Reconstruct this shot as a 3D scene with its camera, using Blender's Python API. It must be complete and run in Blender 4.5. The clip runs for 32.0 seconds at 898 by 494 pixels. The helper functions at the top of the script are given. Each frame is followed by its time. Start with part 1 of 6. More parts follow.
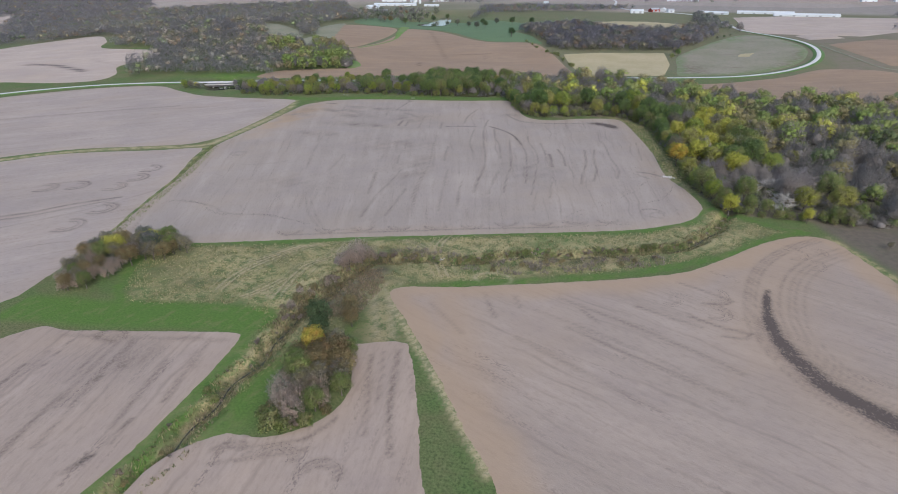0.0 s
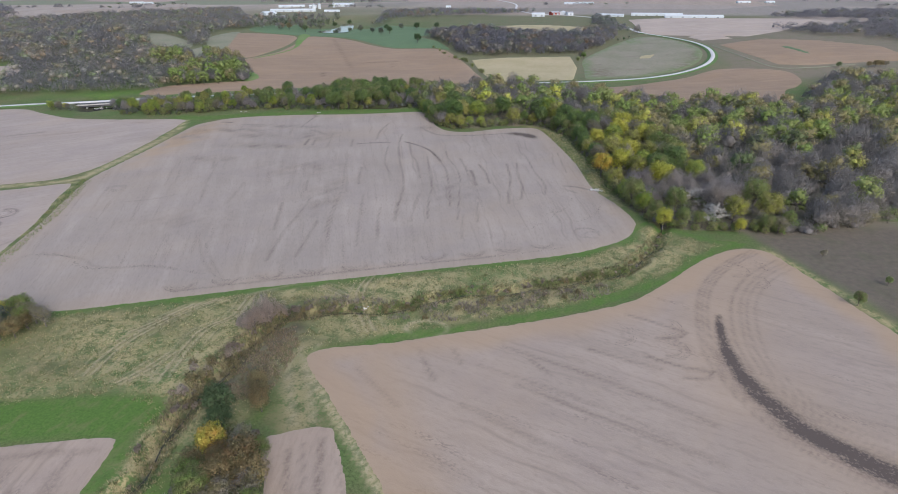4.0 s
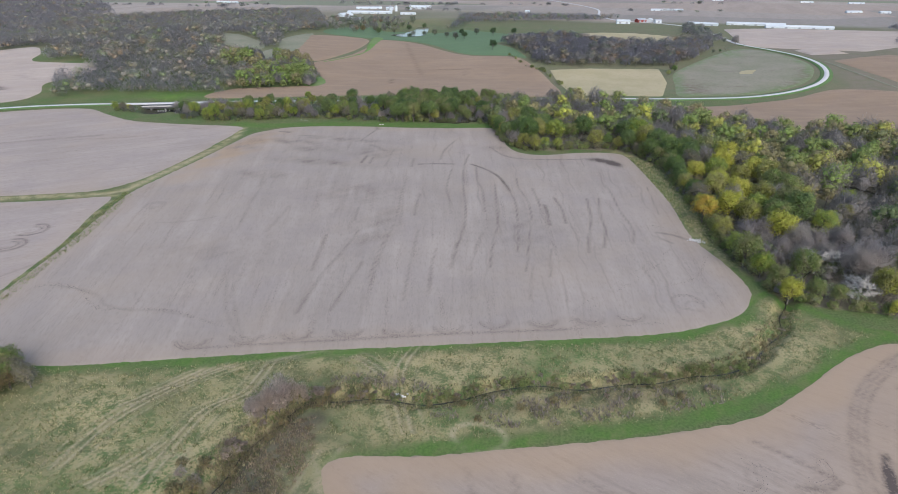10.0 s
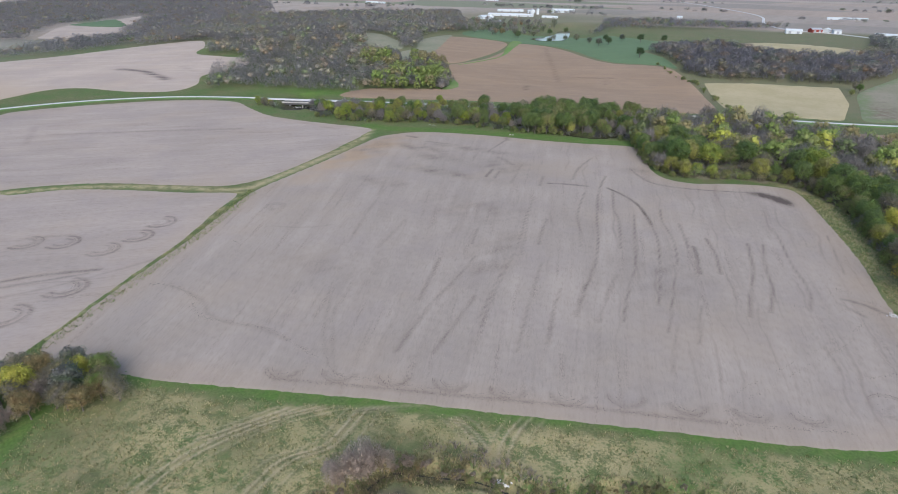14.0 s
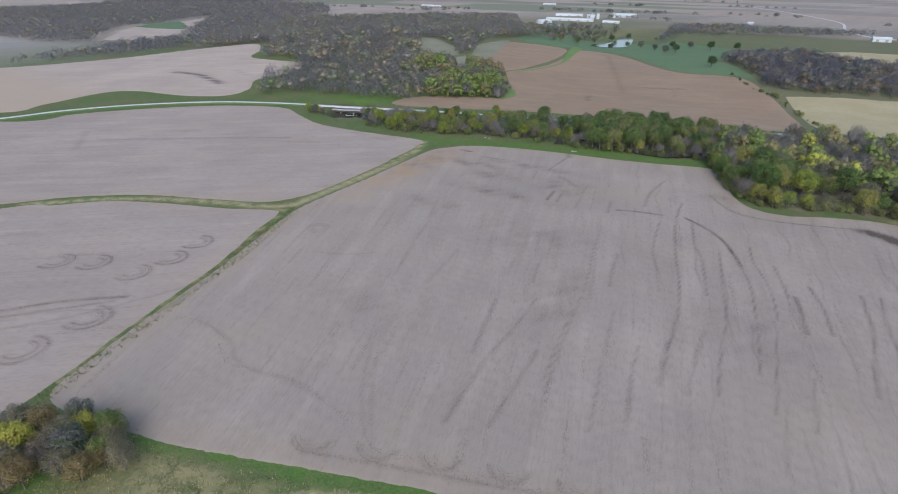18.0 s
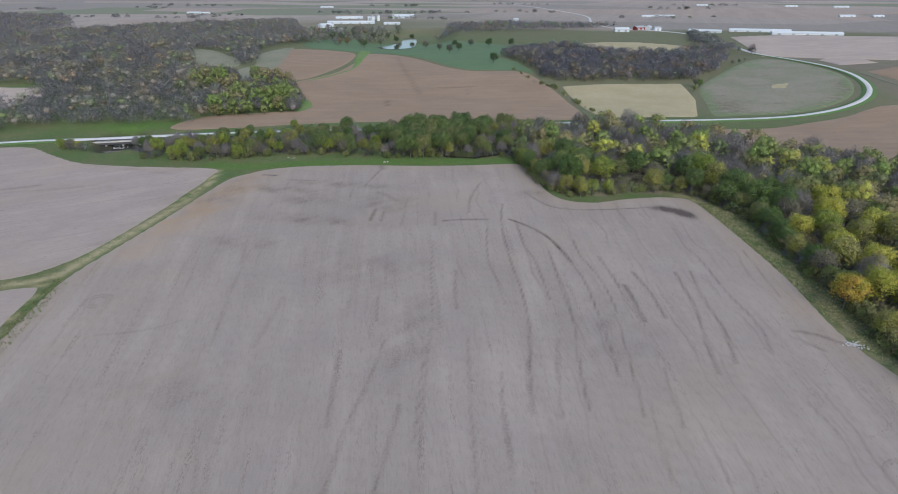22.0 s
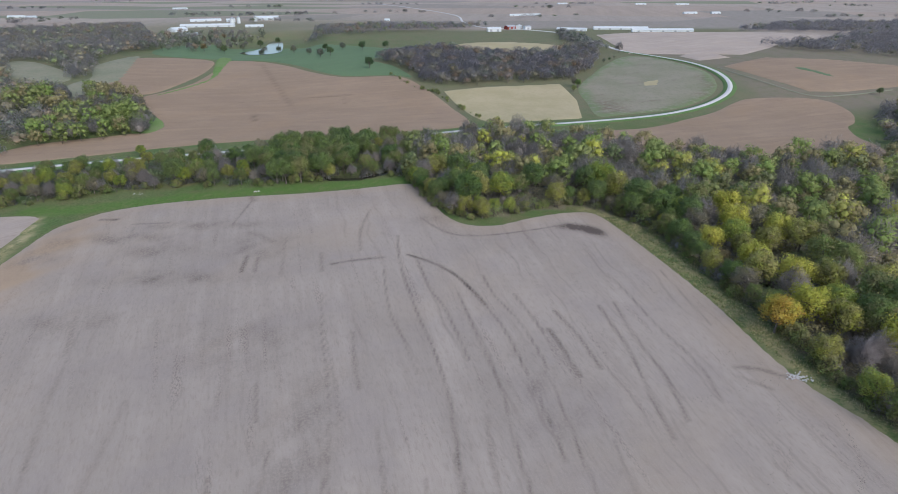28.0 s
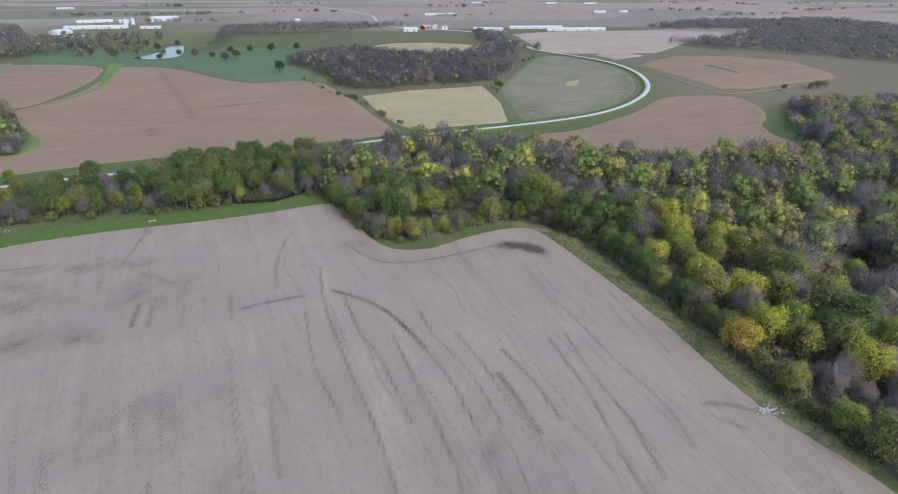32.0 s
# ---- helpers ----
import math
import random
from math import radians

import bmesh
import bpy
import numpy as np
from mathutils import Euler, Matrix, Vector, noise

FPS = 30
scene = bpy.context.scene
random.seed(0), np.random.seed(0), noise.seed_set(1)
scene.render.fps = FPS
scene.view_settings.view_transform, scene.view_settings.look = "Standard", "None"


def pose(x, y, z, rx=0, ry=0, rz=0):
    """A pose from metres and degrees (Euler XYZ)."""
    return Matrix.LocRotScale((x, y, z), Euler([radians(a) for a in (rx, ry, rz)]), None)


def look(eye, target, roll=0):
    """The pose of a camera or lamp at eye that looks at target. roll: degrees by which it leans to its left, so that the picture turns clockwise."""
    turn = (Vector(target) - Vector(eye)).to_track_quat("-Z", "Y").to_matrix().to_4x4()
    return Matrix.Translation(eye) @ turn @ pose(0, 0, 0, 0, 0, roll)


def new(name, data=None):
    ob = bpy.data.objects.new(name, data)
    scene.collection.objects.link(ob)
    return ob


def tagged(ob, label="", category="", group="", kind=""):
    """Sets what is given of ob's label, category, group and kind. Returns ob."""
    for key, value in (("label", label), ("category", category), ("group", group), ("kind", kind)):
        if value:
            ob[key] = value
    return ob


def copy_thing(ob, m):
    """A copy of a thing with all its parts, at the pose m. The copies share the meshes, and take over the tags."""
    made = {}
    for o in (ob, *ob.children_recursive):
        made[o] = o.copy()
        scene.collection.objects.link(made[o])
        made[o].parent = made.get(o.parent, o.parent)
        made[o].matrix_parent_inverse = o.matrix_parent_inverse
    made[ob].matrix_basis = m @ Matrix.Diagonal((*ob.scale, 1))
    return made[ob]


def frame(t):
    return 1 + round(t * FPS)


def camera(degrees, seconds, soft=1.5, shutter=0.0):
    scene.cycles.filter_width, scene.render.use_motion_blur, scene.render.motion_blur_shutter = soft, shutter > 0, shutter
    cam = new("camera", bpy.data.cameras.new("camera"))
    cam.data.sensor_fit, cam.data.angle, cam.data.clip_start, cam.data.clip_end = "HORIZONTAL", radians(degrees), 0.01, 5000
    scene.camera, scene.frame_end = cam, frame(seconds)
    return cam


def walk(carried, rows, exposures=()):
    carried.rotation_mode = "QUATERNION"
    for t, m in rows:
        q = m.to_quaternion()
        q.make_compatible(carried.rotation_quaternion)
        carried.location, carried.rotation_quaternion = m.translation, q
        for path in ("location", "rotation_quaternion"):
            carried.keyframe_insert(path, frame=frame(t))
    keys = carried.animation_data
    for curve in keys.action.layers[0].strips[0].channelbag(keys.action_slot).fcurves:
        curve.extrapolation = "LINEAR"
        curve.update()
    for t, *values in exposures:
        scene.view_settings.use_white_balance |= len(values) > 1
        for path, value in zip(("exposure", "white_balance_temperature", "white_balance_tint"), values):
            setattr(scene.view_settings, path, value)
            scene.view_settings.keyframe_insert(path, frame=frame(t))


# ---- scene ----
cam = camera(77.10, 32.0, soft=0.95)
# seconds, eye (x, y, z), heading, tilt, lean in degrees
PATH = [
    (0.0, 0.00, 0.00, 99.23, 14.570, -26.120, -0.20),
    (0.5, -1.20, 3.68, 99.11, 13.822, -26.064, -0.19),
    (1.0, -2.71, 7.25, 99.07, 12.921, -26.026, -0.15),
    (1.5, -3.82, 10.85, 99.15, 11.812, -25.992, -0.23),
    (2.0, -4.81, 14.30, 99.31, 10.649, -25.985, -0.24),
    (2.5, -5.96, 17.98, 99.33, 9.243, -25.920, -0.20),
    (3.0, -6.79, 21.73, 99.39, 7.770, -25.864, -0.23),
    (3.5, -7.53, 25.00, 99.68, 6.464, -25.866, -0.28),
    (5.5, -9.28, 39.08, 99.86, 3.580, -25.653, -0.31),
    (6.0, -9.78, 43.08, 99.86, 3.438, -25.614, -0.26),
    (6.5, -10.15, 46.79, 99.93, 3.297, -25.618, -0.22),
    (7.0, -10.49, 50.40, 99.85, 3.974, -25.611, -0.19),
    (7.5, -10.93, 54.23, 99.73, 5.141, -25.581, -0.11),
    (8.0, -11.39, 57.85, 99.87, 6.149, -25.584, -0.00),
    (8.5, -11.88, 61.34, 99.91, 7.748, -25.599, 0.11),
    (9.0, -12.54, 65.07, 99.90, 9.868, -25.573, 0.23),
    (9.5, -13.22, 68.89, 99.77, 11.444, -25.564, 0.31),
    (10.0, -14.26, 72.59, 99.86, 12.413, -25.576, 0.33),
    (10.5, -15.19, 75.90, 99.93, 13.788, -25.572, 0.40),
    (11.0, -16.07, 79.58, 99.99, 14.857, -25.576, 0.45),
    (11.5, -17.17, 82.83, 99.77, 15.934, -25.535, 0.43),
    (12.0, -18.60, 86.52, 99.58, 17.756, -25.512, 0.53),
    (12.5, -19.87, 89.67, 99.28, 19.383, -25.478, 0.54),
    (13.0, -21.47, 93.00, 99.19, 20.914, -25.495, 0.59),
    (13.5, -22.91, 96.12, 99.15, 22.970, -25.478, 0.66),
    (14.0, -24.99, 99.34, 98.90, 25.408, -25.466, 0.74),
    (14.5, -26.72, 102.49, 98.66, 27.752, -25.431, 0.82),
    (15.0, -28.89, 105.84, 98.43, 29.588, -25.385, 0.92),
    (15.5, -30.95, 108.92, 98.28, 30.549, -25.355, 0.94),
    (17.5, -39.56, 120.28, 98.84, 31.233, -25.300, 0.82),
    (18.0, -41.62, 122.75, 99.04, 30.523, -25.249, 0.80),
    (18.5, -43.73, 125.47, 99.25, 29.078, -25.211, 0.70),
    (19.0, -45.64, 127.89, 99.48, 26.498, -25.179, 0.54),
    (19.5, -47.35, 130.54, 99.61, 23.539, -25.108, 0.33),
    (20.0, -49.39, 133.10, 99.98, 20.564, -25.134, 0.21),
    (20.5, -51.24, 135.65, 100.12, 17.479, -25.077, -0.08),
    (21.0, -52.78, 138.00, 100.03, 15.255, -25.039, -0.09),
    (21.5, -54.02, 140.11, 100.37, 12.327, -25.010, -0.16),
    (22.0, -55.28, 142.90, 100.38, 10.214, -24.981, -0.22),
    (22.5, -56.40, 146.05, 100.36, 8.916, -24.967, -0.20),
    (23.0, -57.34, 149.31, 100.26, 8.139, -24.951, -0.25),
    (23.5, -58.27, 152.54, 100.40, 7.386, -24.932, -0.22),
    (24.0, -58.94, 155.38, 100.58, 6.262, -24.954, -0.15),
    (24.5, -59.65, 158.51, 100.73, 4.632, -24.938, -0.17),
    (25.0, -60.06, 161.63, 100.83, 3.416, -24.954, -0.20),
    (25.5, -60.37, 164.73, 101.07, 2.600, -25.002, -0.29),
    (27.5, -61.44, 177.70, 101.37, -1.360, -25.071, -0.21),
    (28.0, -61.65, 181.22, 101.08, -2.070, -25.087, -0.23),
    (28.5, -61.52, 184.60, 101.21, -2.922, -25.094, -0.19),
    (29.0, -61.47, 188.05, 101.29, -3.961, -25.118, -0.14),
    (29.5, -61.64, 191.37, 101.36, -5.416, -25.117, -0.14),
    (30.0, -61.89, 194.57, 101.51, -6.478, -25.158, -0.16),
    (30.5, -61.98, 197.62, 101.71, -7.617, -25.137, 0.09),
    (31.0, -61.85, 200.80, 101.74, -9.060, -25.192, 0.04),
    (31.5, -61.46, 204.11, 101.65, -9.805, -25.190, 0.13),
    (32.0, -61.23, 207.53, 101.25, -10.258, -25.201, 0.01),
]


def heading(x, y, z, yaw, tilt, lean):
    a, b = radians(yaw), radians(tilt)
    ahead = Vector((-math.sin(a) * math.cos(b), math.cos(a) * math.cos(b), math.sin(b)))
    return look((x, y, z), Vector((x, y, z)) + 100 * ahead, lean)


walk(cam, [(t, heading(*row)) for t, *row in PATH], [(0.0, 0.22, 6000, 12.0), (6.0, 0.32, 5960, 12.0), (9.0, 0.34, 5940, 11.0), (13.0, 0.36, 5960, 10.0), (18.0, 0.14, 5820, 10.0), (22.0, 0.08, 5820, 9.0), (25.0, 0.12, 5860, 9.5), (32.0, 0.24, 5860, 10.0)])
# ---------------------------------------------------------------- light
world = bpy.data.worlds.new("sky")
scene.world = world
world.use_nodes = True
wn = world.node_tree.nodes
sky = wn.new("ShaderNodeTexSky")
sky.sky_type, sky.sun_disc = "NISHITA", False
sky.sun_elevation, sky.sun_rotation = radians(38), radians(150)
sky.air_density, sky.dust_density, sky.ozone_density = 1.0, 3.0, 1.0
world.node_tree.links.new(sky.outputs[0], wn["Background"].inputs[0])
wn["Background"].inputs[1].default_value = 0.17
sun = new("sun", bpy.data.lights.new("sun", "SUN"))
sun.data.energy, sun.data.angle, sun.data.color = 0.9, radians(45), (1.0, 0.97, 0.94)
sun.matrix_world = look((0, 0, 0), Vector((-math.sin(radians(150)) * math.cos(radians(38)), -math.cos(radians(150)) * math.cos(radians(38)), -math.sin(radians(38)))))

# ---------------------------------------------------------------- materials
R = np.random.RandomState(7)


class Mat:
    """A small helper that strings shader nodes together."""

    def __init__(self, name):
        self.m = bpy.data.materials.new(name)
        self.m.use_nodes = True
        self.t = self.m.node_tree
        self.bsdf = self.t.nodes["Principled BSDF"]
        self.bsdf.inputs["Specular IOR Level"].default_value = 0.2

    def put(self, kind, **inputs):
        n = self.t.nodes.new("ShaderNode" + kind)
        for k, v in inputs.items():
            self.plug(v, n.inputs[k.replace("_", " ")])
        return n

    def plug(self, v, socket):
        if isinstance(v, bpy.types.NodeSocket):
            self.t.links.new(v, socket)
        else:
            socket.default_value = v

    def position(self, scale=(1, 1, 1), turn=0.0):
        g = self.put("NewGeometry").outputs["Position"]
        if turn:
            g = self.put("Mapping", Vector=g)
            g.inputs["Rotation"].default_value = (0, 0, turn)
            g = g.outputs[0]
        mp = self.put("Mapping", Vector=g)
        mp.inputs["Scale"].default_value = scale
        return mp.outputs[0]

    def noise(self, size, detail=3.0, vec=None, rough=0.6):
        n = self.put("TexNoise", Vector=vec if vec is not None else self.position())
        n.inputs["Scale"].default_value, n.inputs["Detail"].default_value, n.inputs["Roughness"].default_value = 1.0 / size, detail, rough
        return n.outputs["Fac"]

    def ramp(self, v, lo, hi, a=0.0, b=1.0):
        n = self.put("MapRange", Value=v)
        n.inputs["From Min"].default_value, n.inputs["From Max"].default_value = lo, hi
        n.inputs["To Min"].default_value, n.inputs["To Max"].default_value = a, b
        return n.outputs[0]

    def mix(self, f, a, b, blend="MIX"):
        n = self.t.nodes.new("ShaderNodeMix")
        n.data_type, n.blend_type = "RGBA", blend
        self.plug(f, n.inputs[0])
        for v, i in ((a, 6), (b, 7)):
            self.plug(v if isinstance(v, bpy.types.NodeSocket) else (*v, 1.0), n.inputs[i])
        return n.outputs[2]

    def calc(self, op, a, b=0.0):
        n = self.t.nodes.new("ShaderNodeMath")
        n.operation = op
        self.plug(a, n.inputs[0]), self.plug(b, n.inputs[1])
        return n.outputs[0]

    def attr(self, name, what="Fac"):
        n = self.t.nodes.new("ShaderNodeAttribute")
        n.attribute_name = name
        return n.outputs[what]

    def done(self, colour, rough=0.9, bump=None, strength=0.5, depth=0.1):
        self.plug(colour if isinstance(colour, bpy.types.NodeSocket) else (*colour, 1.0), self.bsdf.inputs["Base Color"])
        self.plug(rough, self.bsdf.inputs["Roughness"])
        if bump is not None:
            b = self.put("Bump", Height=bump)
            b.inputs["Strength"].default_value, b.inputs["Distance"].default_value = strength, depth
            self.t.links.new(b.outputs[0], self.bsdf.inputs["Normal"])
        return self.m


def passes(m, turn, fan):
    """Coordinates across and along the passes of the plough; with fan they spread as in the main field."""
    if not fan:
        return m.position((1, 1, 1), turn)
    sep = m.put("SeparateXYZ", Vector=m.position())
    back = m.calc("SUBTRACT", 408.0, sep.outputs[1])
    u = m.calc("DIVIDE", m.calc("SUBTRACT", sep.outputs[0], m.calc("MULTIPLY", back, 0.13)), m.calc("SUBTRACT", 1.0, m.calc("MULTIPLY", back, 0.0011)))
    return m.put("CombineXYZ", X=u, Y=sep.outputs[1]).outputs[0]


def furrows(m, turn, gap, fan, low, high):
    """Dark wheel lines about gap metres apart, wavering and broken; with fan they spread like the passes of the main field."""
    sep = m.put("SeparateXYZ", Vector=passes(m, turn, fan))
    u, v = sep.outputs[0], sep.outputs[1]
    u = m.calc("ADD", u, m.calc("ADD", m.ramp(m.noise(30.0, 1.0), 0.3, 0.7, -1.8, 1.8), m.ramp(m.noise(6.0, 2.0), 0.3, 0.7, -0.32, 0.32)))
    u = m.calc("DIVIDE", u, gap)
    cell = m.calc("FLOOR", m.calc("ADD", u, 0.5))
    white = m.t.nodes.new("ShaderNodeTexWhiteNoise")
    white.noise_dimensions = "1D"
    m.plug(cell, white.inputs["W"])
    f = m.calc("MULTIPLY", m.calc("ABSOLUTE", m.calc("SUBTRACT", m.calc("SUBTRACT", u, cell), m.ramp(white.outputs[0], 0.0, 1.0, -0.32, 0.32))), gap)
    vec = m.put("CombineXYZ", X=m.calc("MULTIPLY", cell, 7.31), Y=m.calc("DIVIDE", v, 40.0)).outputs[0]
    gate = m.put("TexNoise", Vector=vec)
    gate.inputs["Scale"].default_value, gate.inputs["Detail"].default_value = 1.0, 3.0
    n = m.put("MapRange", Value=f)
    m.plug(0.1, n.inputs["From Min"]), m.plug(m.ramp(gate.outputs["Fac"], low, high, 0.3, 0.95), n.inputs["From Max"])
    m.plug(1.0, n.inputs["To Min"]), m.plug(0.0, n.inputs["To Max"])
    line = m.calc("MULTIPLY", n.outputs[0], m.ramp(gate.outputs["Fac"], low, high))
    # the western passes are fainter
    return m.calc("MULTIPLY", line, m.ramp(sep.outputs[0], -135.0, -60.0, 0.4, 1.0)) if fan else line


def soil(name, dry, wet, warm, turn, gap=0.0, lines=0.0, fan=False, streaky=1.0):
    """Harvested and worked earth: furrows along one direction, blotches, clods and scattered residue."""
    m = Mat(name)
    lie = passes(m, turn, fan)

    def drawn(size, detail, stretch):
        mp = m.put("Mapping", Vector=lie)
        mp.inputs["Scale"].default_value = (1.0, stretch, 1.0)
        return m.noise(size, detail, mp.outputs[0])

    big = m.noise(60.0, 4.0)
    streak = drawn(5.0, 4.0, 0.05)
    thin = drawn(1.3, 3.0, 0.035)
    fine = drawn(0.9, 5.0, 0.3)
    grit = m.noise(0.35, 2.0)
    c = m.mix(m.ramp(big, 0.35, 0.65), dry, [0.86 * v for v in dry])
    c = m.mix(m.ramp(streak, 0.48, 0.74, 0.0, 0.20 * streaky), c, wet)
    c = m.mix(m.ramp(drawn(9.0, 4.0, 0.12), 0.48, 0.72, 0.0, 0.4), c, [min(1.0, 1.25 * v) for v in dry])
    c = m.mix(m.ramp(thin, 0.53, 0.72, 0.0, 0.10 * streaky), c, wet)
    c = m.mix(m.ramp(fine, 0.5, 0.72, 0.0, 0.34), c, wet)
    # broad smudges, greyer and browner
    c = m.mix(m.ramp(m.noise(22.0, 5.0), 0.48, 0.68, 0.0, 0.42), c, [0.80 * dry[0], 0.80 * dry[1], 0.86 * dry[2]])
    c = m.mix(m.ramp(m.noise(38.0, 3.0, m.position((1.0, 0.6, 1.0), 0.6)), 0.5, 0.7, 0.0, 0.35), c, [1.02 * dry[0], 0.96 * dry[1], 0.86 * dry[2]])
    # patches where the old crop rows still show as fine dark hatching
    hatch = m.calc("MULTIPLY", m.ramp(drawn(0.55, 2.0, 0.5), 0.48, 0.58), m.ramp(drawn(4.5, 4.0, 0.09), 0.57, 0.68))
    c = m.mix(m.calc("MULTIPLY", hatch, 0.85 * streaky), c, wet)
    c = m.mix(m.ramp(grit, 0.55, 0.8, 0.0, 0.3), c, [min(1.0, 1.35 * v) for v in dry])
    if gap:
        c = m.mix(m.calc("MULTIPLY", furrows(m, turn, gap, fan, 0.44, 0.66), lines), c, [0.8 * v for v in wet])
        c = m.mix(m.calc("MULTIPLY", furrows(m, turn, gap * 0.37, fan, 0.52, 0.72), 0.6 * lines), c, wet)
    c = m.mix(m.attr("warm"), c, warm)
    broken = m.calc("MULTIPLY", m.ramp(m.noise(0.8, 5.0), 0.38, 0.58, 0.45, 1.0), m.ramp(drawn(5.0, 3.0, 0.35), 0.36, 0.60, 0.45, 1.0))
    damp = m.calc("MULTIPLY", m.attr("damp"), broken)
    c = m.mix(damp, c, [0.55 * v for v in wet])
    h = m.calc("ADD", m.calc("MULTIPLY", fine, 0.7), m.calc("MULTIPLY", grit, 0.5))
    return m.done(c, 0.95, h, 0.6, 0.15)


def turf(name, green, dull, straw, clump=0.8):
    """Grass: green and dull patches, straw by the attribute 'dry', bare dark earth and put-in shade by 'dark'."""
    m = Mat(name)
    wide, mid, fine = m.noise(26.0, 4.0), m.noise(4.5, 4.0), m.noise(clump, 4.0)
    c = m.mix(m.ramp(wide, 0.38, 0.62), green, dull)
    c = m.mix(m.ramp(fine, 0.4, 0.68, 0.0, 0.78), c, [0.42 * v for v in green])
    c = m.mix(m.ramp(m.noise(9.0, 5.0), 0.5, 0.7, 0.0, 0.45), c, (0.150, 0.130, 0.066))
    dry = m.calc("MULTIPLY", m.attr("dry"), m.ramp(m.calc("ADD", m.calc("MULTIPLY", mid, 0.55), m.calc("MULTIPLY", fine, 0.5)), 0.46, 0.56))
    c = m.mix(dry, c, straw)
    c = m.mix(m.calc("MULTIPLY", m.attr("track"), m.ramp(fine, 0.3, 0.55, 0.5, 1.0)), c, (0.43, 0.365, 0.23))
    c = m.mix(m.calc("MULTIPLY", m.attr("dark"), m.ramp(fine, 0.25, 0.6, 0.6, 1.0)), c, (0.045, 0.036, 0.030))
    return m, c, fine


def ground_material():
    m, c, fine = turf("pasture_and_meadow", (0.118, 0.178, 0.056), (0.178, 0.182, 0.082), (0.385, 0.330, 0.168), 0.7)
    lush = m.attr("lush")
    c = m.mix(lush, c, m.mix(m.ramp(fine, 0.35, 0.7), (0.112, 0.198, 0.040), (0.072, 0.136, 0.028)))
    c = m.mix(m.calc("MULTIPLY", lush, m.ramp(m.noise(3.2, 5.0, m.position((1.0, 0.5, 1.0), 0.3)), 0.50, 0.66, 0.0, 0.55)), c, (0.185, 0.188, 0.080))
    v = m.put("TexVoronoi", Vector=m.position((1 / 620.0, 1 / 260.0, 0.0), 0.25))
    v.inputs["Scale"].default_value = 1.0
    pick = m.put("SeparateColor", Color=v.outputs["Color"]).outputs[0]
    far = m.mix(m.ramp(pick, 0.2, 0.3), (0.58, 0.455, 0.385), m.mix(m.ramp(pick, 0.55, 0.6), (0.60, 0.50, 0.44), m.mix(m.ramp(pick, 0.82, 0.84), (0.39, 0.35, 0.33), (0.24, 0.29, 0.18))))
    far = m.mix(m.ramp(m.noise(40.0, 3.0, m.position((1.0, 0.1, 1.0), 0.2)), 0.4, 0.7, 0.0, 0.35), far, (0.28, 0.24, 0.22))
    c = m.mix(m.attr("farm"), c, far)
    c = m.mix(m.attr("rough"), c, m.mix(m.ramp(fine, 0.3, 0.7), (0.225, 0.180, 0.140), (0.175, 0.165, 0.105)))
    c = m.mix(m.calc("MULTIPLY", m.attr("rough"), m.ramp(m.noise(11.0, 5.0), 0.48, 0.64, 0.0, 0.6)), c, (0.150, 0.160, 0.088))
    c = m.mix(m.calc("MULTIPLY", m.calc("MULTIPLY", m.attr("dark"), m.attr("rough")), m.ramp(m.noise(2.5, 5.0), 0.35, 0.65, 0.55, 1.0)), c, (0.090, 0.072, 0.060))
    return m.done(c, 0.95, fine, 0.7, 0.35)


def grass_field(name, a, b, c):
    m = Mat(name)
    col = m.mix(m.ramp(m.noise(30.0, 4.0), 0.38, 0.62), a, b)
    col = m.mix(m.ramp(m.noise(3.0, 4.0), 0.5, 0.75, 0.0, 0.6), col, c)
    col = m.mix(m.calc("MULTIPLY", m.attr("damp"), m.ramp(m.noise(5.0, 4.0), 0.35, 0.6)), col, (0.155, 0.118, 0.086))
    col = m.mix(m.calc("MULTIPLY", m.attr("warm"), m.ramp(m.noise(5.0, 4.0), 0.3, 0.55)), col, (0.15, 0.215, 0.09))
    return m.done(col, 0.95, m.noise(0.8), 0.5, 0.2)


def leaf_material(name):
    """Leaves: the crown's own tint, varied from tree to tree and leaf to leaf, letting some light through."""
    m = Mat(name)
    tint = m.attr("tint", "Color")
    per_tree = m.put("ObjectInfo").outputs["Random"]
    per_leaf = m.put("NewGeometry").outputs["Random Per Island"]
    c = m.mix(m.ramp(per_tree, 0.0, 1.0, 0.0, 0.25), tint, (0.20, 0.17, 0.08))
    hs = m.put("HueSaturation", Color=c)
    m.plug(m.ramp(per_leaf, 0.0, 1.0, 0.492, 0.508), hs.inputs["Hue"])
    m.plug(m.calc("MULTIPLY", m.ramp(per_leaf, 0.0, 1.0, 0.88, 1.12), m.ramp(per_tree, 0.0, 1.0, 0.86, 1.16)), hs.inputs["Value"])
    m.done(hs.outputs[0], 0.75)
    tr = m.put("BsdfTranslucent", Color=hs.outputs[0])
    mx = m.put("AddShader")
    out = m.t.nodes["Material Output"]
    m.t.links.new(m.bsdf.outputs[0], mx.inputs[0]), m.t.links.new(tr.outputs[0], mx.inputs[1]), m.t.links.new(mx.outputs[0], out.inputs[0])
    return m.m


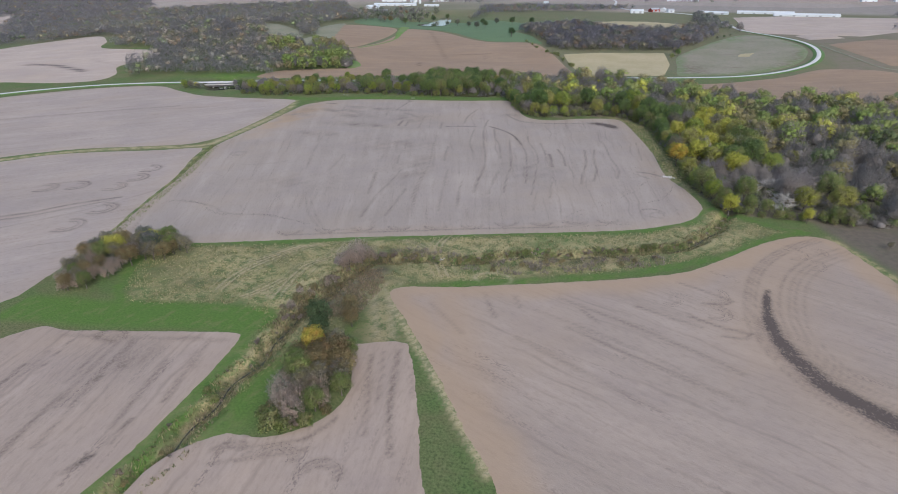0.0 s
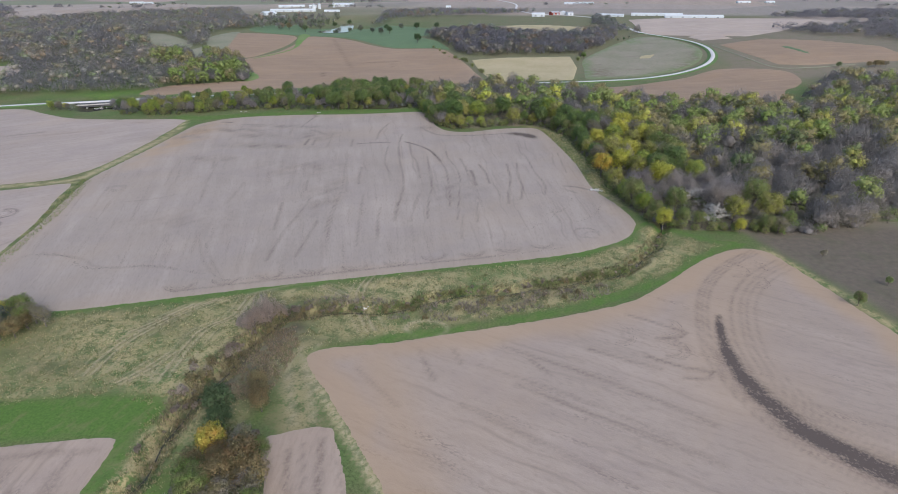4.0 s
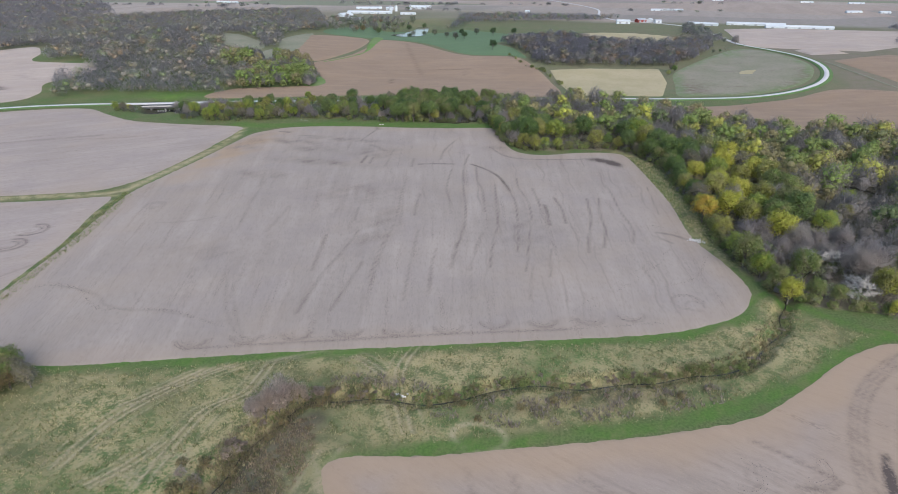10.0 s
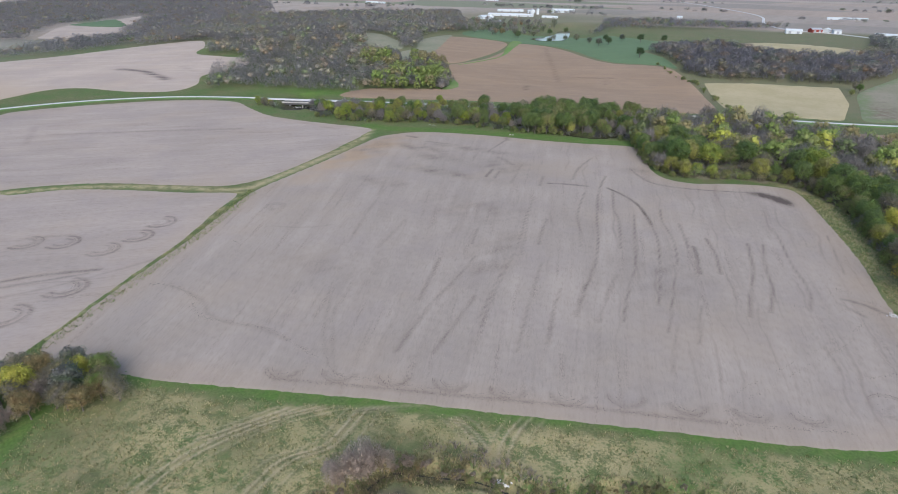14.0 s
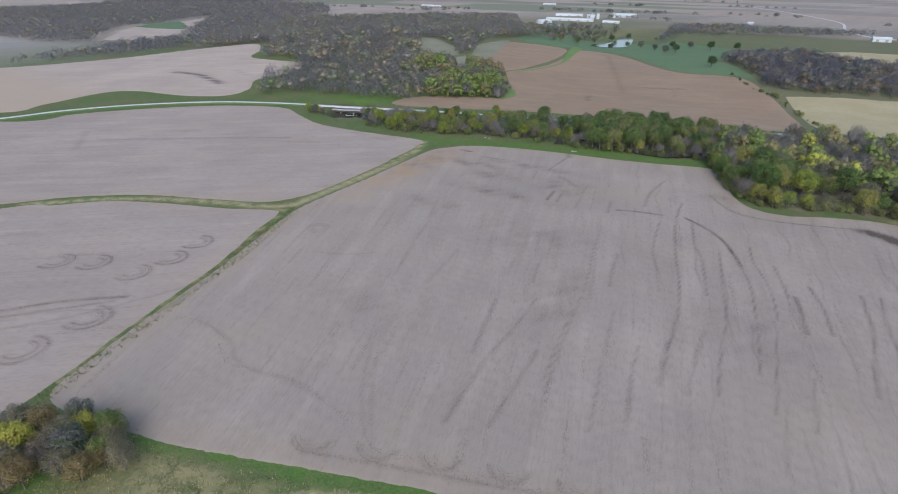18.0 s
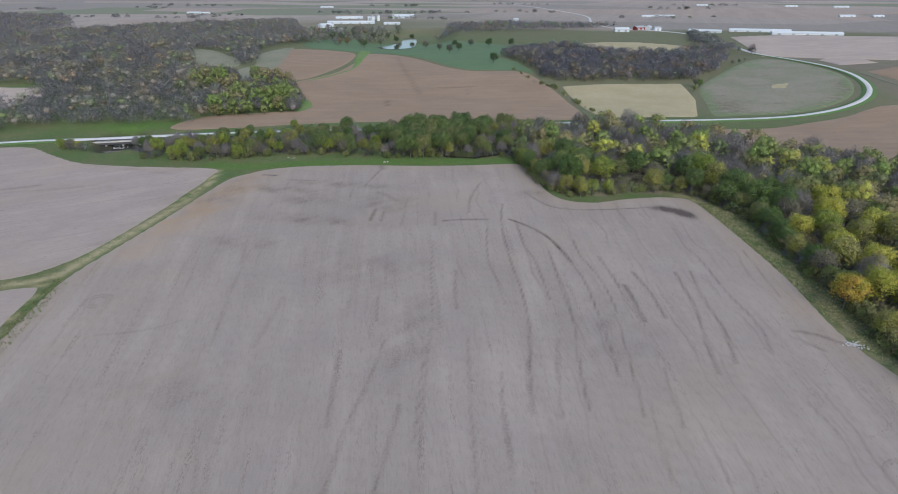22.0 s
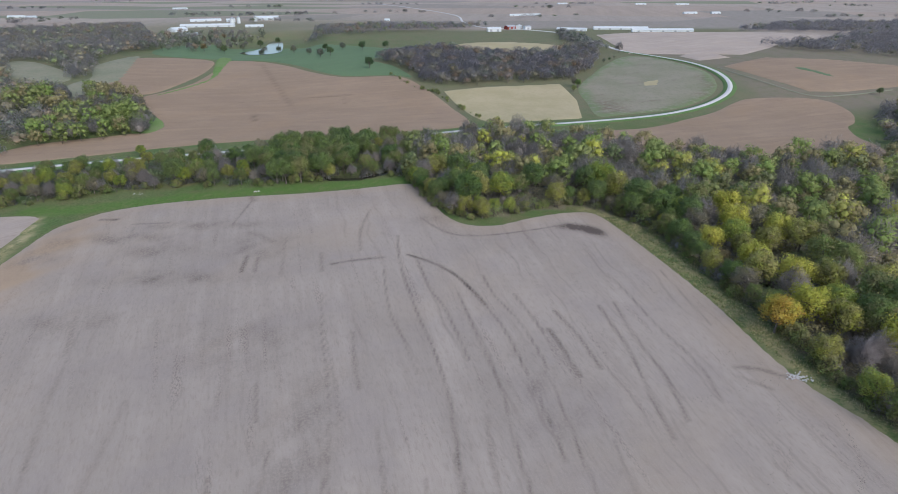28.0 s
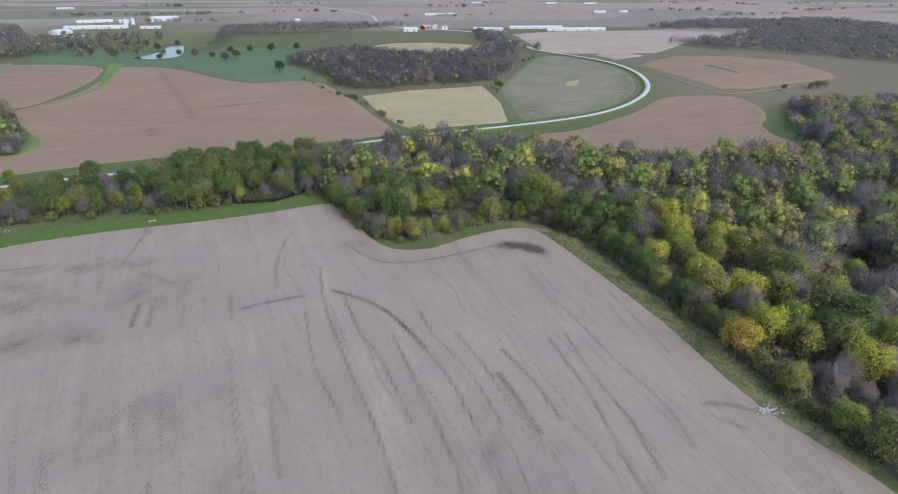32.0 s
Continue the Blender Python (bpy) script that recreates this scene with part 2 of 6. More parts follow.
def plain(name, colour, rough=0.8, size=0.5, vary=0.25, metal=0.0):
    m = Mat(name)
    m.bsdf.inputs["Metallic"].default_value = metal
    c = m.mix(m.ramp(m.noise(size, 4.0), 0.35, 0.7, 0.0, 1.0), colour, [v * (1 - vary) for v in colour])
    c = m.mix(m.ramp(m.noise(size * 9, 3.0), 0.45, 0.75, 0.0, 0.5), c, [v * (1 - 1.4 * vary) for v in colour])
    return m.done(c, rough, m.noise(size * 0.4), 0.3, 0.05)


DRY, WET, WARM = (0.374, 0.319, 0.264), (0.200, 0.160, 0.134), (0.39, 0.292, 0.198)
SOIL = soil("worked_soil", DRY, WET, WARM, radians(-10), 8.0, 0.26, True, 0.75)
SOIL_N = soil("worked_soil_strips", (0.405, 0.325, 0.258), WET, WARM, radians(-6), 4.0, 0.32, streaky=0.9)
SOIL_W = soil("worked_soil_west", (0.405, 0.342, 0.288), WET, WARM, radians(50), 11.0, 0.25, streaky=0.6)
SOIL_S = soil("worked_soil_south", (0.385, 0.313, 0.249), WET, (0.40, 0.285, 0.175), radians(115), 5.0, 0.26, streaky=0.85)
SOIL_L = soil("worked_soil_ridge", (0.455, 0.380, 0.312), (0.27, 0.225, 0.20), (0.43, 0.345, 0.255), radians(60), streaky=0.35)
STUBBLE = soil("corn_stubble", (0.316, 0.232, 0.156), (0.205, 0.148, 0.104), (0.34, 0.25, 0.15), radians(75), streaky=0.7)
HAY = grass_field("cut_hay", (0.43, 0.365, 0.225), (0.38, 0.33, 0.19), (0.32, 0.30, 0.16))
PASTURE = grass_field("grazed_pasture", (0.232, 0.225, 0.152), (0.275, 0.250, 0.188), (0.165, 0.178, 0.100))
CLEARING = grass_field("pale_rough_grass", (0.262, 0.250, 0.178), (0.215, 0.222, 0.148), (0.16, 0.172, 0.10))
BRIGHT = grass_field("green_waterway", (0.135, 0.235, 0.055), (0.175, 0.235, 0.09), (0.21, 0.22, 0.11))
# far grass: paler and bluer than GREEN, distance haze put into its colour
HILLGREEN = grass_field("hill_pasture", (0.128, 0.196, 0.098), (0.118, 0.178, 0.090), (0.160, 0.195, 0.112))
GREEN = grass_field("green_pasture", (0.108, 0.185, 0.064), (0.100, 0.165, 0.056), (0.150, 0.185, 0.080))
GROUND = ground_material()
GRAVEL = plain("pale_gravel", (0.62, 0.61, 0.58), 0.9, 0.6, 0.15)
CONCRETE = plain("concrete", (0.50, 0.49, 0.46), 0.85, 0.8, 0.2)
DARKSTEEL = plain("dark_steel", (0.09, 0.09, 0.09), 0.6, 0.5, 0.3)
BARK = plain("bark", (0.19, 0.165, 0.145), 0.95, 0.3, 0.4)
PALEBARK = plain("pale_bark", (0.56, 0.54, 0.51), 0.9, 0.3, 0.3)
LEAF = leaf_material("leaves")
STONE = plain("pale_stone", (0.68, 0.66, 0.63), 0.85, 0.4, 0.25)
WHITE = plain("white_metal_sheet", (0.60, 0.64, 0.65), 0.45, 2.0, 0.06)
GREYROOF = plain("grey_metal_roof", (0.42, 0.44, 0.46), 0.45, 1.5, 0.15)
REDPAINT = plain("red_barn_paint", (0.28, 0.06, 0.045), 0.7, 1.0, 0.2)
DARKOPEN = plain("grey_door", (0.36, 0.38, 0.40), 0.8, 1.0, 0.2)
WATER = Mat("still_water")
WATER.bsdf.inputs["Specular IOR Level"].default_value = 0.5
WATER = WATER.done((0.045, 0.045, 0.035), 0.06, WATER.noise(1.2), 0.25, 0.06)


# ---------------------------------------------------------------- building helpers
def smooth(a, b, v):
    v = np.clip((v - a) / (b - a), 0, 1)
    return v * v * (3 - 2 * v)


def relief(x, y):
    """The lie of the land: flat bottom land, rising behind the road."""
    z = 24 * smooth(640, 1250, y + 0.25 * x)
    z = z + 10 * np.exp(-((x + 90) ** 2 + (y - 860) ** 2) / 150.0**2) * smooth(640, 760, y)
    z = z + 9 * np.exp(-((x - 300) ** 2 + (y - 780) ** 2) / 170.0**2) * smooth(600, 740, y)
    z = z + 26 * np.exp(-((x + 520) ** 2 + (y - 830) ** 2) / 230.0**2)
    z = z + 9 * np.exp(-((x + 720) ** 2 + (y - 640) ** 2) / 230.0**2)
    # the level bowl that holds the pond
    e = np.sqrt(((x + 298) / 62.0) ** 2 + ((y - 1105) / 150.0) ** 2)
    return z + (12.0 - z) * (1 - smooth(0.75, 1.35, e))


def wave(x, y, size, seed=0.0):
    """Cheap smooth noise in about -1..1."""
    u, v = x / size + seed * 3.1, y / size - seed * 1.7
    return (np.sin(2.1 * u + 1.3 * np.sin(1.7 * v)) + np.sin(2.6 * v + 1.1 * np.sin(2.3 * u + 1)) + 0.6 * np.sin(4.7 * u - 3.9 * v)) / 2.6


def spline(pts, step, closed=False):
    """A rounded line through the given corners, with a point about every step metres."""
    p = np.array(pts, float)
    n = len(p)
    out = []
    for i in range(n if closed else n - 1):
        q = [p[(i + k) % n] if closed else p[min(max(i + k, 0), n - 1)] for k in (-1, 0, 1, 2)]
        m = max(1, int(np.hypot(*(q[2] - q[1])) / step))
        for t in np.arange(m) / m:
            out.append(0.5 * (2 * q[1] + (q[2] - q[0]) * t + (2 * q[0] - 5 * q[1] + 4 * q[2] - q[3]) * t**2 + (3 * q[1] - q[0] - 3 * q[2] + q[3]) * t**3))
    if not closed:
        out.append(p[-1])
    return np.array(out)


def inside(poly, x, y):
    r = np.zeros(x.shape, bool)
    for (ax, ay), (bx, by) in zip(poly, np.roll(poly, -1, 0)):
        if ay != by:
            r ^= ((ay > y) != (by > y)) & (x < (bx - ax) * (y - ay) / (by - ay) + ax)
    return r


def nearest(line, x, y, closed=False):
    """The distance from each point to a line, and the nearest point on it."""
    best, px, py = np.full(x.shape, 1e9), np.zeros(x.shape), np.zeros(x.shape)
    ends = np.roll(line, -1, 0) if closed else line[1:]
    for (ax, ay), (bx, by) in zip(line, ends):
        dx, dy = bx - ax, by - ay
        t = np.clip(((x - ax) * dx + (y - ay) * dy) / (dx * dx + dy * dy + 1e-9), 0, 1)
        qx, qy = ax + t * dx, ay + t * dy
        d = np.hypot(x - qx, y - qy)
        c = d < best
        best[c], px[c], py[c] = d[c], qx[c], qy[c]
    return best, px, py


def stroke(total, line, x, y, width, amount):
    """Adds a soft line of that width to a field of values, near the line only."""
    line = np.array(line, float)
    lo, hi = line.min(0) - 3 * width, line.max(0) + 3 * width
    c = (x > lo[0]) & (x < hi[0]) & (y > lo[1]) & (y < hi[1])
    if c.any():
        d = nearest(line, x[c], y[c])[0]
        total[c] = np.maximum(total[c], amount * np.exp(-((d / width) ** 2)))


def mesh_of(name, verts, faces, material, attrs=(), smooth_shade=False, normals=None):
    me = bpy.data.meshes.new(name)
    verts, faces = np.asarray(verts, np.float32), np.asarray(faces, np.int32)
    k = faces.shape[1]
    me.vertices.add(len(verts)), me.loops.add(faces.size), me.polygons.add(len(faces))
    me.vertices.foreach_set("co", verts.ravel())
    me.loops.foreach_set("vertex_index", faces.ravel())
    me.polygons.foreach_set("loop_start", np.arange(0, faces.size, k, dtype=np.int32))
    if smooth_shade:
        me.polygons.foreach_set("use_smooth", np.ones(len(faces), bool))
    me.update(calc_edges=True)
    for key, values in dict(attrs).items():
        if values.ndim == 2:
            me.attributes.new(key, "FLOAT_COLOR", "POINT").data.foreach_set("color", np.c_[values, np.ones(len(values))].astype(np.float32).ravel())
        else:
            me.attributes.new(key, "FLOAT", "POINT").data.foreach_set("value", values.astype(np.float32))
    if normals is not None:
        me.polygons.foreach_set("use_smooth", np.ones(len(faces), bool))
        me.normals_split_custom_set_from_vertices(normals.tolist())
    me.materials.append(material)
    return me


def part(name, bm, material, parent, label=""):
    me = bpy.data.meshes.new(name)
    bm.to_mesh(me)
    bm.free()
    me.materials.append(material)
    ob = new(name, me)
    ob.parent = parent
    return tagged(ob, label)


def piece(name, me, parent, label=""):
    ob = new(name, me)
    ob.parent = parent
    return tagged(ob, label)


def box(bm, sx, sy, sz, m=Matrix(), bevel=0.0):
    r = bmesh.ops.create_cube(bm, size=1.0, matrix=m @ Matrix.Diagonal((sx, sy, sz, 1)))
    if bevel:
        bmesh.ops.bevel(bm, geom=list({e for v in r["verts"] for e in v.link_edges}), offset=bevel, segments=1, affect="EDGES")
    return bm


# ---------------------------------------------------------------- ground
CREEK = spline([(-96, 40), (-89, 62), (-87, 86), (-87, 101), (-85, 116), (-86, 132), (-83, 150), (-80, 166), (-75, 177), (-64, 182), (-51, 184), (-38, 187), (-24, 196), (-2, 201), (18, 209), (33, 215), (46, 226), (56, 242), (61, 256), (70, 275), (88, 300)], 3)
CREEK = CREEK + 0.7 * np.c_[np.sin(CREEK[:, 1] / 2.9 + 0.4 * np.sin(CREEK[:, 0] / 5)), np.sin(CREEK[:, 0] / 3.3)]
RIVER = spline([(-357, 504), (-352, 492), (-330, 476), (-290, 474), (-250, 482), (-200, 502), (-150, 508), (-108, 496), (-80, 512), (-40, 510), (0, 480), (40, 470), (85, 450), (125, 415), (148, 388), (128, 369), (112, 359), (98, 350), (104, 322), (150, 290)], 5)
WOODLAND = [(-74, 490), (-60, 450), (-46, 429), (-30, 429), (-10, 438), (14, 441), (25, 433), (38, 408), (43, 376), (46, 350), (49, 335), (49, 318), (51, 300), (54, 284), (60, 268), (72, 259), (88, 259), (110, 257), (140, 264), (180, 285), (330, 400), (420, 520), (400, 610), (320, 640), (300, 600), (262, 545), (232, 500), (140, 508), (80, 530), (40, 560), (-10, 590), (-60, 560), (-74, 520)]
MEADOW = spline([(-172, 176), (-150, 177), (-117, 187), (-76, 201), (-32, 216), (19, 231), (42, 246), (52, 262), (58, 266), (80, 250), (94, 246), (80, 237), (53, 211), (18, 188), (-20, 173), (-58, 158), (-64, 145), (-66, 122), (-80, 92), (-84, 72), (-92, 66), (-97, 122), (-108, 132), (-150, 128)], 4, True)


def spread(*spans):
    """Coordinates at the given spacings: (from, to, step), ..."""
    out = [np.arange(a, b, s) for a, b, s in spans]
    return np.concatenate(out + [[spans[-1][1]]])


def land(x, y):
    """Height and ground cover at each place."""
    z = relief(x, y)
    near = (x > -140) & (x < 130) & (y < 320)
    d = np.full(x.shape, 99.0)
    d[near] = nearest(CREEK, x[near], y[near])[0]
    wob = wave(x, y, 4.0)
    z -= 1.9 * (1 - smooth(0.6, 4.2 + 0.8 * wob, d))
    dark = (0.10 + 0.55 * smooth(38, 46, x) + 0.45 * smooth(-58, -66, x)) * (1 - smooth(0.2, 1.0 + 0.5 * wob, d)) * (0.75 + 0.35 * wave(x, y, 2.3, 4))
    # western banks: their shade, put into the cover along with brown earth
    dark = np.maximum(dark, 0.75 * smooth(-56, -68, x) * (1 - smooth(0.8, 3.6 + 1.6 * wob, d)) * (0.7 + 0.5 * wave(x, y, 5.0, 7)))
    r = np.full(x.shape, 99.0)
    c = (x > -420) & (x < 200) & (y > 270) & (y < 600)
    r[c] = nearest(RIVER, x[c], y[c])[0]
    z -= 3.4 * (1 - smooth(2.5, 8.0, r))
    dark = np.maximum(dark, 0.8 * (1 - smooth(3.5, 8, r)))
    e = np.hypot((x + 353) * 0.92 + (y - 488) * 0.39, 0.55 * ((y - 488) * 0.92 - (x + 353) * 0.39))
    z -= 4.4 * (1 - smooth(12, 19, e))
    # dark bank by the bridge, with the shade below the deck put into its colour
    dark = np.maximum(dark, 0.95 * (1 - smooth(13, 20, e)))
    m = (x > -180) & (x < 100) & (y > 60) & (y < 275)
    dm = np.full(x.shape, 99.0)
    dm[m] = nearest(MEADOW, x[m], y[m], True)[0]
    inm = np.zeros(x.shape, bool)
    inm[m] = inside(MEADOW, x[m], y[m])
    z += 0.10 * wave(x, y, 7.0, 2) * inm * smooth(2, 6, dm)
    dry = np.where(inm, smooth(2.5, 8.0, dm + 2 * wave(x, y, 9, 1)), 0.0) * (0.72 + 0.4 * wave(x, y, 16, 4))
    # the green belt by the pale meadow's west end, and the wet ground of the old creek bed
    dry *= 1 - 0.8 * np.exp(-(((x + 160) / 22) ** 2 + ((y - 150) / 22) ** 2))
    dry = np.clip(dry + 0.75 * (1 - smooth(3, 9, np.abs(d - 5.0))) * (y < 160) * near, 0, 1)
    bed = np.zeros(x.shape)
    stroke(bed, spline([(-70, 172), (-75, 164), (-78, 155), (-79, 146), (-81, 137)], 2), x, y, 3.2, 0.75)
    dark = np.maximum(dark, bed * (0.85 + 0.3 * wave(x, y, 3.0, 2)))
    dry *= 1 - 0.9 * np.clip(bed, 0, 1)
    for px, py, sx, sy, am in ((5, 197, 22, 3.5, 0.55), (-20, 187, 12, 3, 0.4), (-62, 189, 12, 3, 0.45), (30, 206, 9, 3, 0.4), (-130, 146, 9, 6, 0.25)):
        u = (x - px) + 0.35 * (y - py)
        dark = np.maximum(dark, am * np.exp(-((u / sx) ** 2 + ((y - py - 0.3 * (x - px)) / sy) ** 2)))
    lush = np.where(inm, 1 - smooth(2.0, 6.0, dm + 1.5 * wave(x, y, 6, 3)), 0) * np.clip(0.72 + 0.45 * wave(x, y, 5, 7) + 0.2 * wave(x, y, 1.7, 3), 0.2, 0.95)
    belt = spline([(-215, 108), (-175, 118), (-150, 121), (-120, 127), (-98, 130)], 6)
    db = nearest(belt, x[m], y[m])[0]
    lush[m] = np.maximum(lush[m], 1 - smooth(5, 10, db))
    edge = (x > -270) & (x < -50) & (y > 420) & (y < 505)
    lush[edge] = np.maximum(lush[edge], 0.85 * (1 - smooth(4, 9, nearest(spline([(-256, 446), (-236, 447), (-214, 455), (-164, 470), (-127, 476), (-100, 482), (-72, 488)], 6), x[edge], y[edge])[0])))
    lush = np.maximum(lush, np.exp(-(((x + 79) / 7) ** 2 + ((y - 98) / 20) ** 2)) * (x > -84))
    lush = np.maximum(lush, 0.55 * (1 - smooth(1.5, 5, np.abs(x + 97 - 0.02 * (y - 60)))) * (y < 128) * (y > 40))
    lush = np.maximum(lush, np.exp(-((((x + 362) * 0.92 + (y - 524) * 0.39) / 48) ** 2 + (((y - 524) * 0.92 - (x + 362) * 0.39) / 13) ** 2)))
    lush *= 1 - 0.95 * np.exp(-(((x + 63) / 10) ** 2 + ((y - 148) / 17) ** 2))
    dry *= 1 - lush
    track = np.zeros(x.shape)
    for line in ([(-92, 191), (-92, 177), (-98, 169), (-99, 157), (-98, 145)],
                 [(-100, 188), (-111, 176), (-117, 165), (-120, 155), (-120, 144)],
                 [(-108, 183), (-115, 172), (-120, 165)],
                 [(-59, 192), (-67, 197), (-77, 199), (-87, 194), (-95, 189)],
                 [(-102, 156), (-105, 148), (-109, 142)],
                 [(-53, 209), (-55, 197), (-52, 184), (-46, 172)]):
        s = spline(line, 3)
        for off, k in ((-1.2, 1.0), (0.9, 0.9), (-3.8, 0.45), (4.2, 0.4)):
            stroke(track, s + (off, 0.3 * off), x, y, 0.36, k)
            stroke(dark, s + (off + 0.75, 0.3 * off), x, y, 0.42, 0.34 * k)
    wet = np.zeros(x.shape)
    stroke(wet, spline([(-73, 167), (-74, 160), (-74, 153), (-72, 146)], 2), x, y, 6.0, 0.95)
    lane = spline([(-63, 162), (-64, 153), (-60, 143), (-55, 131)], 3)
    stroke(track, lane + (3.0, 1.0), x, y, 0.9, 0.7)
    stroke(track, lane - (1.6, 0.6), x, y, 0.9, 0.7)
    stroke(dry, lane, x, y, 5.5, 0.85)
    stroke(dark, lane, x, y, 7.0, 0.22)
    for line, w in (([(-236, 297), (-230, 280), (-215, 241), (-208, 214), (-201, 193), (-194, 174)], 0.7), ([(-250, 438), (-240, 410), (-237, 362), (-237, 320), (-240, 299), (-268, 288), (-300, 273), (-322, 258), (-343, 236)], 2.6)):
        stroke(dry, spline(line, 6), x, y, w, 1.0)
        stroke(track, spline(line, 6) + 0.8, x, y, 0.45 * w, 0.55)
    stroke(dry, np.array([(-64, 158), (-52, 141), (-38, 122), (-26, 105), (-14, 88)]), x, y, 1.2, 1.2)
    stroke(track, np.array([(-64, 158), (-52, 141), (-38, 122), (-26, 105), (-14, 88)]), x, y, 0.8, 0.8)
    stroke(dry, np.array([(99, 241), (106, 222), (112, 203), (119, 175)]), x, y, 2.0, 0.95)
    stroke(dry, spline([(16, 437), (28, 424), (34, 400), (40, 360), (44, 325), (46, 305), (54, 284)], 4), x, y, 5.0, 0.75)
    ring = np.array([(-29 + 6.5 * math.cos(a), 174.5 + 4.5 * math.sin(a)) for a in np.linspace(0, 6.28, 26)])
    stroke(track, ring, x, y, 0.8, 0.8)
    for cx, cy, ra in ((-104, 143, 5.0), (-104, 143, 3.2), (-96, 150, 4.0)):
        stroke(track, np.array([(cx + ra * math.cos(a), cy + 0.8 * ra * math.sin(a)) for a in np.linspace(0, 3.6, 16)]), x, y, 0.6, 0.6)
    farm = smooth(1260, 1330, y + 40 * wave(x, y, 160)) * (1 - 0.9 * np.exp(-(((x + 420) / 260) ** 2 + ((y - 1380) / 260) ** 2)))
    farm = np.maximum(farm, smooth(420, 520, x - 0.1 * (y - 900)) * smooth(880, 960, y))
    farm = np.maximum(farm, smooth(-620, -1300, x) * 0.9)
    rough = np.clip(0.5 * smooth(600, 680, y) * (1 - np.exp(-(((x + 260) / 200) ** 2 + ((y - 1020) / 170) ** 2))) + smooth(225, 265, x + 20 * wave(x, y, 60, 3)) * smooth(620, 680, y) * (1 - smooth(1000, 1060, y)) * (0.75 + 0.5 * wave(x, y, 70, 8)) + smooth(0, 10, x - 98 + 0.35 * (y - 242)) * (y < 275) * (x > 60), 0, 1)
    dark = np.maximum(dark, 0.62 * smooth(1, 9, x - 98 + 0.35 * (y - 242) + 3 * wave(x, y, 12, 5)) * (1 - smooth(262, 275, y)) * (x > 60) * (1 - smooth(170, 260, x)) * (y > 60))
    rough = np.maximum(rough, 0.55 * wet)
    dark = np.maximum(dark, wet * (0.55 + 0.25 * wave(x, y, 3.0, 9) + 0.2 * wave(x, y, 1.3, 2)))
    k = (x > -80) & (x < 430) & (y > 250) & (y < 645)
    rough[k] = np.maximum(rough[k], 0.9 * inside(np.array(WOODLAND, float), x[k], y[k]))
    seam = np.zeros(x.shape)
    stroke(seam, np.array([(99, 241), (106, 222), (112, 203), (119, 175)]), x, y, 1.9, 1.0)
    rough, dark, lush, dry = rough * (1 - seam), dark * (1 - seam), lush * (1 - seam), np.maximum(dry, seam)
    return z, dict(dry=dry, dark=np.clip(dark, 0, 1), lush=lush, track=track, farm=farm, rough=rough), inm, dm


def build_ground():
    xs = spread((-5000, -2600, 300), (-2600, -1000, 80), (-1000, -420, 14), (-420, -200, 4), (-200, 116, 1.6), (116, 400, 4), (400, 760, 15), (760, 2200, 80), (2200, 5000, 300))
    ys = spread((-900, -100, 100), (-100, 60, 10), (60, 276, 1.5), (276, 560, 4), (560, 1400, 12), (1400, 2600, 60), (2600, 5400, 200))
    x, y = (a.ravel() for a in np.meshgrid(xs, ys))
    z, cover, inm, dm = land(x, y)
    z = z - 0.35 * inm * smooth(2.0, 3.5, dm)
    q = len(xs)
    i = np.arange(len(ys) - 1)[:, None] * q + np.arange(q - 1)
    faces = np.stack([i, i + 1, i + q + 1, i + q], -1).reshape(-1, 4)
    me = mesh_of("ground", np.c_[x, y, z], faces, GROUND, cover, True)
    tagged(new("ground", me), "wide green and straw-coloured grassland with farm tracks", "ground", kind="structure")


build_ground()


def build_meadow():
    """The creek meadow, in finer detail than the land round it."""
    step = 0.6
    lo, hi = MEADOW.min(0), MEADOW.max(0)
    xs, ys = np.arange(lo[0], hi[0], step), np.arange(lo[1], hi[1], step)
    x, y = (a.ravel() for a in np.meshgrid(xs, ys))
    z, cover, inm, dm = land(x, y)
    ok = inm & (dm > 1.2)
    q = len(xs)
    i = np.arange(len(ys) - 1)[:, None] * q + np.arange(q - 1)
    f = np.stack([i, i + 1, i + q + 1, i + q], -1).reshape(-1, 4)
    f = f[ok[f].all(1)]
    used = np.unique(f)
    z = z + 0.03 * smooth(1.2, 2.5, dm) + 0.12 * np.abs(wave(x, y, 1.1, 3)) * wave(x, y, 3.1, 1) * smooth(2, 5, dm)
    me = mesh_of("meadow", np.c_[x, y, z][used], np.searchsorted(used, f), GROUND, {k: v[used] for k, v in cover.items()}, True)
    tagged(new("meadow", me), "rough meadow of pale dry grass crossed by wheel tracks", "meadow", kind="structure")


build_meadow()


FIELDS = []


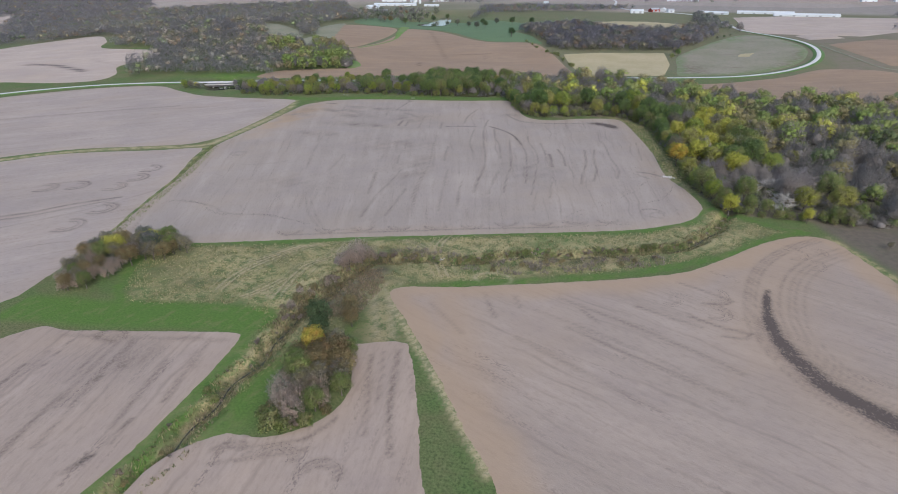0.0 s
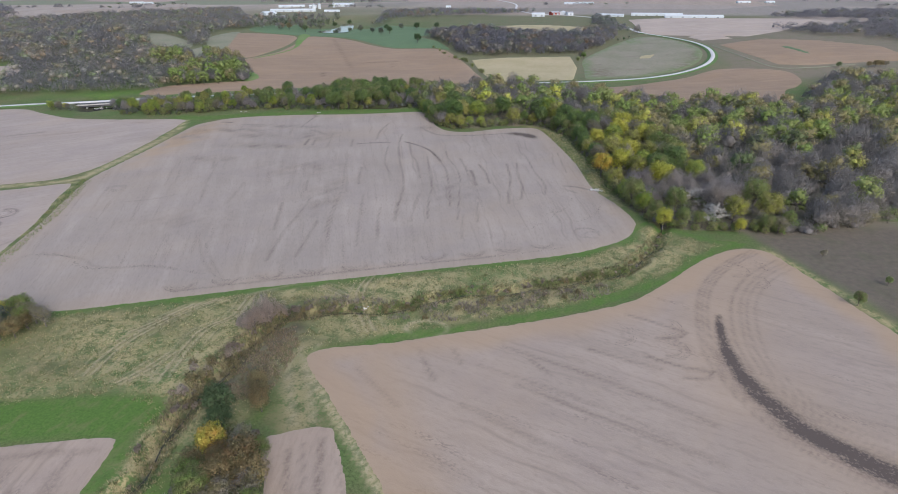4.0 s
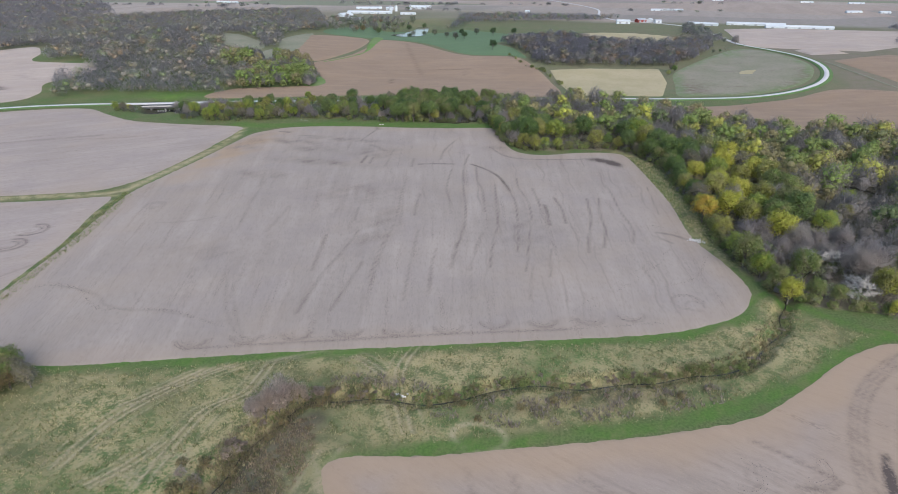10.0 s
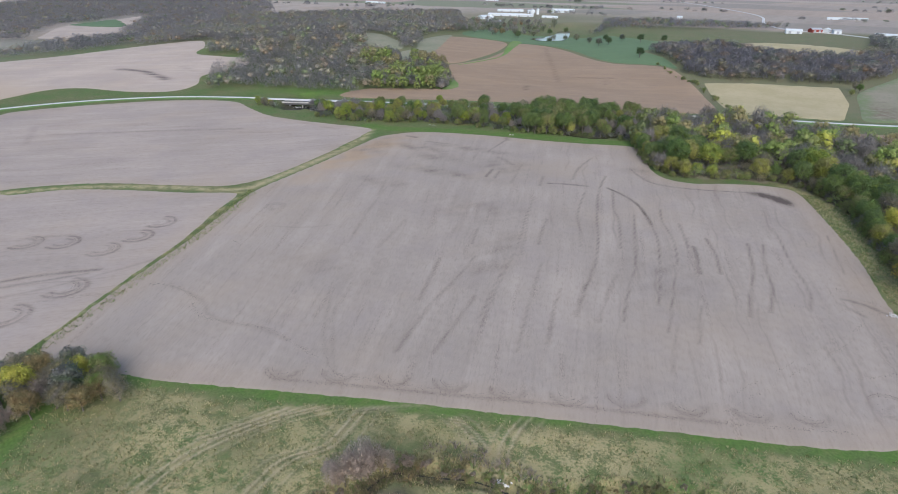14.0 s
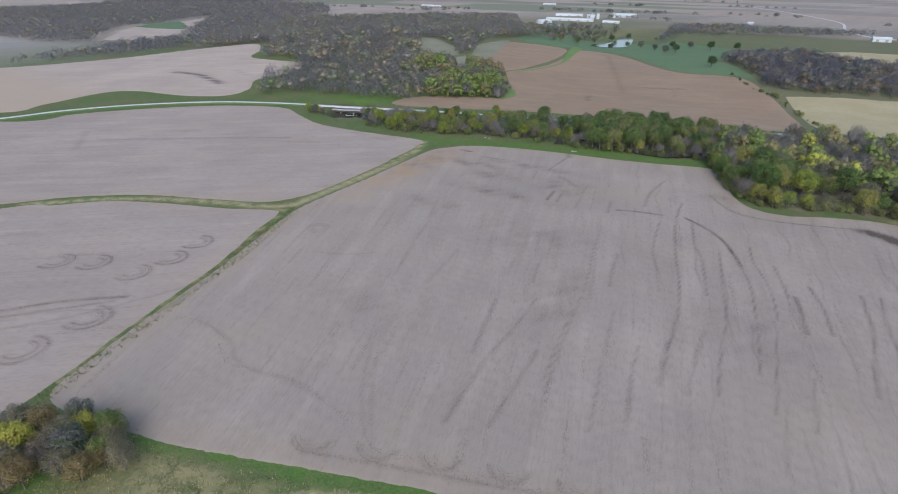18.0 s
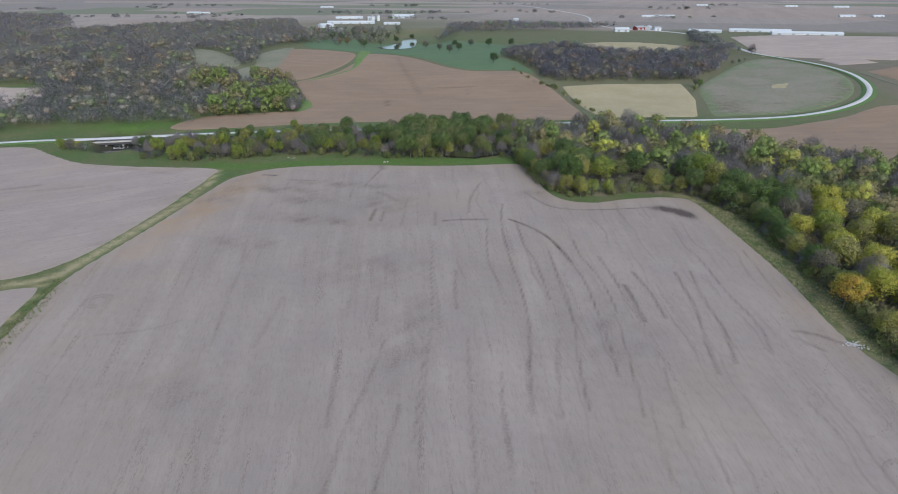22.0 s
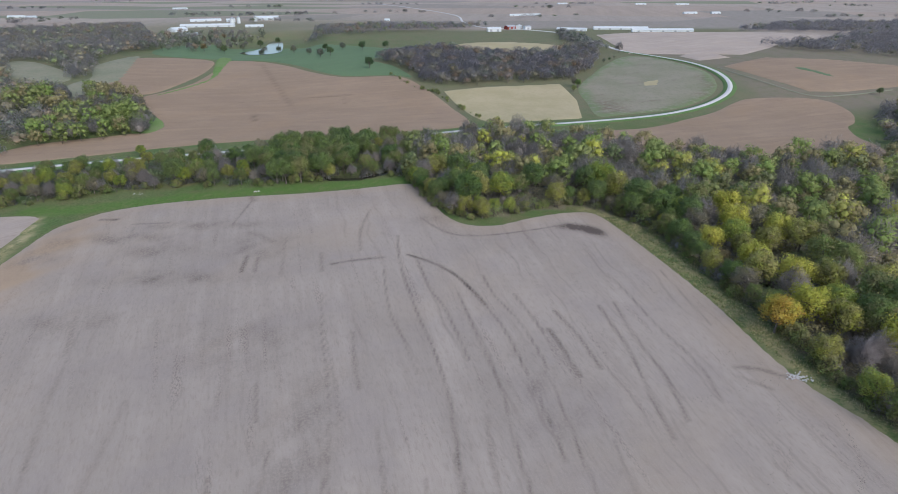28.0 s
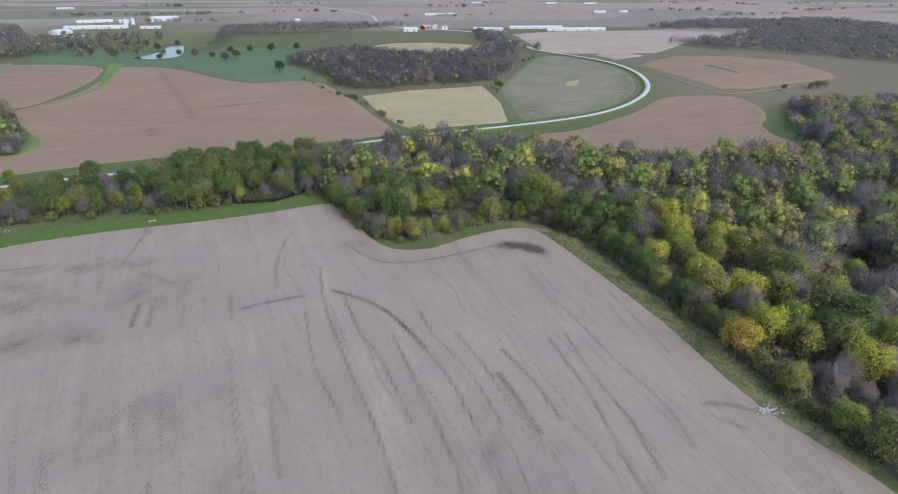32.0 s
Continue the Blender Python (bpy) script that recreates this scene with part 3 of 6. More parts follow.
def field(name, corners, material, label, step=3.0, lift=0.07, marks=None, jitter=0.28, rim=0.0, kind="structure", grain=None):
    """A field: one sheet on the land, with a rounded and slightly ragged edge."""
    edge = spline(corners, max(2.0, step), True)
    edge = edge + jitter * np.c_[wave(edge[:, 0], edge[:, 1], 3.0, 1), wave(edge[:, 0], edge[:, 1], 3.0, 5)]
    if step < 2:
        FIELDS.append(edge)
    lo, hi = edge.min(0) - step, edge.max(0) + step
    xs, ys = np.arange(lo[0], hi[0] + step, step), np.arange(lo[1], hi[1] + step, step)
    x, y = (a.ravel() for a in np.meshgrid(xs, ys))
    ins = inside(edge, x, y)
    q = len(xs)
    i = np.arange(len(ys) - 1)[:, None] * q + np.arange(q - 1)
    f = np.stack([i, i + 1, i + q + 1, i + q], -1).reshape(-1, 4)
    f = f[ins[f].any(1)]
    used = np.unique(f)
    x, y, ins = x[used], y[used], ins[used]
    f = np.searchsorted(used, f)
    d, px, py = nearest(edge, x, y, True)
    x, y, d = np.where(ins, x, px), np.where(ins, y, py), np.where(ins, d, 0.0)
    damp, warm = np.zeros(x.shape), rim * (1 - smooth(3, 14, d + 3 * wave(x, y, 14, 2)))
    if marks:
        marks(x, y, d, damp, warm)
    z = relief(x, y) + lift * smooth(0.0, 1.0, d) - 0.03 * (d == 0) + (0.02 + 0.05 * (damp < 0.1) * smooth(0, 3, d)) * wave(x, y, 2.0, 6) * (step < 2)
    me = mesh_of(name, np.c_[x, y, z], f, material, dict(damp=damp, warm=warm), True)
    return tagged(new(name, me), label, "field", kind=kind)


def sharp(corners):
    """The same outline with points near each corner, so that rounding keeps it."""
    out = []
    n = len(corners)
    for k in range(n):
        (px, py), (qx, qy) = corners[k], corners[(k + 1) % n]
        out += [(px, py), (px + 0.12 * (qx - px), py + 0.12 * (qy - py)), (px + 0.88 * (qx - px), py + 0.88 * (qy - py))]
    return out


def rows(damp, x, y, lines):
    for pts, width, amount in lines:
        stroke(damp, spline(pts, 3.0), x, y, width, amount)


def arc(cx, cy, r, a, b, squash=1.0):
    return np.array([(cx + r * math.cos(t), cy + squash * r * math.sin(t)) for t in np.linspace(radians(a), radians(b), 14)])


# the dark wavering wheel lines of the main field: (line, half width, strength)
LINES_EAST = [
    ([(-76, 410), (-74, 384), (-67, 347), (-61, 322), (-57, 298), (-56, 278), (-54, 258)], 0.6, 0.62), ([(-67, 385), (-62, 361), (-57, 347), (-51, 318)], 0.6, 0.5),
    ([(-43, 349), (-38, 332), (-35, 312), (-33, 297), (-31, 278)], 0.6, 0.6), ([(-42, 371), (-39, 355), (-33, 338), (-29, 317), (-28, 297), (-26, 262)], 0.55, 0.55),
    ([(-52, 358), (-47, 328), (-43, 304), (-42, 284), (-40, 262)], 0.6, 0.5), ([(-32, 356), (-29, 344), (-26, 331)], 0.6, 0.5)]
LINES_FAR_EAST = [
    ([(-24, 333), (-22, 322), (-20, 309)], 1.1, 0.75), ([(-20, 344), (-16, 331), (-13, 312)], 0.8, 0.6), ([(-4, 347), (-3, 334), (-2, 320), (-3, 300), (-3, 284)], 0.7, 0.6),
    ([(2, 349), (2, 330), (4, 309), (3, 290)], 0.65, 0.6), ([(6, 370), (9, 353), (11, 336), (15, 318), (16, 308), (15, 297)], 0.6, 0.5), ([(27, 372), (28, 355), (29, 333)], 0.5, 0.4), ([(-18, 284), (-17, 260)], 0.7, 0.35), ([(13, 286), (18, 272), (20, 262)], 0.6, 0.3)]
LINES_MIDDLE = [
    ([(-91, 442), (-93, 416), (-91, 395)], 0.8, 0.5), ([(-101, 360), (-97, 335), (-92, 313), (-89, 297), (-86, 268), (-82, 243)], 0.5, 0.45), ([(-87, 334), (-85, 320), (-82, 306)], 0.8, 0.45),
    ([(-80, 377), (-76, 346), (-71, 330), (-66, 312)], 0.55, 0.5), ([(-125, 410), (-119, 373)], 0.7, 0.4), ([(-107, 393), (-104, 377)], 0.9, 0.5), ([(-48, 294), (-48, 274), (-47, 258)], 0.8, 0.4),
    ([(-63, 264), (-60, 250), (-58, 239)], 0.7, 0.4), ([(-101, 284), (-100, 260), (-100, 244), (-97, 216)], 0.9, 0.42), ([(-89, 256), (-88, 240), (-87, 220)], 0.8, 0.42)]
LINES_WEST = [
    ([(-144, 303), (-141, 284), (-140, 273)], 0.9, 0.45), ([(-163, 299), (-156, 281), (-153, 272)], 0.8, 0.35), ([(-177, 345), (-170, 322), (-164, 300)], 0.9, 0.5), ([(-197, 424), (-193, 402), (-190, 385)], 0.8, 0.45),
    ([(-134, 318), (-130, 304)], 0.8, 0.35), ([(-123, 348), (-117, 321), (-112, 298)], 0.6, 0.35), ([(-121, 314), (-119, 300)], 0.8, 0.35), ([(-192, 271), (-183, 274), (-176, 278), (-170, 284)], 0.5, 0.45),
    ([(-189, 213), (-178, 213), (-167, 210), (-162, 206), (-151, 205), (-142, 207), (-129, 206)], 0.7, 0.42), ([(-133, 233), (-125, 219), (-117, 208), (-110, 201)], 0.6, 0.36), ([(-130, 233), (-122, 219), (-114, 208), (-107, 199)], 0.6, 0.36)]
LINES_NORTH = [
    ([(-71, 390), (-64, 385), (-57, 378), (-51, 369), (-46, 357), (-43, 349)], 0.8, 1.2), ([(-101, 383), (-92, 386), (-81, 388)], 1.1, 0.65), ([(-137, 392), (-135, 378)], 1.1, 0.8), ([(-132, 390), (-130, 378)], 1.2, 0.65),
    ([(-142, 416), (-130, 406)], 2.6, 0.45), ([(-153, 458), (-153, 442), (-153, 425)], 0.9, 0.5), ([(-156, 466), (-152, 457)], 2.6, 0.5), ([(-217, 434), (-210, 434)], 1.6, 0.8), ([(-199, 428), (-184, 429)], 1.2, 0.5),
    ([(-66, 430), (-54, 412), (-40, 408), (-20, 412), (6, 421)], 0.8, 0.6), ([(26, 311), (32, 310), (38, 306)], 1.0, 0.7), ([(25, 307), (31, 301)], 0.7, 0.5)]
LINES_SOUTH = [
    ([(-88, 288), (-84, 264), (-80, 239)], 0.5, 0.5), ([(-76, 291), (-72, 267), (-65, 231)], 0.5, 0.45), ([(-64, 274), (-61, 252), (-58, 238)], 0.5, 0.5), ([(-57, 281), (-55, 259)], 0.5, 0.45),
    ([(-113, 276), (-108, 257), (-105, 245)], 0.8, 0.5), ([(-162, 297), (-156, 280)], 0.6, 0.55), ([(-181, 348), (-172, 324)], 0.6, 0.55), ([(-24, 268), (-23, 242)], 0.5, 0.4),
    ([(-46, 254), (-42, 237)], 0.5, 0.35), ([(-111, 309), (-107, 294)], 0.6, 0.5), ([(-95, 331), (-85, 294)], 0.5, 0.45)]
BLOTCHES = [(-222, 400, 10, 26, 0.2), (-165, 425, 30, 6, 0.2), (-160, 374, 26, 5, 0.34), (-176, 400, 16, 8, 0.26), (-135, 400, 16, 12, 0.22), (-196, 412, 20, 7, 0.25), (-120, 330, 24, 18, 0.16), (-95, 290, 10, 30, 0.2), (-150, 250, 22, 14, 0.14), (-30, 300, 18, 26, 0.13), (-182, 345, 18, 8, 0.22), (-60, 430, 14, 6, 0.2)]


def main_marks(x, y, d, damp, warm):
    for lines in (LINES_EAST, LINES_FAR_EAST, LINES_MIDDLE, LINES_NORTH):
        rows(damp, x, y, [(line, 0.85 * w, 1.25 * k) for line, w, k in lines])
    rows(damp, x, y, LINES_SOUTH + [(line, w, 0.7 * k) for line, w, k in LINES_WEST])
    for cx, cy, sx, sy, k in BLOTCHES:
        ragged = 0.6 + 0.5 * wave(x, y, 7.0, cx)
        damp[:] = np.maximum(damp, 2.9 * k * ragged * np.exp(-(((x - cx) / sx) ** 2 + ((y - cy) / sy) ** 2)))
    rows(damp, x, y, [([(-120, 190), (-100, 197), (-70, 207), (-40, 217), (-10, 226)], 0.8, 0.4)])
    for k, (cx, cy) in enumerate([(-121, 193), (-106, 199), (-92, 204), (-77, 209), (-62, 213), (-47, 218), (-33, 224), (-18, 228), (-3, 233), (10, 238)]):
        stroke(damp, arc(cx, cy + 2, 4.6, 190 + 20, 345 + 20), x, y, 0.8, 0.42)
        stroke(damp, arc(cx + 1, cy + 2, 3.0, 200 + 20, 350 + 20), x, y, 0.6, 0.2)
    for cx, cy, r in ((30, 252, 5.0), (32, 250, 3.2), (-207, 290, 4.5), (-207, 290, 2.8)):
        stroke(damp, arc(cx, cy, r, 0, 300), x, y, 0.5, 0.35)
    u, v = (x - 8) * 0.84 + (y - 414) * -0.54, (x - 8) * 0.54 + (y - 414) * 0.84
    damp[:] = np.maximum(damp, 3.0 * np.exp(-((u / 10) ** 4 + ((v + 0.02 * u**2) / 3.4) ** 2)))
    wedge = (0.6 + 0.5 * wave(x, y, 11.0, 3)) * np.exp(-(((x + 222) / 13) ** 2 + ((y - 385) / 58) ** 2))
    warm[:] = np.maximum(warm, np.clip(1.5 * wedge, 0, 1))
    warm[:] = np.maximum(warm, 0.3 * np.exp(-(((x - 36) / 10) ** 2 + ((y - 330) / 22) ** 2)))


SOUTH_ROWS = [
    ([(-5, 167), (22, 154), (47, 139)], 0.8, 0.5), ([(-1, 150), (27, 135), (45, 126)], 0.9, 0.5), ([(-16, 141), (5, 129), (19, 120)], 0.8, 0.45), ([(20, 168), (39, 160)], 0.8, 0.5), ([(-30, 164), (-24, 150)], 0.7, 0.5), ([(-46, 153), (-32, 139)], 0.6, 0.4), ([(-20, 165), (-17, 158)], 0.6, 0.5), ([(3, 161), (8, 155)], 0.6, 0.5),
    ([(35, 188), (46, 182), (51, 179), (48, 176), (41, 175)], 0.6, 0.7), ([(36, 166), (47, 161), (53, 160), (51, 157), (44, 157)], 0.6, 0.8), ([(-12, 158), (14, 146), (36, 133)], 0.6, 0.35), ([(-8, 136), (14, 124), (24, 118)], 0.7, 0.4)]


def south_marks(x, y, d, damp, warm):
    turn = spline([(97, 235), (82, 222), (70, 205), (63, 186), (60, 168), (62, 152), (67, 140), (76, 130), (88, 122), (104, 114)], 3)
    side = np.gradient(turn, axis=0)
    side = np.c_[-side[:, 1], side[:, 0]] / np.hypot(side[:, 0], side[:, 1])[:, None]
    # the broad wet furrow, narrow at its head
    for k in range(17, len(turn) - 1):
        stroke(damp, turn[k:k + 2], x, y, min(3.3, 0.8 + 0.18 * (k - 17)), 2.4)
    # wheel lines run beside it
    for off, w, k in ((-6.5, 0.6, 0.5), (-5.0, 0.6, 0.4), (-3.4, 0.5, 0.5), (3.8, 0.6, 0.45), (6.5, 0.6, 0.35), (8.4, 0.5, 0.35), (11.0, 0.5, 0.3)):
        stroke(damp, turn + off * side, x, y, w, k)
    rows(damp, x, y, SOUTH_ROWS)
    bend = np.exp(-((nearest(turn, x, y)[0] / 14) ** 2))
    warm[:] = np.maximum(warm, 0.35 * bend)
    for cx, cy, r in ((45, 182, 5.5), (44, 170, 5.0), (80, 222, 5.0), (88, 226, 4.0), (84, 214, 4.5), (30, 176, 4.0)):
        stroke(damp, arc(cx, cy, r, -110, 60), x, y, 0.45, 0.4)
        stroke(damp, arc(cx - 1, cy, r - 1.5, -110, 60), x, y, 0.4, 0.3)
    warm[:] = np.maximum(warm, 0.5 * np.exp(-(((x + 34 + 0.4 * (y - 140)) / 8) ** 2)))


def west_marks(x, y, d, damp, warm):
    for cx, cy, r in ((-239, 252, 6), (-235, 237, 6), (-236, 222, 6), (-219, 196, 7), (-218, 176, 7), (-269, 212, 6), (-256, 219, 6)):
        stroke(damp, arc(cx, cy, r, -100, 120), x, y, 0.7, 0.8)
        stroke(damp, arc(cx, cy, r - 2.6, -100, 120), x, y, 0.6, 0.65)
    rows(damp, x, y, [([(-265, 170), (-247, 183), (-241, 191), (-234, 199), (-221, 210)], 1.2, 0.75), ([(-262, 166), (-244, 180), (-232, 194), (-222, 206)], 0.9, 0.55), ([(-245, 165), (-226, 190), (-214, 215), (-205, 240)], 0.7, 0.35)])


def north_west_marks(x, y, d, damp, warm):
    rows(damp, x, y, [([(-330, 395), (-365, 372), (-400, 345), (-430, 322)], 1.6, 0.5), ([(-300, 400), (-340, 380)], 1.2, 0.4), ([(-265, 425), (-300, 430), (-340, 435)], 1.0, 0.35), ([(-420, 300), (-460, 330)], 1.5, 0.4)])


def small_marks(x, y, d, damp, warm):
    rng = np.random.RandomState(8)
    for k in range(14):
        x0, y0 = rng.uniform(-150, -98), rng.uniform(75, 118)
        stroke(damp, np.array([(x0, y0), (x0 + 2, y0 - 12), (x0 + 5, y0 - 26)]), x, y, rng.uniform(0.4, 0.9), rng.uniform(0.45, 0.85))
    rows(damp, x, y, [([(-127, 111), (-121, 100)], 1.8, 0.7), ([(-105, 110), (-102, 105)], 2.2, 0.5), ([(-103, 83), (-102, 75)], 0.6, 1.1), ([(-103, 71), (-105, 66)], 0.8, 1.2), ([(-139, 110), (-131, 109)], 1.2, 0.8), ([(-113, 116), (-108, 117)], 1.2, 0.6), ([(-150, 108), (-120, 114), (-100, 118)], 1.0, 0.4),
                      ([(-48, 126), (-43, 105), (-37, 88)], 0.7, 0.8), ([(-55, 122), (-49, 104), (-45, 92)], 0.6, 0.6), ([(-42, 120), (-38, 108)], 0.6, 0.7), ([(-52, 124), (-46, 104)], 0.5, 0.5), ([(-77, 80), (-68, 83), (-58, 88), (-54, 96)], 0.6, 0.7), ([(-75, 76), (-66, 80), (-56, 85)], 0.6, 0.6)])
    damp[:] = np.maximum(damp, 0.5 * np.exp(-(((x + 120) / 5) ** 2 + ((y - 105) / 7) ** 2)))
    for cx, cy in ((-135, 110), (-62, 80), (-50, 78), (-72, 78)):
        stroke(damp, arc(cx, cy, 5, 10, 170), x, y, 0.7, 0.6)
        stroke(damp, arc(cx, cy, 3.4, 10, 170), x, y, 0.5, 0.5)


def ridge_marks(x, y, d, damp, warm):
    rows(damp, x, y, [([(-607, 505), (-580, 509), (-550, 503), (-522, 494)], 3.0, 2.0), ([(-560, 545), (-520, 530), (-505, 525)], 1.6, 0.4)])
    warm[:] = np.maximum(warm, 0.8 * (1 - smooth(380, 432, y + 0.1 * (x + 570))))


def stubble_marks(x, y, d, damp, warm):
    rows(damp, x, y, [([(-255, 880), (-225, 800), (-196, 725), (-182, 690)], 2.3, 0.5), ([(-205, 655), (-200, 635)], 2.2, 0.8), ([(-170, 720), (-150, 724), (-135, 728)], 2.0, 0.8), ([(-230, 700), (-180, 715), (-110, 735)], 1.2, 0.35), ([(-140, 715), (-136, 700)], 1.0, 0.5)])


MAIN = [(-233, 423), (-226, 436), (-217, 446), (-198, 455), (-164, 463), (-127, 468), (-100, 474), (-71, 480), (-61, 455), (-54, 433), (-44, 421), (-30, 420), (-11, 429), (9, 434), (20, 427), (30, 384), (36, 351), (39, 318), (42, 303), (49, 285), (53, 268), (51, 257), (45, 247), (35, 239), (19, 230), (-17, 218), (-52, 207), (-85, 197), (-117, 186), (-152, 174)]
MAIN += [(-172, 170), (-190, 170), (-198, 190), (-205, 213), (-212, 240), (-226.5, 284), (-231.5, 304), (-232, 330), (-232, 362), (-233, 395)]
field("crop_field_main", MAIN, SOIL, "large harvested field of bare grey-brown soil with dark furrow streaks", 0.85, marks=main_marks, rim=0.25)
field("crop_field_northwest", [(-640, 250), (-530, 318), (-520, 352), (-500, 384), (-474, 414), (-443, 441), (-402, 459), (-372, 448), (-340, 436), (-300, 436), (-253, 440), (-246, 428), (-242, 395), (-239, 350), (-240, 322), (-249, 301), (-276, 288), (-312, 272), (-338, 250), (-353, 230), (-420, 150), (-560, 120)], SOIL_W, "harvested field of bare grey-brown soil beside the country road", 3.0, marks=north_west_marks, rim=0.15)
field("crop_field_west", [(-347, 228), (-331, 243), (-315, 260), (-289, 273), (-262, 283), (-240, 294), (-234, 292), (-227, 272), (-215, 243), (-207, 215), (-201, 195), (-194.5, 175), (-188, 148), (-186, 136), (-186, 118), (-210, 100), (-330, 60), (-400, 130)], SOIL_W, "bare worked field with curved turning marks in the soil", 0.9, marks=west_marks, rim=0.15)
field("crop_field_southeast", [(-62, 159), (-40, 166), (-20, 173), (0, 180), (18, 187), (38, 197), (53, 211), (68, 227), (83, 239), (94, 242), (100, 237), (105, 222), (110, 203), (118, 170), (124, 120), (90, 60), (0, 60), (-12, 85), (-22, 99), (-35, 119), (-50, 140)], SOIL_S, "harvested field of bare tan-grey soil with a dark curved wet furrow", 1.1, marks=south_marks, rim=0.62)
field("crop_strip_south", [(-61.5, 122), (-62, 125.5), (-58, 127.5), (-50, 130.5), (-46.5, 130), (-44.5, 126), (-40, 117), (-36, 106), (-30, 89), (-24, 60), (-80, 52), (-88, 70), (-79, 84), (-68, 86), (-58, 94), (-55, 106)], SOIL_N, "narrow strip of bare furrowed soil beside small trees", 1.1, marks=small_marks, rim=0.2)
field("crop_field_southwest", [(-163, 108), (-150, 111), (-137, 114), (-116, 119), (-102, 122), (-97.5, 122), (-96, 118), (-95, 105), (-95, 85), (-96, 68), (-104, 45), (-150, 40), (-175, 75)], SOIL_N, "bare furrowed field of grey-brown soil beside the creek", 1.1, marks=small_marks, rim=0.15)
field("crop_field_ridge", [(-860, 400), (-812, 440), (-755, 535), (-720, 630), (-680, 680), (-625, 640), (-594, 600), (-522, 603), (-497, 570), (-505, 525), (-480, 492), (-478, 462), (-511, 442), (-560, 432), (-580, 410), (-575, 360), (-580, 320), (-760, 250)], SOIL_L, "pale tan harvested field on a gentle ridge before woods", 5.0, 0.4, marks=ridge_marks)
field("stubble_field_hill", [(-330, 520), (-232, 562), (-188, 577), (-139, 590), (-84, 601), (-30, 622), (-42, 690), (-63, 747), (-92, 796), (-150, 800), (-190, 832), (-224, 873), (-262, 905), (-300, 905), (-296, 840), (-296, 770), (-308, 728), (-316, 702), (-290, 658), (-270, 628), (-268, 600), (-330, 560)], STUBBLE, "brown corn stubble field on a rounded hill", 4.0, 0.4, marks=stubble_marks)
field("stubble_field_small", [(-318, 716), (-306, 760), (-303, 830), (-320, 900), (-372, 905), (-410, 870), (-395, 800), (-350, 720)], STUBBLE, "small brown stubble field beside a wooded slope", 4.0, 0.4)
field("hay_field", sharp([(-46, 740), (0, 757), (74, 770), (76, 705), (65, 640), (18, 633), (-12, 627), (-24, 652), (-38, 705)]), HAY, "pale straw-yellow cut hay field", 4.0, 0.5)
def pasture_marks(x, y, d, damp, warm):
    for cx, cy, sx, sy, k in ((95, 675, 16, 28, 0.9), (120, 655, 22, 8, 0.7), (150, 760, 16, 5, 0.35), (185, 850, 10, 6, 0.4)):
        damp[:] = np.maximum(damp, k * np.exp(-(((x - cx) / sx) ** 2 + ((y - cy) / sy) ** 2)))
    stroke(damp, spline([(128, 655), (164, 675), (192, 700), (212, 728), (222, 770)], 5), x, y, 7.0, 0.75)
    for cx, cy, sx, sy in ((165, 872, 18, 22), (80, 690, 6, 40), (150, 645, 40, 6)):
        warm[:] = np.maximum(warm, 0.8 * np.exp(-(((x - cx) / sx) ** 2 + ((y - cy) / sy) ** 2)))
    warm[:] = np.maximum(warm, 0.75 * (1 - smooth(2, 13, d + 5 * wave(x, y, 17, 4))))
    rows(damp, x, y, [([(110, 700), (128, 690), (150, 694)], 2.0, 0.5), ([(100, 720), (120, 716)], 1.5, 0.4), ([(150, 800), (172, 812)], 1.5, 0.4), ([(186, 760), (200, 770)], 1.6, 0.35), ([(120, 770), (131, 790)], 1.4, 0.35)])


field("pasture_in_bend", [(88, 750), (120, 815), (145, 860), (185, 915), (215, 902), (231, 845), (235, 790), (222, 740), (203, 706), (172, 678), (143, 661), (101, 650), (80, 646), (82, 690)], PASTURE, "grey-green grazed pasture inside the road bend", 4.0, 0.5, marks=pasture_marks)
field("stubble_field_east", [(40, 585), (107, 606), (150, 633), (180, 652), (210, 678), (231, 688), (276, 685), (294, 670), (291, 640), (274, 612), (259, 598), (246, 568), (242, 540), (225, 510), (200, 500), (60, 520)], STUBBLE, "brown stubble field behind the woods", 4.0, 0.3)
field("stubble_field_far_east", sharp([(343, 874), (412, 863), (466, 828), (462, 762), (443, 731), (374, 712), (324, 699), (292, 702), (277, 751), (266, 818)]), STUBBLE, "reddish-brown stubble field on a far slope", 6.0, 0.6)
field("green_streak", [(332, 795), (343, 799), (349, 775), (349, 754), (342, 753), (339, 772)], HILLGREEN, "short green streak in a stubble field", 3.0, 0.9, jitter=1.8)
OPENINGS = [[(-498, 811), (-474, 817), (-415, 772), (-403, 740), (-433, 738), (-457, 748)], [(-406, 902), (-364, 775), (-365, 745), (-374, 733), (-366, 706), (-360, 680), (-372, 685), (-393, 728), (-391, 765), (-414, 819)]]
field("clearing_slope", OPENINGS[0], CLEARING, "pale rough grass slope among dark woods", 4.0, 0.5)
field("clearing_strip", OPENINGS[1], CLEARING, "pale rough grass between woods and stubble", 4.0, 0.5)
field("pale_patch", sharp([(157, 764), (177, 770), (166, 745), (150, 744)]), HAY, "small pale bare patch in the pasture", 3.0, 0.62, jitter=1.6)
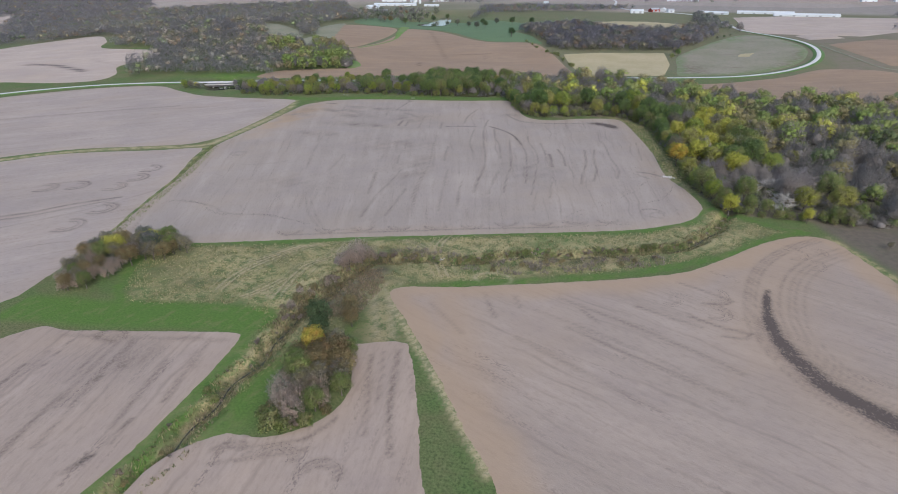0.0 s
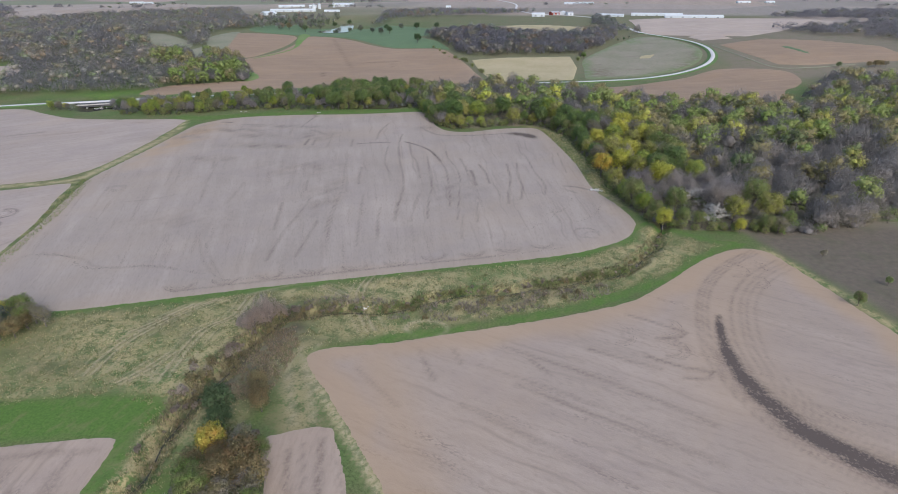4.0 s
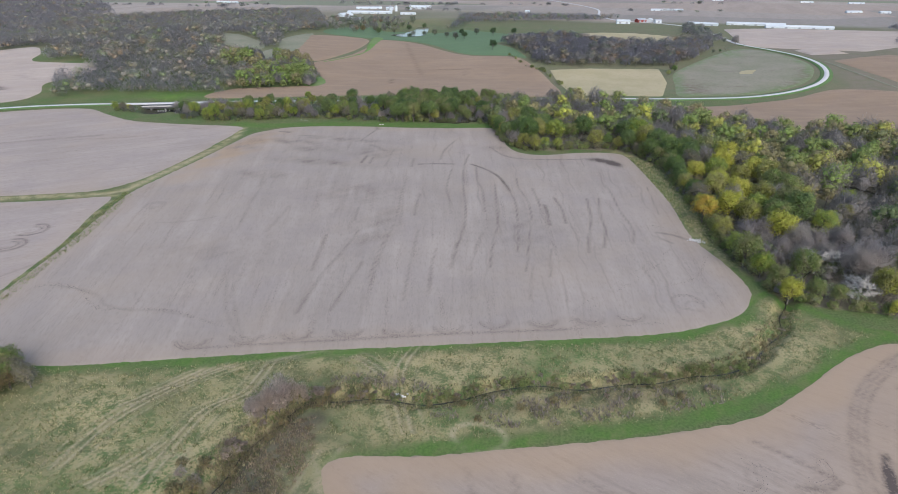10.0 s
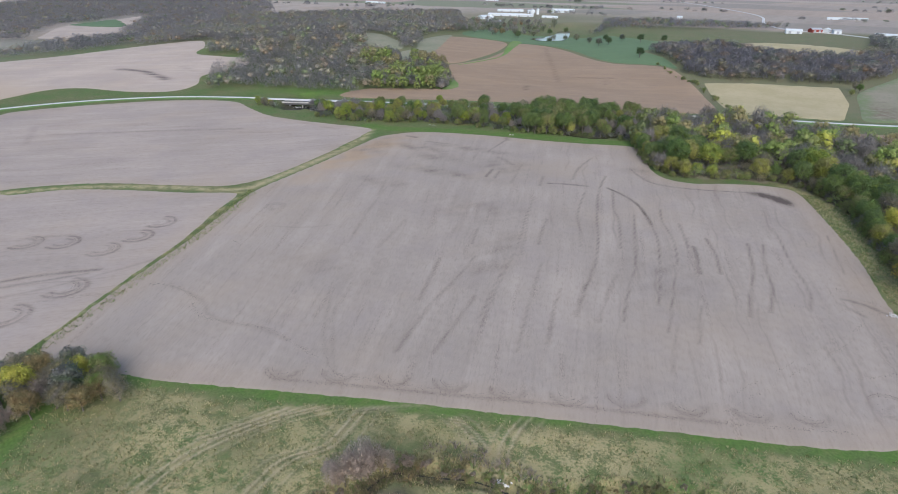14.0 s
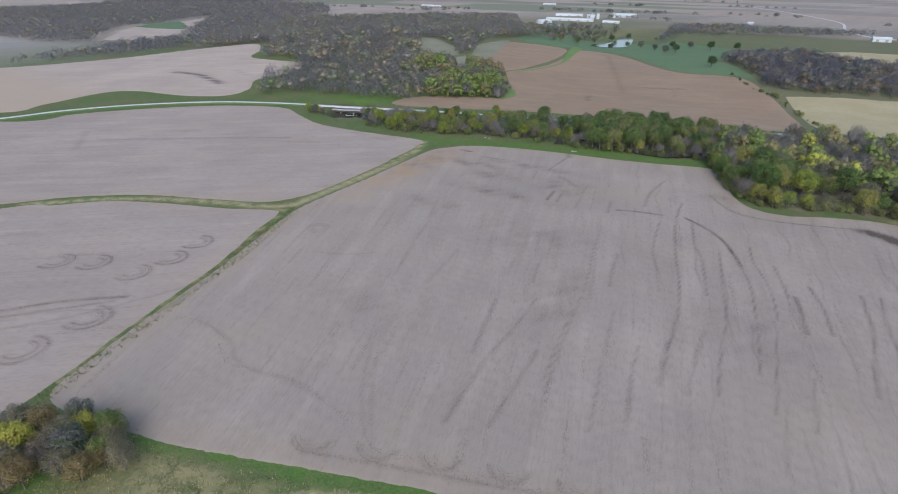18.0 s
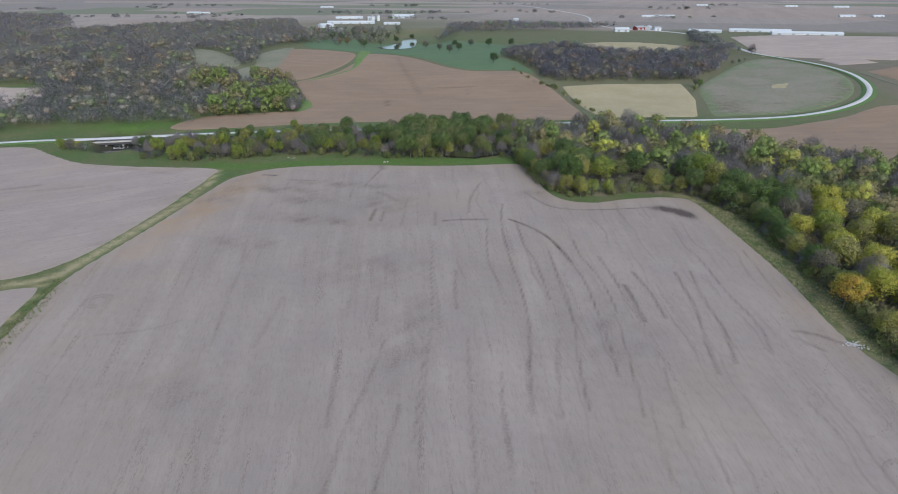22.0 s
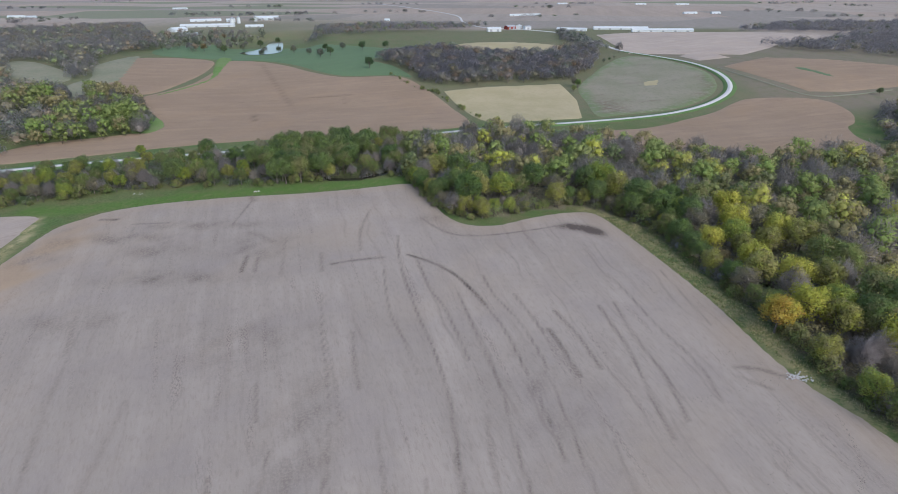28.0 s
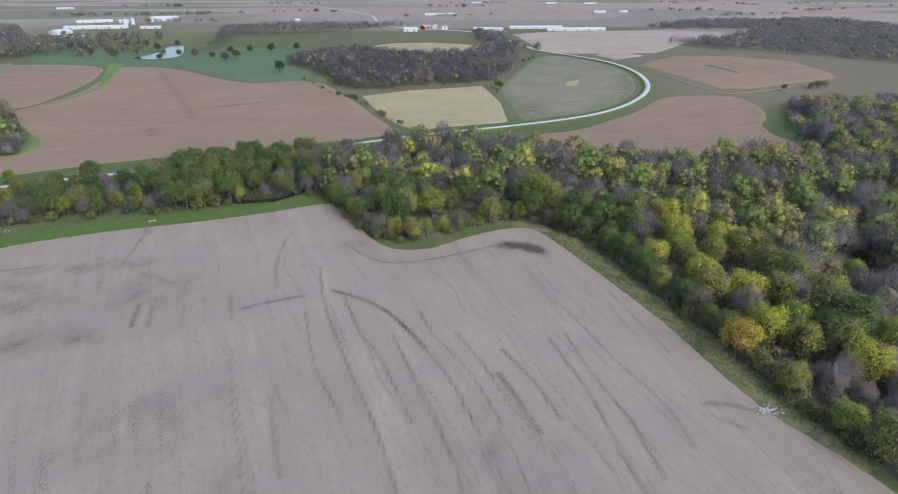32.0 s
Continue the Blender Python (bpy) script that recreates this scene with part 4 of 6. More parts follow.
field("grass_waterway", [(-322, 935), (-305, 930), (-292, 858), (-284, 808), (-285, 776), (-293, 746), (-305, 716), (-312, 703), (-308, 718), (-296, 752), (-289, 780), (-290, 806), (-303, 856)], BRIGHT, "bright green grassed waterway between stubble fields", 3.0, 0.75)
field("grass_nook", [(-289, 648), (-270, 632), (-260, 610), (-266, 592), (-280, 600), (-284, 625)], BRIGHT, "green grass corner beside roadside trees", 3.0, 0.62)
field("green_pasture_hill", [(-310, 912), (-262, 912), (-222, 884), (-185, 838), (-150, 806), (-95, 802), (-76, 790), (-100, 850), (-130, 900), (-90, 960), (-110, 1010), (-170, 1060), (-240, 1090), (-330, 1090), (-420, 1040), (-400, 930)], HILLGREEN, "short green pasture on a hillside round a pond", 6.0, 0.5)
field("pale_field_behind_wood", [(-60, 1000), (20, 1075), (110, 1050), (140, 1000), (110, 965), (20, 960)], HAY, "pale straw field behind a wood", 8.0, 0.8)
field("pale_field_in_woods", [(-1060, 700), (-1150, 760), (-1290, 890), (-1380, 1110), (-1386, 1160), (-1250, 1010), (-1160, 925), (-1022, 786)], SOIL_L, "pale field between dark woods", 10.0, 1.2)
field("green_strip_in_woods", [(-1292, 894), (-1207, 902), (-1165, 926), (-1247, 992), (-1362, 1052), (-1335, 968)], HILLGREEN, "green strip of a field between dark woods", 10.0, 1.8)
field("pale_field_barns", sharp([(200, 940), (215, 1150), (300, 1190), (520, 1180), (560, 1090), (440, 1010), (400, 965), (330, 900), (262, 915)]), SOIL_L, "pale bare field below long white barns", 8.0, 0.8)

field("tan_patch", sharp([(250, 905), (294, 925), (304, 878), (258, 861)]), SOIL_L, "small pale tan patch beside the road bend", 6.0, 1.0)


# ---------------------------------------------------------------- clods turned up along the wheel marks
def clods():
    rng = np.random.RandomState(77)
    px, py = [], []

    def along(line, gap, spread_by, keep):
        d = np.r_[0, np.cumsum(np.hypot(*np.diff(line, axis=0).T))]
        t = np.arange(0, d[-1], gap)
        t = t[rng.rand(len(t)) < keep * np.clip(0.65 + 0.6 * np.sin(t / 3.1 + rng.uniform(0, 6)), 0, 1)]
        px.append(np.interp(t, d, line[:, 0]) + rng.normal(0, spread_by, len(t)))
        py.append(np.interp(t, d, line[:, 1]) + rng.normal(0, spread_by, len(t)))

    for cx, cy in ((-121, 193), (-106, 199), (-92, 204), (-77, 209), (-62, 213), (-47, 218), (-33, 224), (-18, 228), (-3, 233), (10, 238)):
        for r in (5.2, 4.2, 2.9, 2.0):
            a = rng.uniform(195, 215)
            along(arc(cx + rng.uniform(-0.5, 0.5), cy + 2, r, a, a + rng.uniform(120, 165)), 0.2, 0.10, 0.85)
    for cx, cy in ((-239, 252), (-235, 237), (-236, 222), (-219, 196), (-218, 176), (-269, 212), (-256, 219)):
        for r in (6.4, 5.5, 4.4, 3.2, 2.4):
            a = rng.uniform(-115, -90)
            along(arc(cx, cy, r, a, a + rng.uniform(170, 240)), 0.24, 0.10, 0.85)
    for cx, cy, q in ((45, 182, -110), (44, 170, -110), (80, 222, -60), (88, 226, -40), (84, 214, -80), (30, 176, -110), (30, 252, 10), (-207, 290, 180), (-135, 110, 10), (-62, 80, 10), (-50, 78, 10)):
        for r in (5.4, 4.4, 3.2):
            along(arc(cx, cy, r, q, q + rng.uniform(150, 220)), 0.22, 0.10, 0.8)
    marks = [
        ([(-195, 211), (-187, 214), (-176, 212), (-168, 206), (-160, 204), (-150, 206), (-138, 208), (-129, 206), (-116, 203)], 4, 0.45),
        ([(-212, 250), (-203, 253), (-190, 250)], 1, 0.2), ([(-133, 233), (-125, 219), (-117, 208), (-110, 201), (-104, 199)], 1, 0.3), ([(-130.5, 233), (-122, 219), (-114, 208), (-107, 199)], 1, 0.3),
        ([(-120, 190), (-100, 197), (-70, 207), (-40, 217), (-10, 226), (20, 237)], 3, 0.4), ([(-112, 197), (-90, 203), (-60, 211)], 3, 0.6), ([(40, 308), (30, 304), (18, 300), (4, 297)], 1, 0.4), ([(36, 312), (30, 316), (24, 319)], 2, 0.8)]
    marks += [
        ([(24, 262), (34, 270), (40, 282), (42, 292)], 2, 0.4), ([(-12, 232), (8, 262), (24, 286), (36, 306)], 1, 0.3), ([(-9, 231), (11, 261), (27, 285)], 1, 0.3),
        ([(-265, 170), (-247, 183), (-241, 191), (-234, 199), (-221, 210)], 2, 0.5), ([(-262, 166), (-244, 180), (-232, 194), (-222, 206)], 1, 0.3), ([(-71, 390), (-64, 385), (-57, 378), (-51, 369), (-46, 357), (-43, 349)], 2, 0.5),
        ([(-66, 430), (-54, 414), (-40, 409), (-20, 412), (6, 420)], 2, 0.4), ([(-120, 466), (-126, 440), (-134, 420)], 2, 0.3), ([(-101, 383), (-91, 387), (-82, 389)], 3, 0.5)]
    for line, n, s in marks:
        for _ in range(n):
            along(spline(line, 2.0), 0.25, s, 0.8)
    x, y = np.concatenate(px), np.concatenate(py)
    ok = np.zeros(x.shape, bool)
    for f in FIELDS:
        ok |= inside(f, x, y)
    x, y = x[ok], y[ok]
    n = len(x)
    s, a = rng.uniform(0.05, 0.145, n), rng.uniform(0, 6.28, n)
    corner = [np.c_[x + s * k * np.cos(a + q), y + s * k * np.sin(a + q), np.full(n, 0.05)] for q, k in ((0, 1.5), (2.1, 0.8), (4.2, 0.8))]
    v = np.stack(corner + [np.c_[x, y, 0.10 + 0.75 * s]], 1).reshape(-1, 3)
    o = np.arange(n)[:, None] * 4
    f = np.concatenate([o + (0, 1, 3), o + (1, 2, 3), o + (2, 0, 3)])
    tagged(new("soil_clods", mesh_of("soil_clods", v, f, CLOD)), "dark clods turned up along wheel marks in the soil", "soil clods", kind="stuff")


CLOD = plain("dark_clod", (0.13, 0.106, 0.09), 0.95, 0.5, 0.3)
clods()


# ---------------------------------------------------------------- road, bridge, water
def ribbon(line, half, lift, crown=0.0):
    """A strip along a line, its edges folded down."""
    d = np.gradient(line, axis=0)
    n = np.c_[-d[:, 1], d[:, 0]] / np.hypot(d[:, 0], d[:, 1])[:, None]
    out = []
    for off, up in ((-half - 0.8, -0.6), (-half, 0.0), (0, crown), (half, 0.0), (half + 0.8, -0.6)):
        p = line + off * n
        out.append(np.c_[p, relief(line[:, 0], line[:, 1]) + lift + up])
    v = np.stack(out, 1).reshape(-1, 3)
    i = np.arange(len(line) - 1)[:, None] * 5 + np.arange(4)
    return v, np.stack([i, i + 1, i + 6, i + 5], -1).reshape(-1, 4)


ROADLINE = [(-640, 200), (-570, 270), (-548, 314), (-537, 351), (-517, 386), (-489, 418), (-455, 446), (-411, 469), (-371, 484), (-335, 499), (-290, 517), (-230, 537), (-166, 556), (-112, 573), (-70, 588), (-24, 605), (19, 616), (67, 627), (118, 641), (152, 655), (188, 678), (219, 709), (237, 748), (245, 797), (241, 851), (224, 905), (200, 960), (190, 1028), (181, 1120), (160, 1200), (120, 1260), (48, 1330), (20, 1500), (10, 1817), (-120, 2327), (-266, 2762)]
road = tagged(new("road", mesh_of("road", *ribbon(spline(ROADLINE, 6), 2.0, 0.75, 0.06), GRAVEL, smooth_shade=True)), "pale grey country road curving through farmland", "road", kind="structure")
verge_line = spline(ROADLINE[:27], 6)
for west in (True, False):
    side_of = verge_line[verge_line[:, 0] < -378] if west else verge_line[verge_line[:, 0] > -326]
    tagged(new("road_verge", mesh_of("road_verge", *ribbon(side_of, 5.0, 0.60), GREEN, smooth_shade=True)), "mown green verge along the country road", "verge", kind="structure")

tagged(new("farm_track", mesh_of("farm_track", *ribbon(spline([(256, 812), (265, 746), (284, 692), (322, 690), (372, 704)], 5), 0.5, 0.7), CLEARING, smooth_shade=True)), "pale farm track beside a stubble field", "track", kind="structure")


def road_bridge():
    a, b = Vector((-371, 484, 0)), Vector((-335, 499, 0))
    mid, turn = (a + b) / 2, math.atan2(b.y - a.y, b.x - a.x)
    e = new("road_bridge")
    e.matrix_world = Matrix.Translation((mid.x, mid.y, 0)) @ Matrix.Rotation(turn, 4, "Z")
    n = 42.0
    part("deck", box(bmesh.new(), n, 8.4, 0.4, pose(0, 0, 0.65), 0.05), CONCRETE, e, "pale concrete bridge deck")
    part("road_surface", box(bmesh.new(), n, 6.6, 0.06, pose(0, 0, 0.90)), GRAVEL, e)
    for s in (-1, 1):
        part("parapet", box(bmesh.new(), n, 0.3, 0.55, pose(0, 4.0 * s, 1.1), 0.04), CONCRETE, e, "pale concrete parapet")
        for k in range(9):
            part("rail_post", box(bmesh.new(), 0.25, 0.22, 0.5, pose(-20 + 5 * k, 4.0 * s, 1.6), 0.02), CONCRETE, e)
        part("rail", box(bmesh.new(), n, 0.16, 0.16, pose(0, 4.0 * s, 1.92), 0.02), DARKSTEEL, e)
        part("girder", box(bmesh.new(), n, 0.4, 1.5, pose(0, 3.9 * s, -0.32), 0.03), DARKSTEEL, e, "dark steel girder")
    for px in (-11, 0, 11):
        part("pier", box(bmesh.new(), 0.9, 7.4, 4.6, pose(px, 0, -2.2), 0.1), CONCRETE, e, "concrete pier")
    for s in (-1, 1):
        part("abutment", box(bmesh.new(), 1.2, 9.0, 3.6, pose(s * 20.4, 0, -1.65), 0.08), CONCRETE, e)
    tagged(e, "low concrete road bridge with dark girders over the river", "bridge")


road_bridge()


def water_strip(name, line, half, z, label):
    d = np.gradient(line, axis=0)
    n = np.c_[-d[:, 1], d[:, 0]] / np.hypot(d[:, 0], d[:, 1])[:, None]
    half = half * (1 + 0.6 * wave(line[:, :1], line[:, 1:], 3.0, 2))
    v = np.stack([np.c_[line - half * n, np.full(len(line), z)], np.c_[line + half * n, np.full(len(line), z)]], 1).reshape(-1, 3)
    i = np.arange(len(line) - 1)[:, None] * 2
    tagged(new(name, mesh_of(name, v, np.concatenate([i, i + 1, i + 3, i + 2], 1), WATER)), label, "water", kind="structure")


water_strip("water_river", RIVER, 3.6, -2.6, "dark slow river between wooded banks")
water_strip("water_creek", CREEK, 0.17, -1.74, "narrow dark creek in a grassy channel")


def bridge_pool():
    """The pool that the river makes below the bridge."""
    bm = bmesh.new()
    ring = []
    for k in range(28):
        a = 2 * math.pi * k / 28
        u, v = 18 * math.cos(a), 30 * math.sin(a)
        ring.append(bm.verts.new((-353 + 0.92 * u - 0.39 * v, 488 + 0.39 * u + 0.92 * v, -2.55)))
    bm.faces.new(ring)
    me = bpy.data.meshes.new("water_pool")
    bm.to_mesh(me), bm.free()
    me.materials.append(WATER)
    tagged(new("water_pool", me), "still pale pool under the road bridge", "water", kind="structure")


bridge_pool()


def pond():
    c = spline([(-325, 1026), (-313, 1059), (-312, 1120), (-322, 1180), (-316, 1212), (-303, 1189), (-281, 1100), (-271, 1032), (-285, 1008), (-302, 1004)], 6, True)
    bm = bmesh.new()
    vs = [bm.verts.new((x, y, 13.0)) for x, y in c]
    low = [bm.verts.new((x, y, 11.8)) for x, y in c]
    bm.faces.new(vs)
    for k in range(len(vs)):
        bm.faces.new((vs[k], low[k], low[(k + 1) % len(vs)], vs[(k + 1) % len(vs)]))
    me = bpy.data.meshes.new("water_pond")
    bm.to_mesh(me), bm.free()
    me.materials.append(WATER)
    tagged(new("water_pond", me), "small bright pond on a green hillside", "pond", kind="structure")


pond()


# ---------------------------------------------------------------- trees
# 'haze' holds the grey-blue of distant air, put into the far crowns' colour
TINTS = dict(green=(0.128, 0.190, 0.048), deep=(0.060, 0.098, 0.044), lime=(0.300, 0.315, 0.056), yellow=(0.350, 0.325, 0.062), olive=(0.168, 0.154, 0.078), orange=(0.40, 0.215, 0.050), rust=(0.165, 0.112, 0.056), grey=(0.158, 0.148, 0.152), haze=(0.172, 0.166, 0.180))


def leaf_cloud(rng, lobes, count, size, up=0.2, ruffle=0.34, inner=0.55):
    """Leaf sprays through the outer depth of the lobes."""
    cs, rs = np.array([l[:3] for l in lobes]), np.array([l[3] for l in lobes])
    w = rs**2 / (rs**2).sum()
    pick = rng.choice(len(lobes), count, p=w)
    d = rng.normal(size=(count, 3))
    d[:, 2] = d[:, 2] * 0.9 + 0.3
    d /= np.linalg.norm(d, axis=1)[:, None]
    c = cs[pick] + d * (rs[pick] * rng.uniform(inner, 1.12, count))[:, None] * (1, 1, 0.9) + rng.normal(size=(count, 3)) * 0.14 * rs[pick][:, None]
    nrm = d + 0.8 * rng.normal(size=(count, 3))
    nrm /= np.linalg.norm(nrm, axis=1)[:, None]
    nrm *= np.sign((nrm * d).sum(1))[:, None]
    a = np.cross(nrm, rng.normal(size=(count, 3)))
    a /= np.linalg.norm(a, axis=1)[:, None]
    b = np.cross(nrm, a)
    s = size * rng.uniform(0.55, 1.4, count)[:, None]
    q = [c + s * a * 0.72, c - s * a * 0.42 + s * b * 0.52, c - s * a * 0.42 - s * b * 0.52]
    v = np.stack(q, 1).reshape(-1, 3)
    out = c - cs.mean(0)
    n = 0.42 * d + 0.58 * out / np.linalg.norm(out, axis=1)[:, None] + ruffle * rng.normal(size=(count, 3)) + (0, 0, up)
    n /= np.linalg.norm(n, axis=1)[:, None]
    return v, np.arange(3 * count).reshape(-1, 3), np.repeat(n, 3, 0)


def twig_cloud(rng, r, h, count, low, width, length=0.2):
    """The haze of twigs of a leafless crown: thin slivers fanning up and out from the limbs."""
    d = rng.normal(size=(count, 3))
    d[:, 2] = np.abs(d[:, 2]) * 0.9 + 0.1
    d /= np.linalg.norm(d, axis=1)[:, None]
    a = np.arctan2(d[:, 1], d[:, 0])
    bumps = 1 + 0.16 * np.sin(3 * a + rng.uniform(0, 6)) + 0.10 * np.sin(7 * a + 5 * d[:, 2] + rng.uniform(0, 6))
    reach = rng.uniform(0.45, 1.0, count) ** 0.5 * bumps
    c = np.c_[d[:, :2] * (r * reach)[:, None], low * h + d[:, 2] * (1 - low) * h * 0.92 * reach]
    way = d + 0.55 * rng.normal(size=(count, 3)) + (0, 0, 0.5)
    way *= (rng.uniform(0.6, 1.5, count) * length * r / np.linalg.norm(way, axis=1))[:, None]
    side = np.cross(way, rng.normal(size=(count, 3)))
    side *= width / np.linalg.norm(side, axis=1)[:, None]
    v = np.stack([c - way * 0.5 - side, c - way * 0.5 + side, c + way * 0.5], 1).reshape(-1, 3)
    n = d + 0.25 * rng.normal(size=(count, 3)) + (0, 0, 0.6)
    return v, np.arange(3 * count).reshape(-1, 3), np.repeat(n / np.linalg.norm(n, axis=1)[:, None], 3, 0)


def lobe_cores(lobes, k):
    """The dense inside of a crown: a rounded body in every lobe."""
    g = (1 + 5**0.5) / 2
    d = np.array([(-1, g, 0), (1, g, 0), (-1, -g, 0), (1, -g, 0), (0, -1, g), (0, 1, g), (0, -1, -g), (0, 1, -g), (g, 0, -1), (g, 0, 1), (-g, 0, -1), (-g, 0, 1)]) / math.hypot(1, g)
    f = np.array([(0, 11, 5), (0, 5, 1), (0, 1, 7), (0, 7, 10), (0, 10, 11), (1, 5, 9), (5, 11, 4), (11, 10, 2), (10, 7, 6), (7, 1, 8), (3, 9, 4), (3, 4, 2), (3, 2, 6), (3, 6, 8), (3, 8, 9), (4, 9, 5), (2, 4, 11), (6, 2, 10), (8, 6, 7), (9, 8, 1)])
    ls = np.array(lobes)
    v = (ls[:, None, :3] + d[None] * ls[:, None, 3:] * k).reshape(-1, 3)
    out = v - ls[:, :3].mean(0)
    n = 0.6 * np.tile(d, (len(ls), 1)) + 0.5 * out / np.linalg.norm(out, axis=1)[:, None] + (0, 0, 0.15)
    return v, (f[None] + 12 * np.arange(len(ls))[:, None, None]).reshape(-1, 3), n / np.linalg.norm(n, axis=1)[:, None]


def make_lobes(rng, r, h, n, base=0.30):
    """Lobes of a crown of radius r whose top is at h."""
    out = []
    low = base * h
    for k in range(n):
        t = (k + 0.5) / n
        z = low + (h - low) * (0.18 + 0.70 * t)
        ring = r * math.sqrt(max(0.05, 1 - ((z - low) / (h - low) * 1.06 - 0.36) ** 2 / 0.5)) * rng.uniform(0.55, 0.92)
        a = k * 2.4 + rng.uniform(-0.5, 0.5)
        q = rng.uniform(0.22, 0.40) if n > 12 else rng.uniform(0.32, 0.48)
        out.append((ring * 0.80 * math.cos(a), ring * 0.80 * math.sin(a), z + rng.uniform(-0.05, 0.05) * h, r * q))
    out.append((0.1 * r * rng.normal(), 0.1 * r * rng.normal(), h - 0.34 * r, 0.34 * r))
    return out


def tube(verts, faces, a, b, ra, rb, sides=5):
    a, b = np.array(a, float), np.array(b, float)
    d = (b - a) / (np.linalg.norm(b - a) + 1e-9)
    u = np.cross(d, (0.3, 0.9, 0.2))
    u /= np.linalg.norm(u)
    w = np.cross(d, u)
    o = len(verts)
    for p, r in ((a, ra), (b, rb)):
        for k in range(sides):
            t = 2 * math.pi * k / sides
            verts.append(p + r * (math.cos(t) * u + math.sin(t) * w))
    for k in range(sides):
        faces.append((o + k, o + (k + 1) % sides, o + sides + (k + 1) % sides, o + sides + k))


def wood(rng, h, r, lobes, thick):
    """Tapered trunk with limbs that reach into the lobes."""
    v, f = [], []
    p, top = np.zeros(3) - (0, 0, 0.3), 0.62 * h
    n = 5
    line = [p + (0, 0, 0)]
    for k in range(1, n + 1):
        line.append(np.array([rng.uniform(-0.2, 0.2) * k * 0.3, rng.uniform(-0.2, 0.2) * k * 0.3, top * k / n]))
    for k in range(n):
        tube(v, f, line[k], line[k + 1], thick * (1.25 - 0.2 * k) * (1.3 if k == 0 else 1), thick * (1.05 - 0.2 * k), 7)
    for x, y, z, q in lobes:
        s = line[min(n, 1 + int(rng.randint(1, n)))]
        m = np.array([0.5 * x, 0.5 * y, 0.5 * (s[2] + z) + 0.1])
        tube(v, f, s, m, thick * 0.42, thick * 0.26, 4)
        tube(v, f, m, (x, y, z), thick * 0.26, thick * 0.08, 4)
    return np.array(v), np.array(f)


def bare_wood(rng, h, r, thick, twigs, width):
    """A leafless tree: trunk, three orders of branches and a haze of twigs."""
    v, f, tips = [], [], []

    def grow(p, d, length, rad, level):
        q = p + d * length
        tube(v, f, p, q, rad, rad * 0.62, 6 if level == 0 else 3)
        if level == 3:
            tips.append((p, q))
            return
        for k in range(5 if level == 0 else 4 if level == 1 else 3):
            e = d * (0.75 if level else 0.9) + rng.normal(size=3) * (0.55 if level else 0.50) + (0, 0, 0.12)
            e /= np.linalg.norm(e)
            start = p + d * length * rng.uniform(0.55, 1.0)
            grow(start, e, length * rng.uniform(0.52, 0.74), rad * 0.52, level + 1)

    grow(np.array([0, 0, -0.3]), np.array([0, 0, 1.0]), 0.36 * h, thick, 0)
    b = np.array([t[1] for t in tips])
    pick = rng.randint(0, len(tips), twigs)
    base = np.array([t[0] for t in tips])[pick] * (1 - (u := rng.uniform(0.2, 1, (twigs, 1)))) + b[pick] * u
    d = rng.normal(size=(twigs, 3)) + (0, 0, 0.5)
    d *= (0.10 * h * rng.uniform(0.4, 1.2, twigs) / np.linalg.norm(d, axis=1))[:, None]
    side = np.cross(d, rng.normal(size=(twigs, 3)))
    side *= width / np.linalg.norm(side, axis=1)[:, None]
    t = np.stack([base - 1.5 * side, base + 1.5 * side, base + d], 1).reshape(-1, 3)
    return np.array(v), np.array(f), t, np.arange(3 * twigs).reshape(-1, 3)


def make_tree(name, label, tint, seed, h, r, leaves=1100, size=0.62, lobes=15, second=None, base=0.30):
    """A leafy tree, at the origin: trunk with limbs, and a crown of leaf sprays."""
    rng = np.random.RandomState(seed)
    ls = make_lobes(rng, r, h, lobes, base)
    e = new(name)
    wv, wf = wood(rng, h, r, ls, 0.032 * h * 0.62)
    piece("trunk", mesh_of("trunk", wv, wf, BARK), e, "grey-brown trunk with limbs")
    v, f, nn = leaf_cloud(rng, ls, leaves, size, 0.35, 0.38)
    top = np.clip((v[:, 2] - base * h) / (h * (1 - base)), 0, 1)
    col = np.array(TINTS[tint])[None] * np.ones((len(v), 1))
    if second:
        k = np.clip(0.5 + 0.5 * wave(v[:, 0] * 1.0, v[:, 1] + v[:, 2], 2.4, seed) + 0.3 * (top - 0.5), 0, 1)[:, None]
        col = col * (1 - k) + np.array(TINTS[second])[None] * k
    # some boughs paler, some duller
    col = col * (1 + 0.22 * wave(v[:, 0] + 0.6 * v[:, 2], v[:, 1] - 0.4 * v[:, 2], 1.7, seed + 2))[:, None]
    piece("crown", mesh_of("crown", v, f, LEAF, dict(tint=col), normals=nn), e, f"{'yellow' if tint in ('yellow', 'lime') else 'autumn'} leaf crown" if tint != "green" else "")
    return tagged(e, label, "tree")


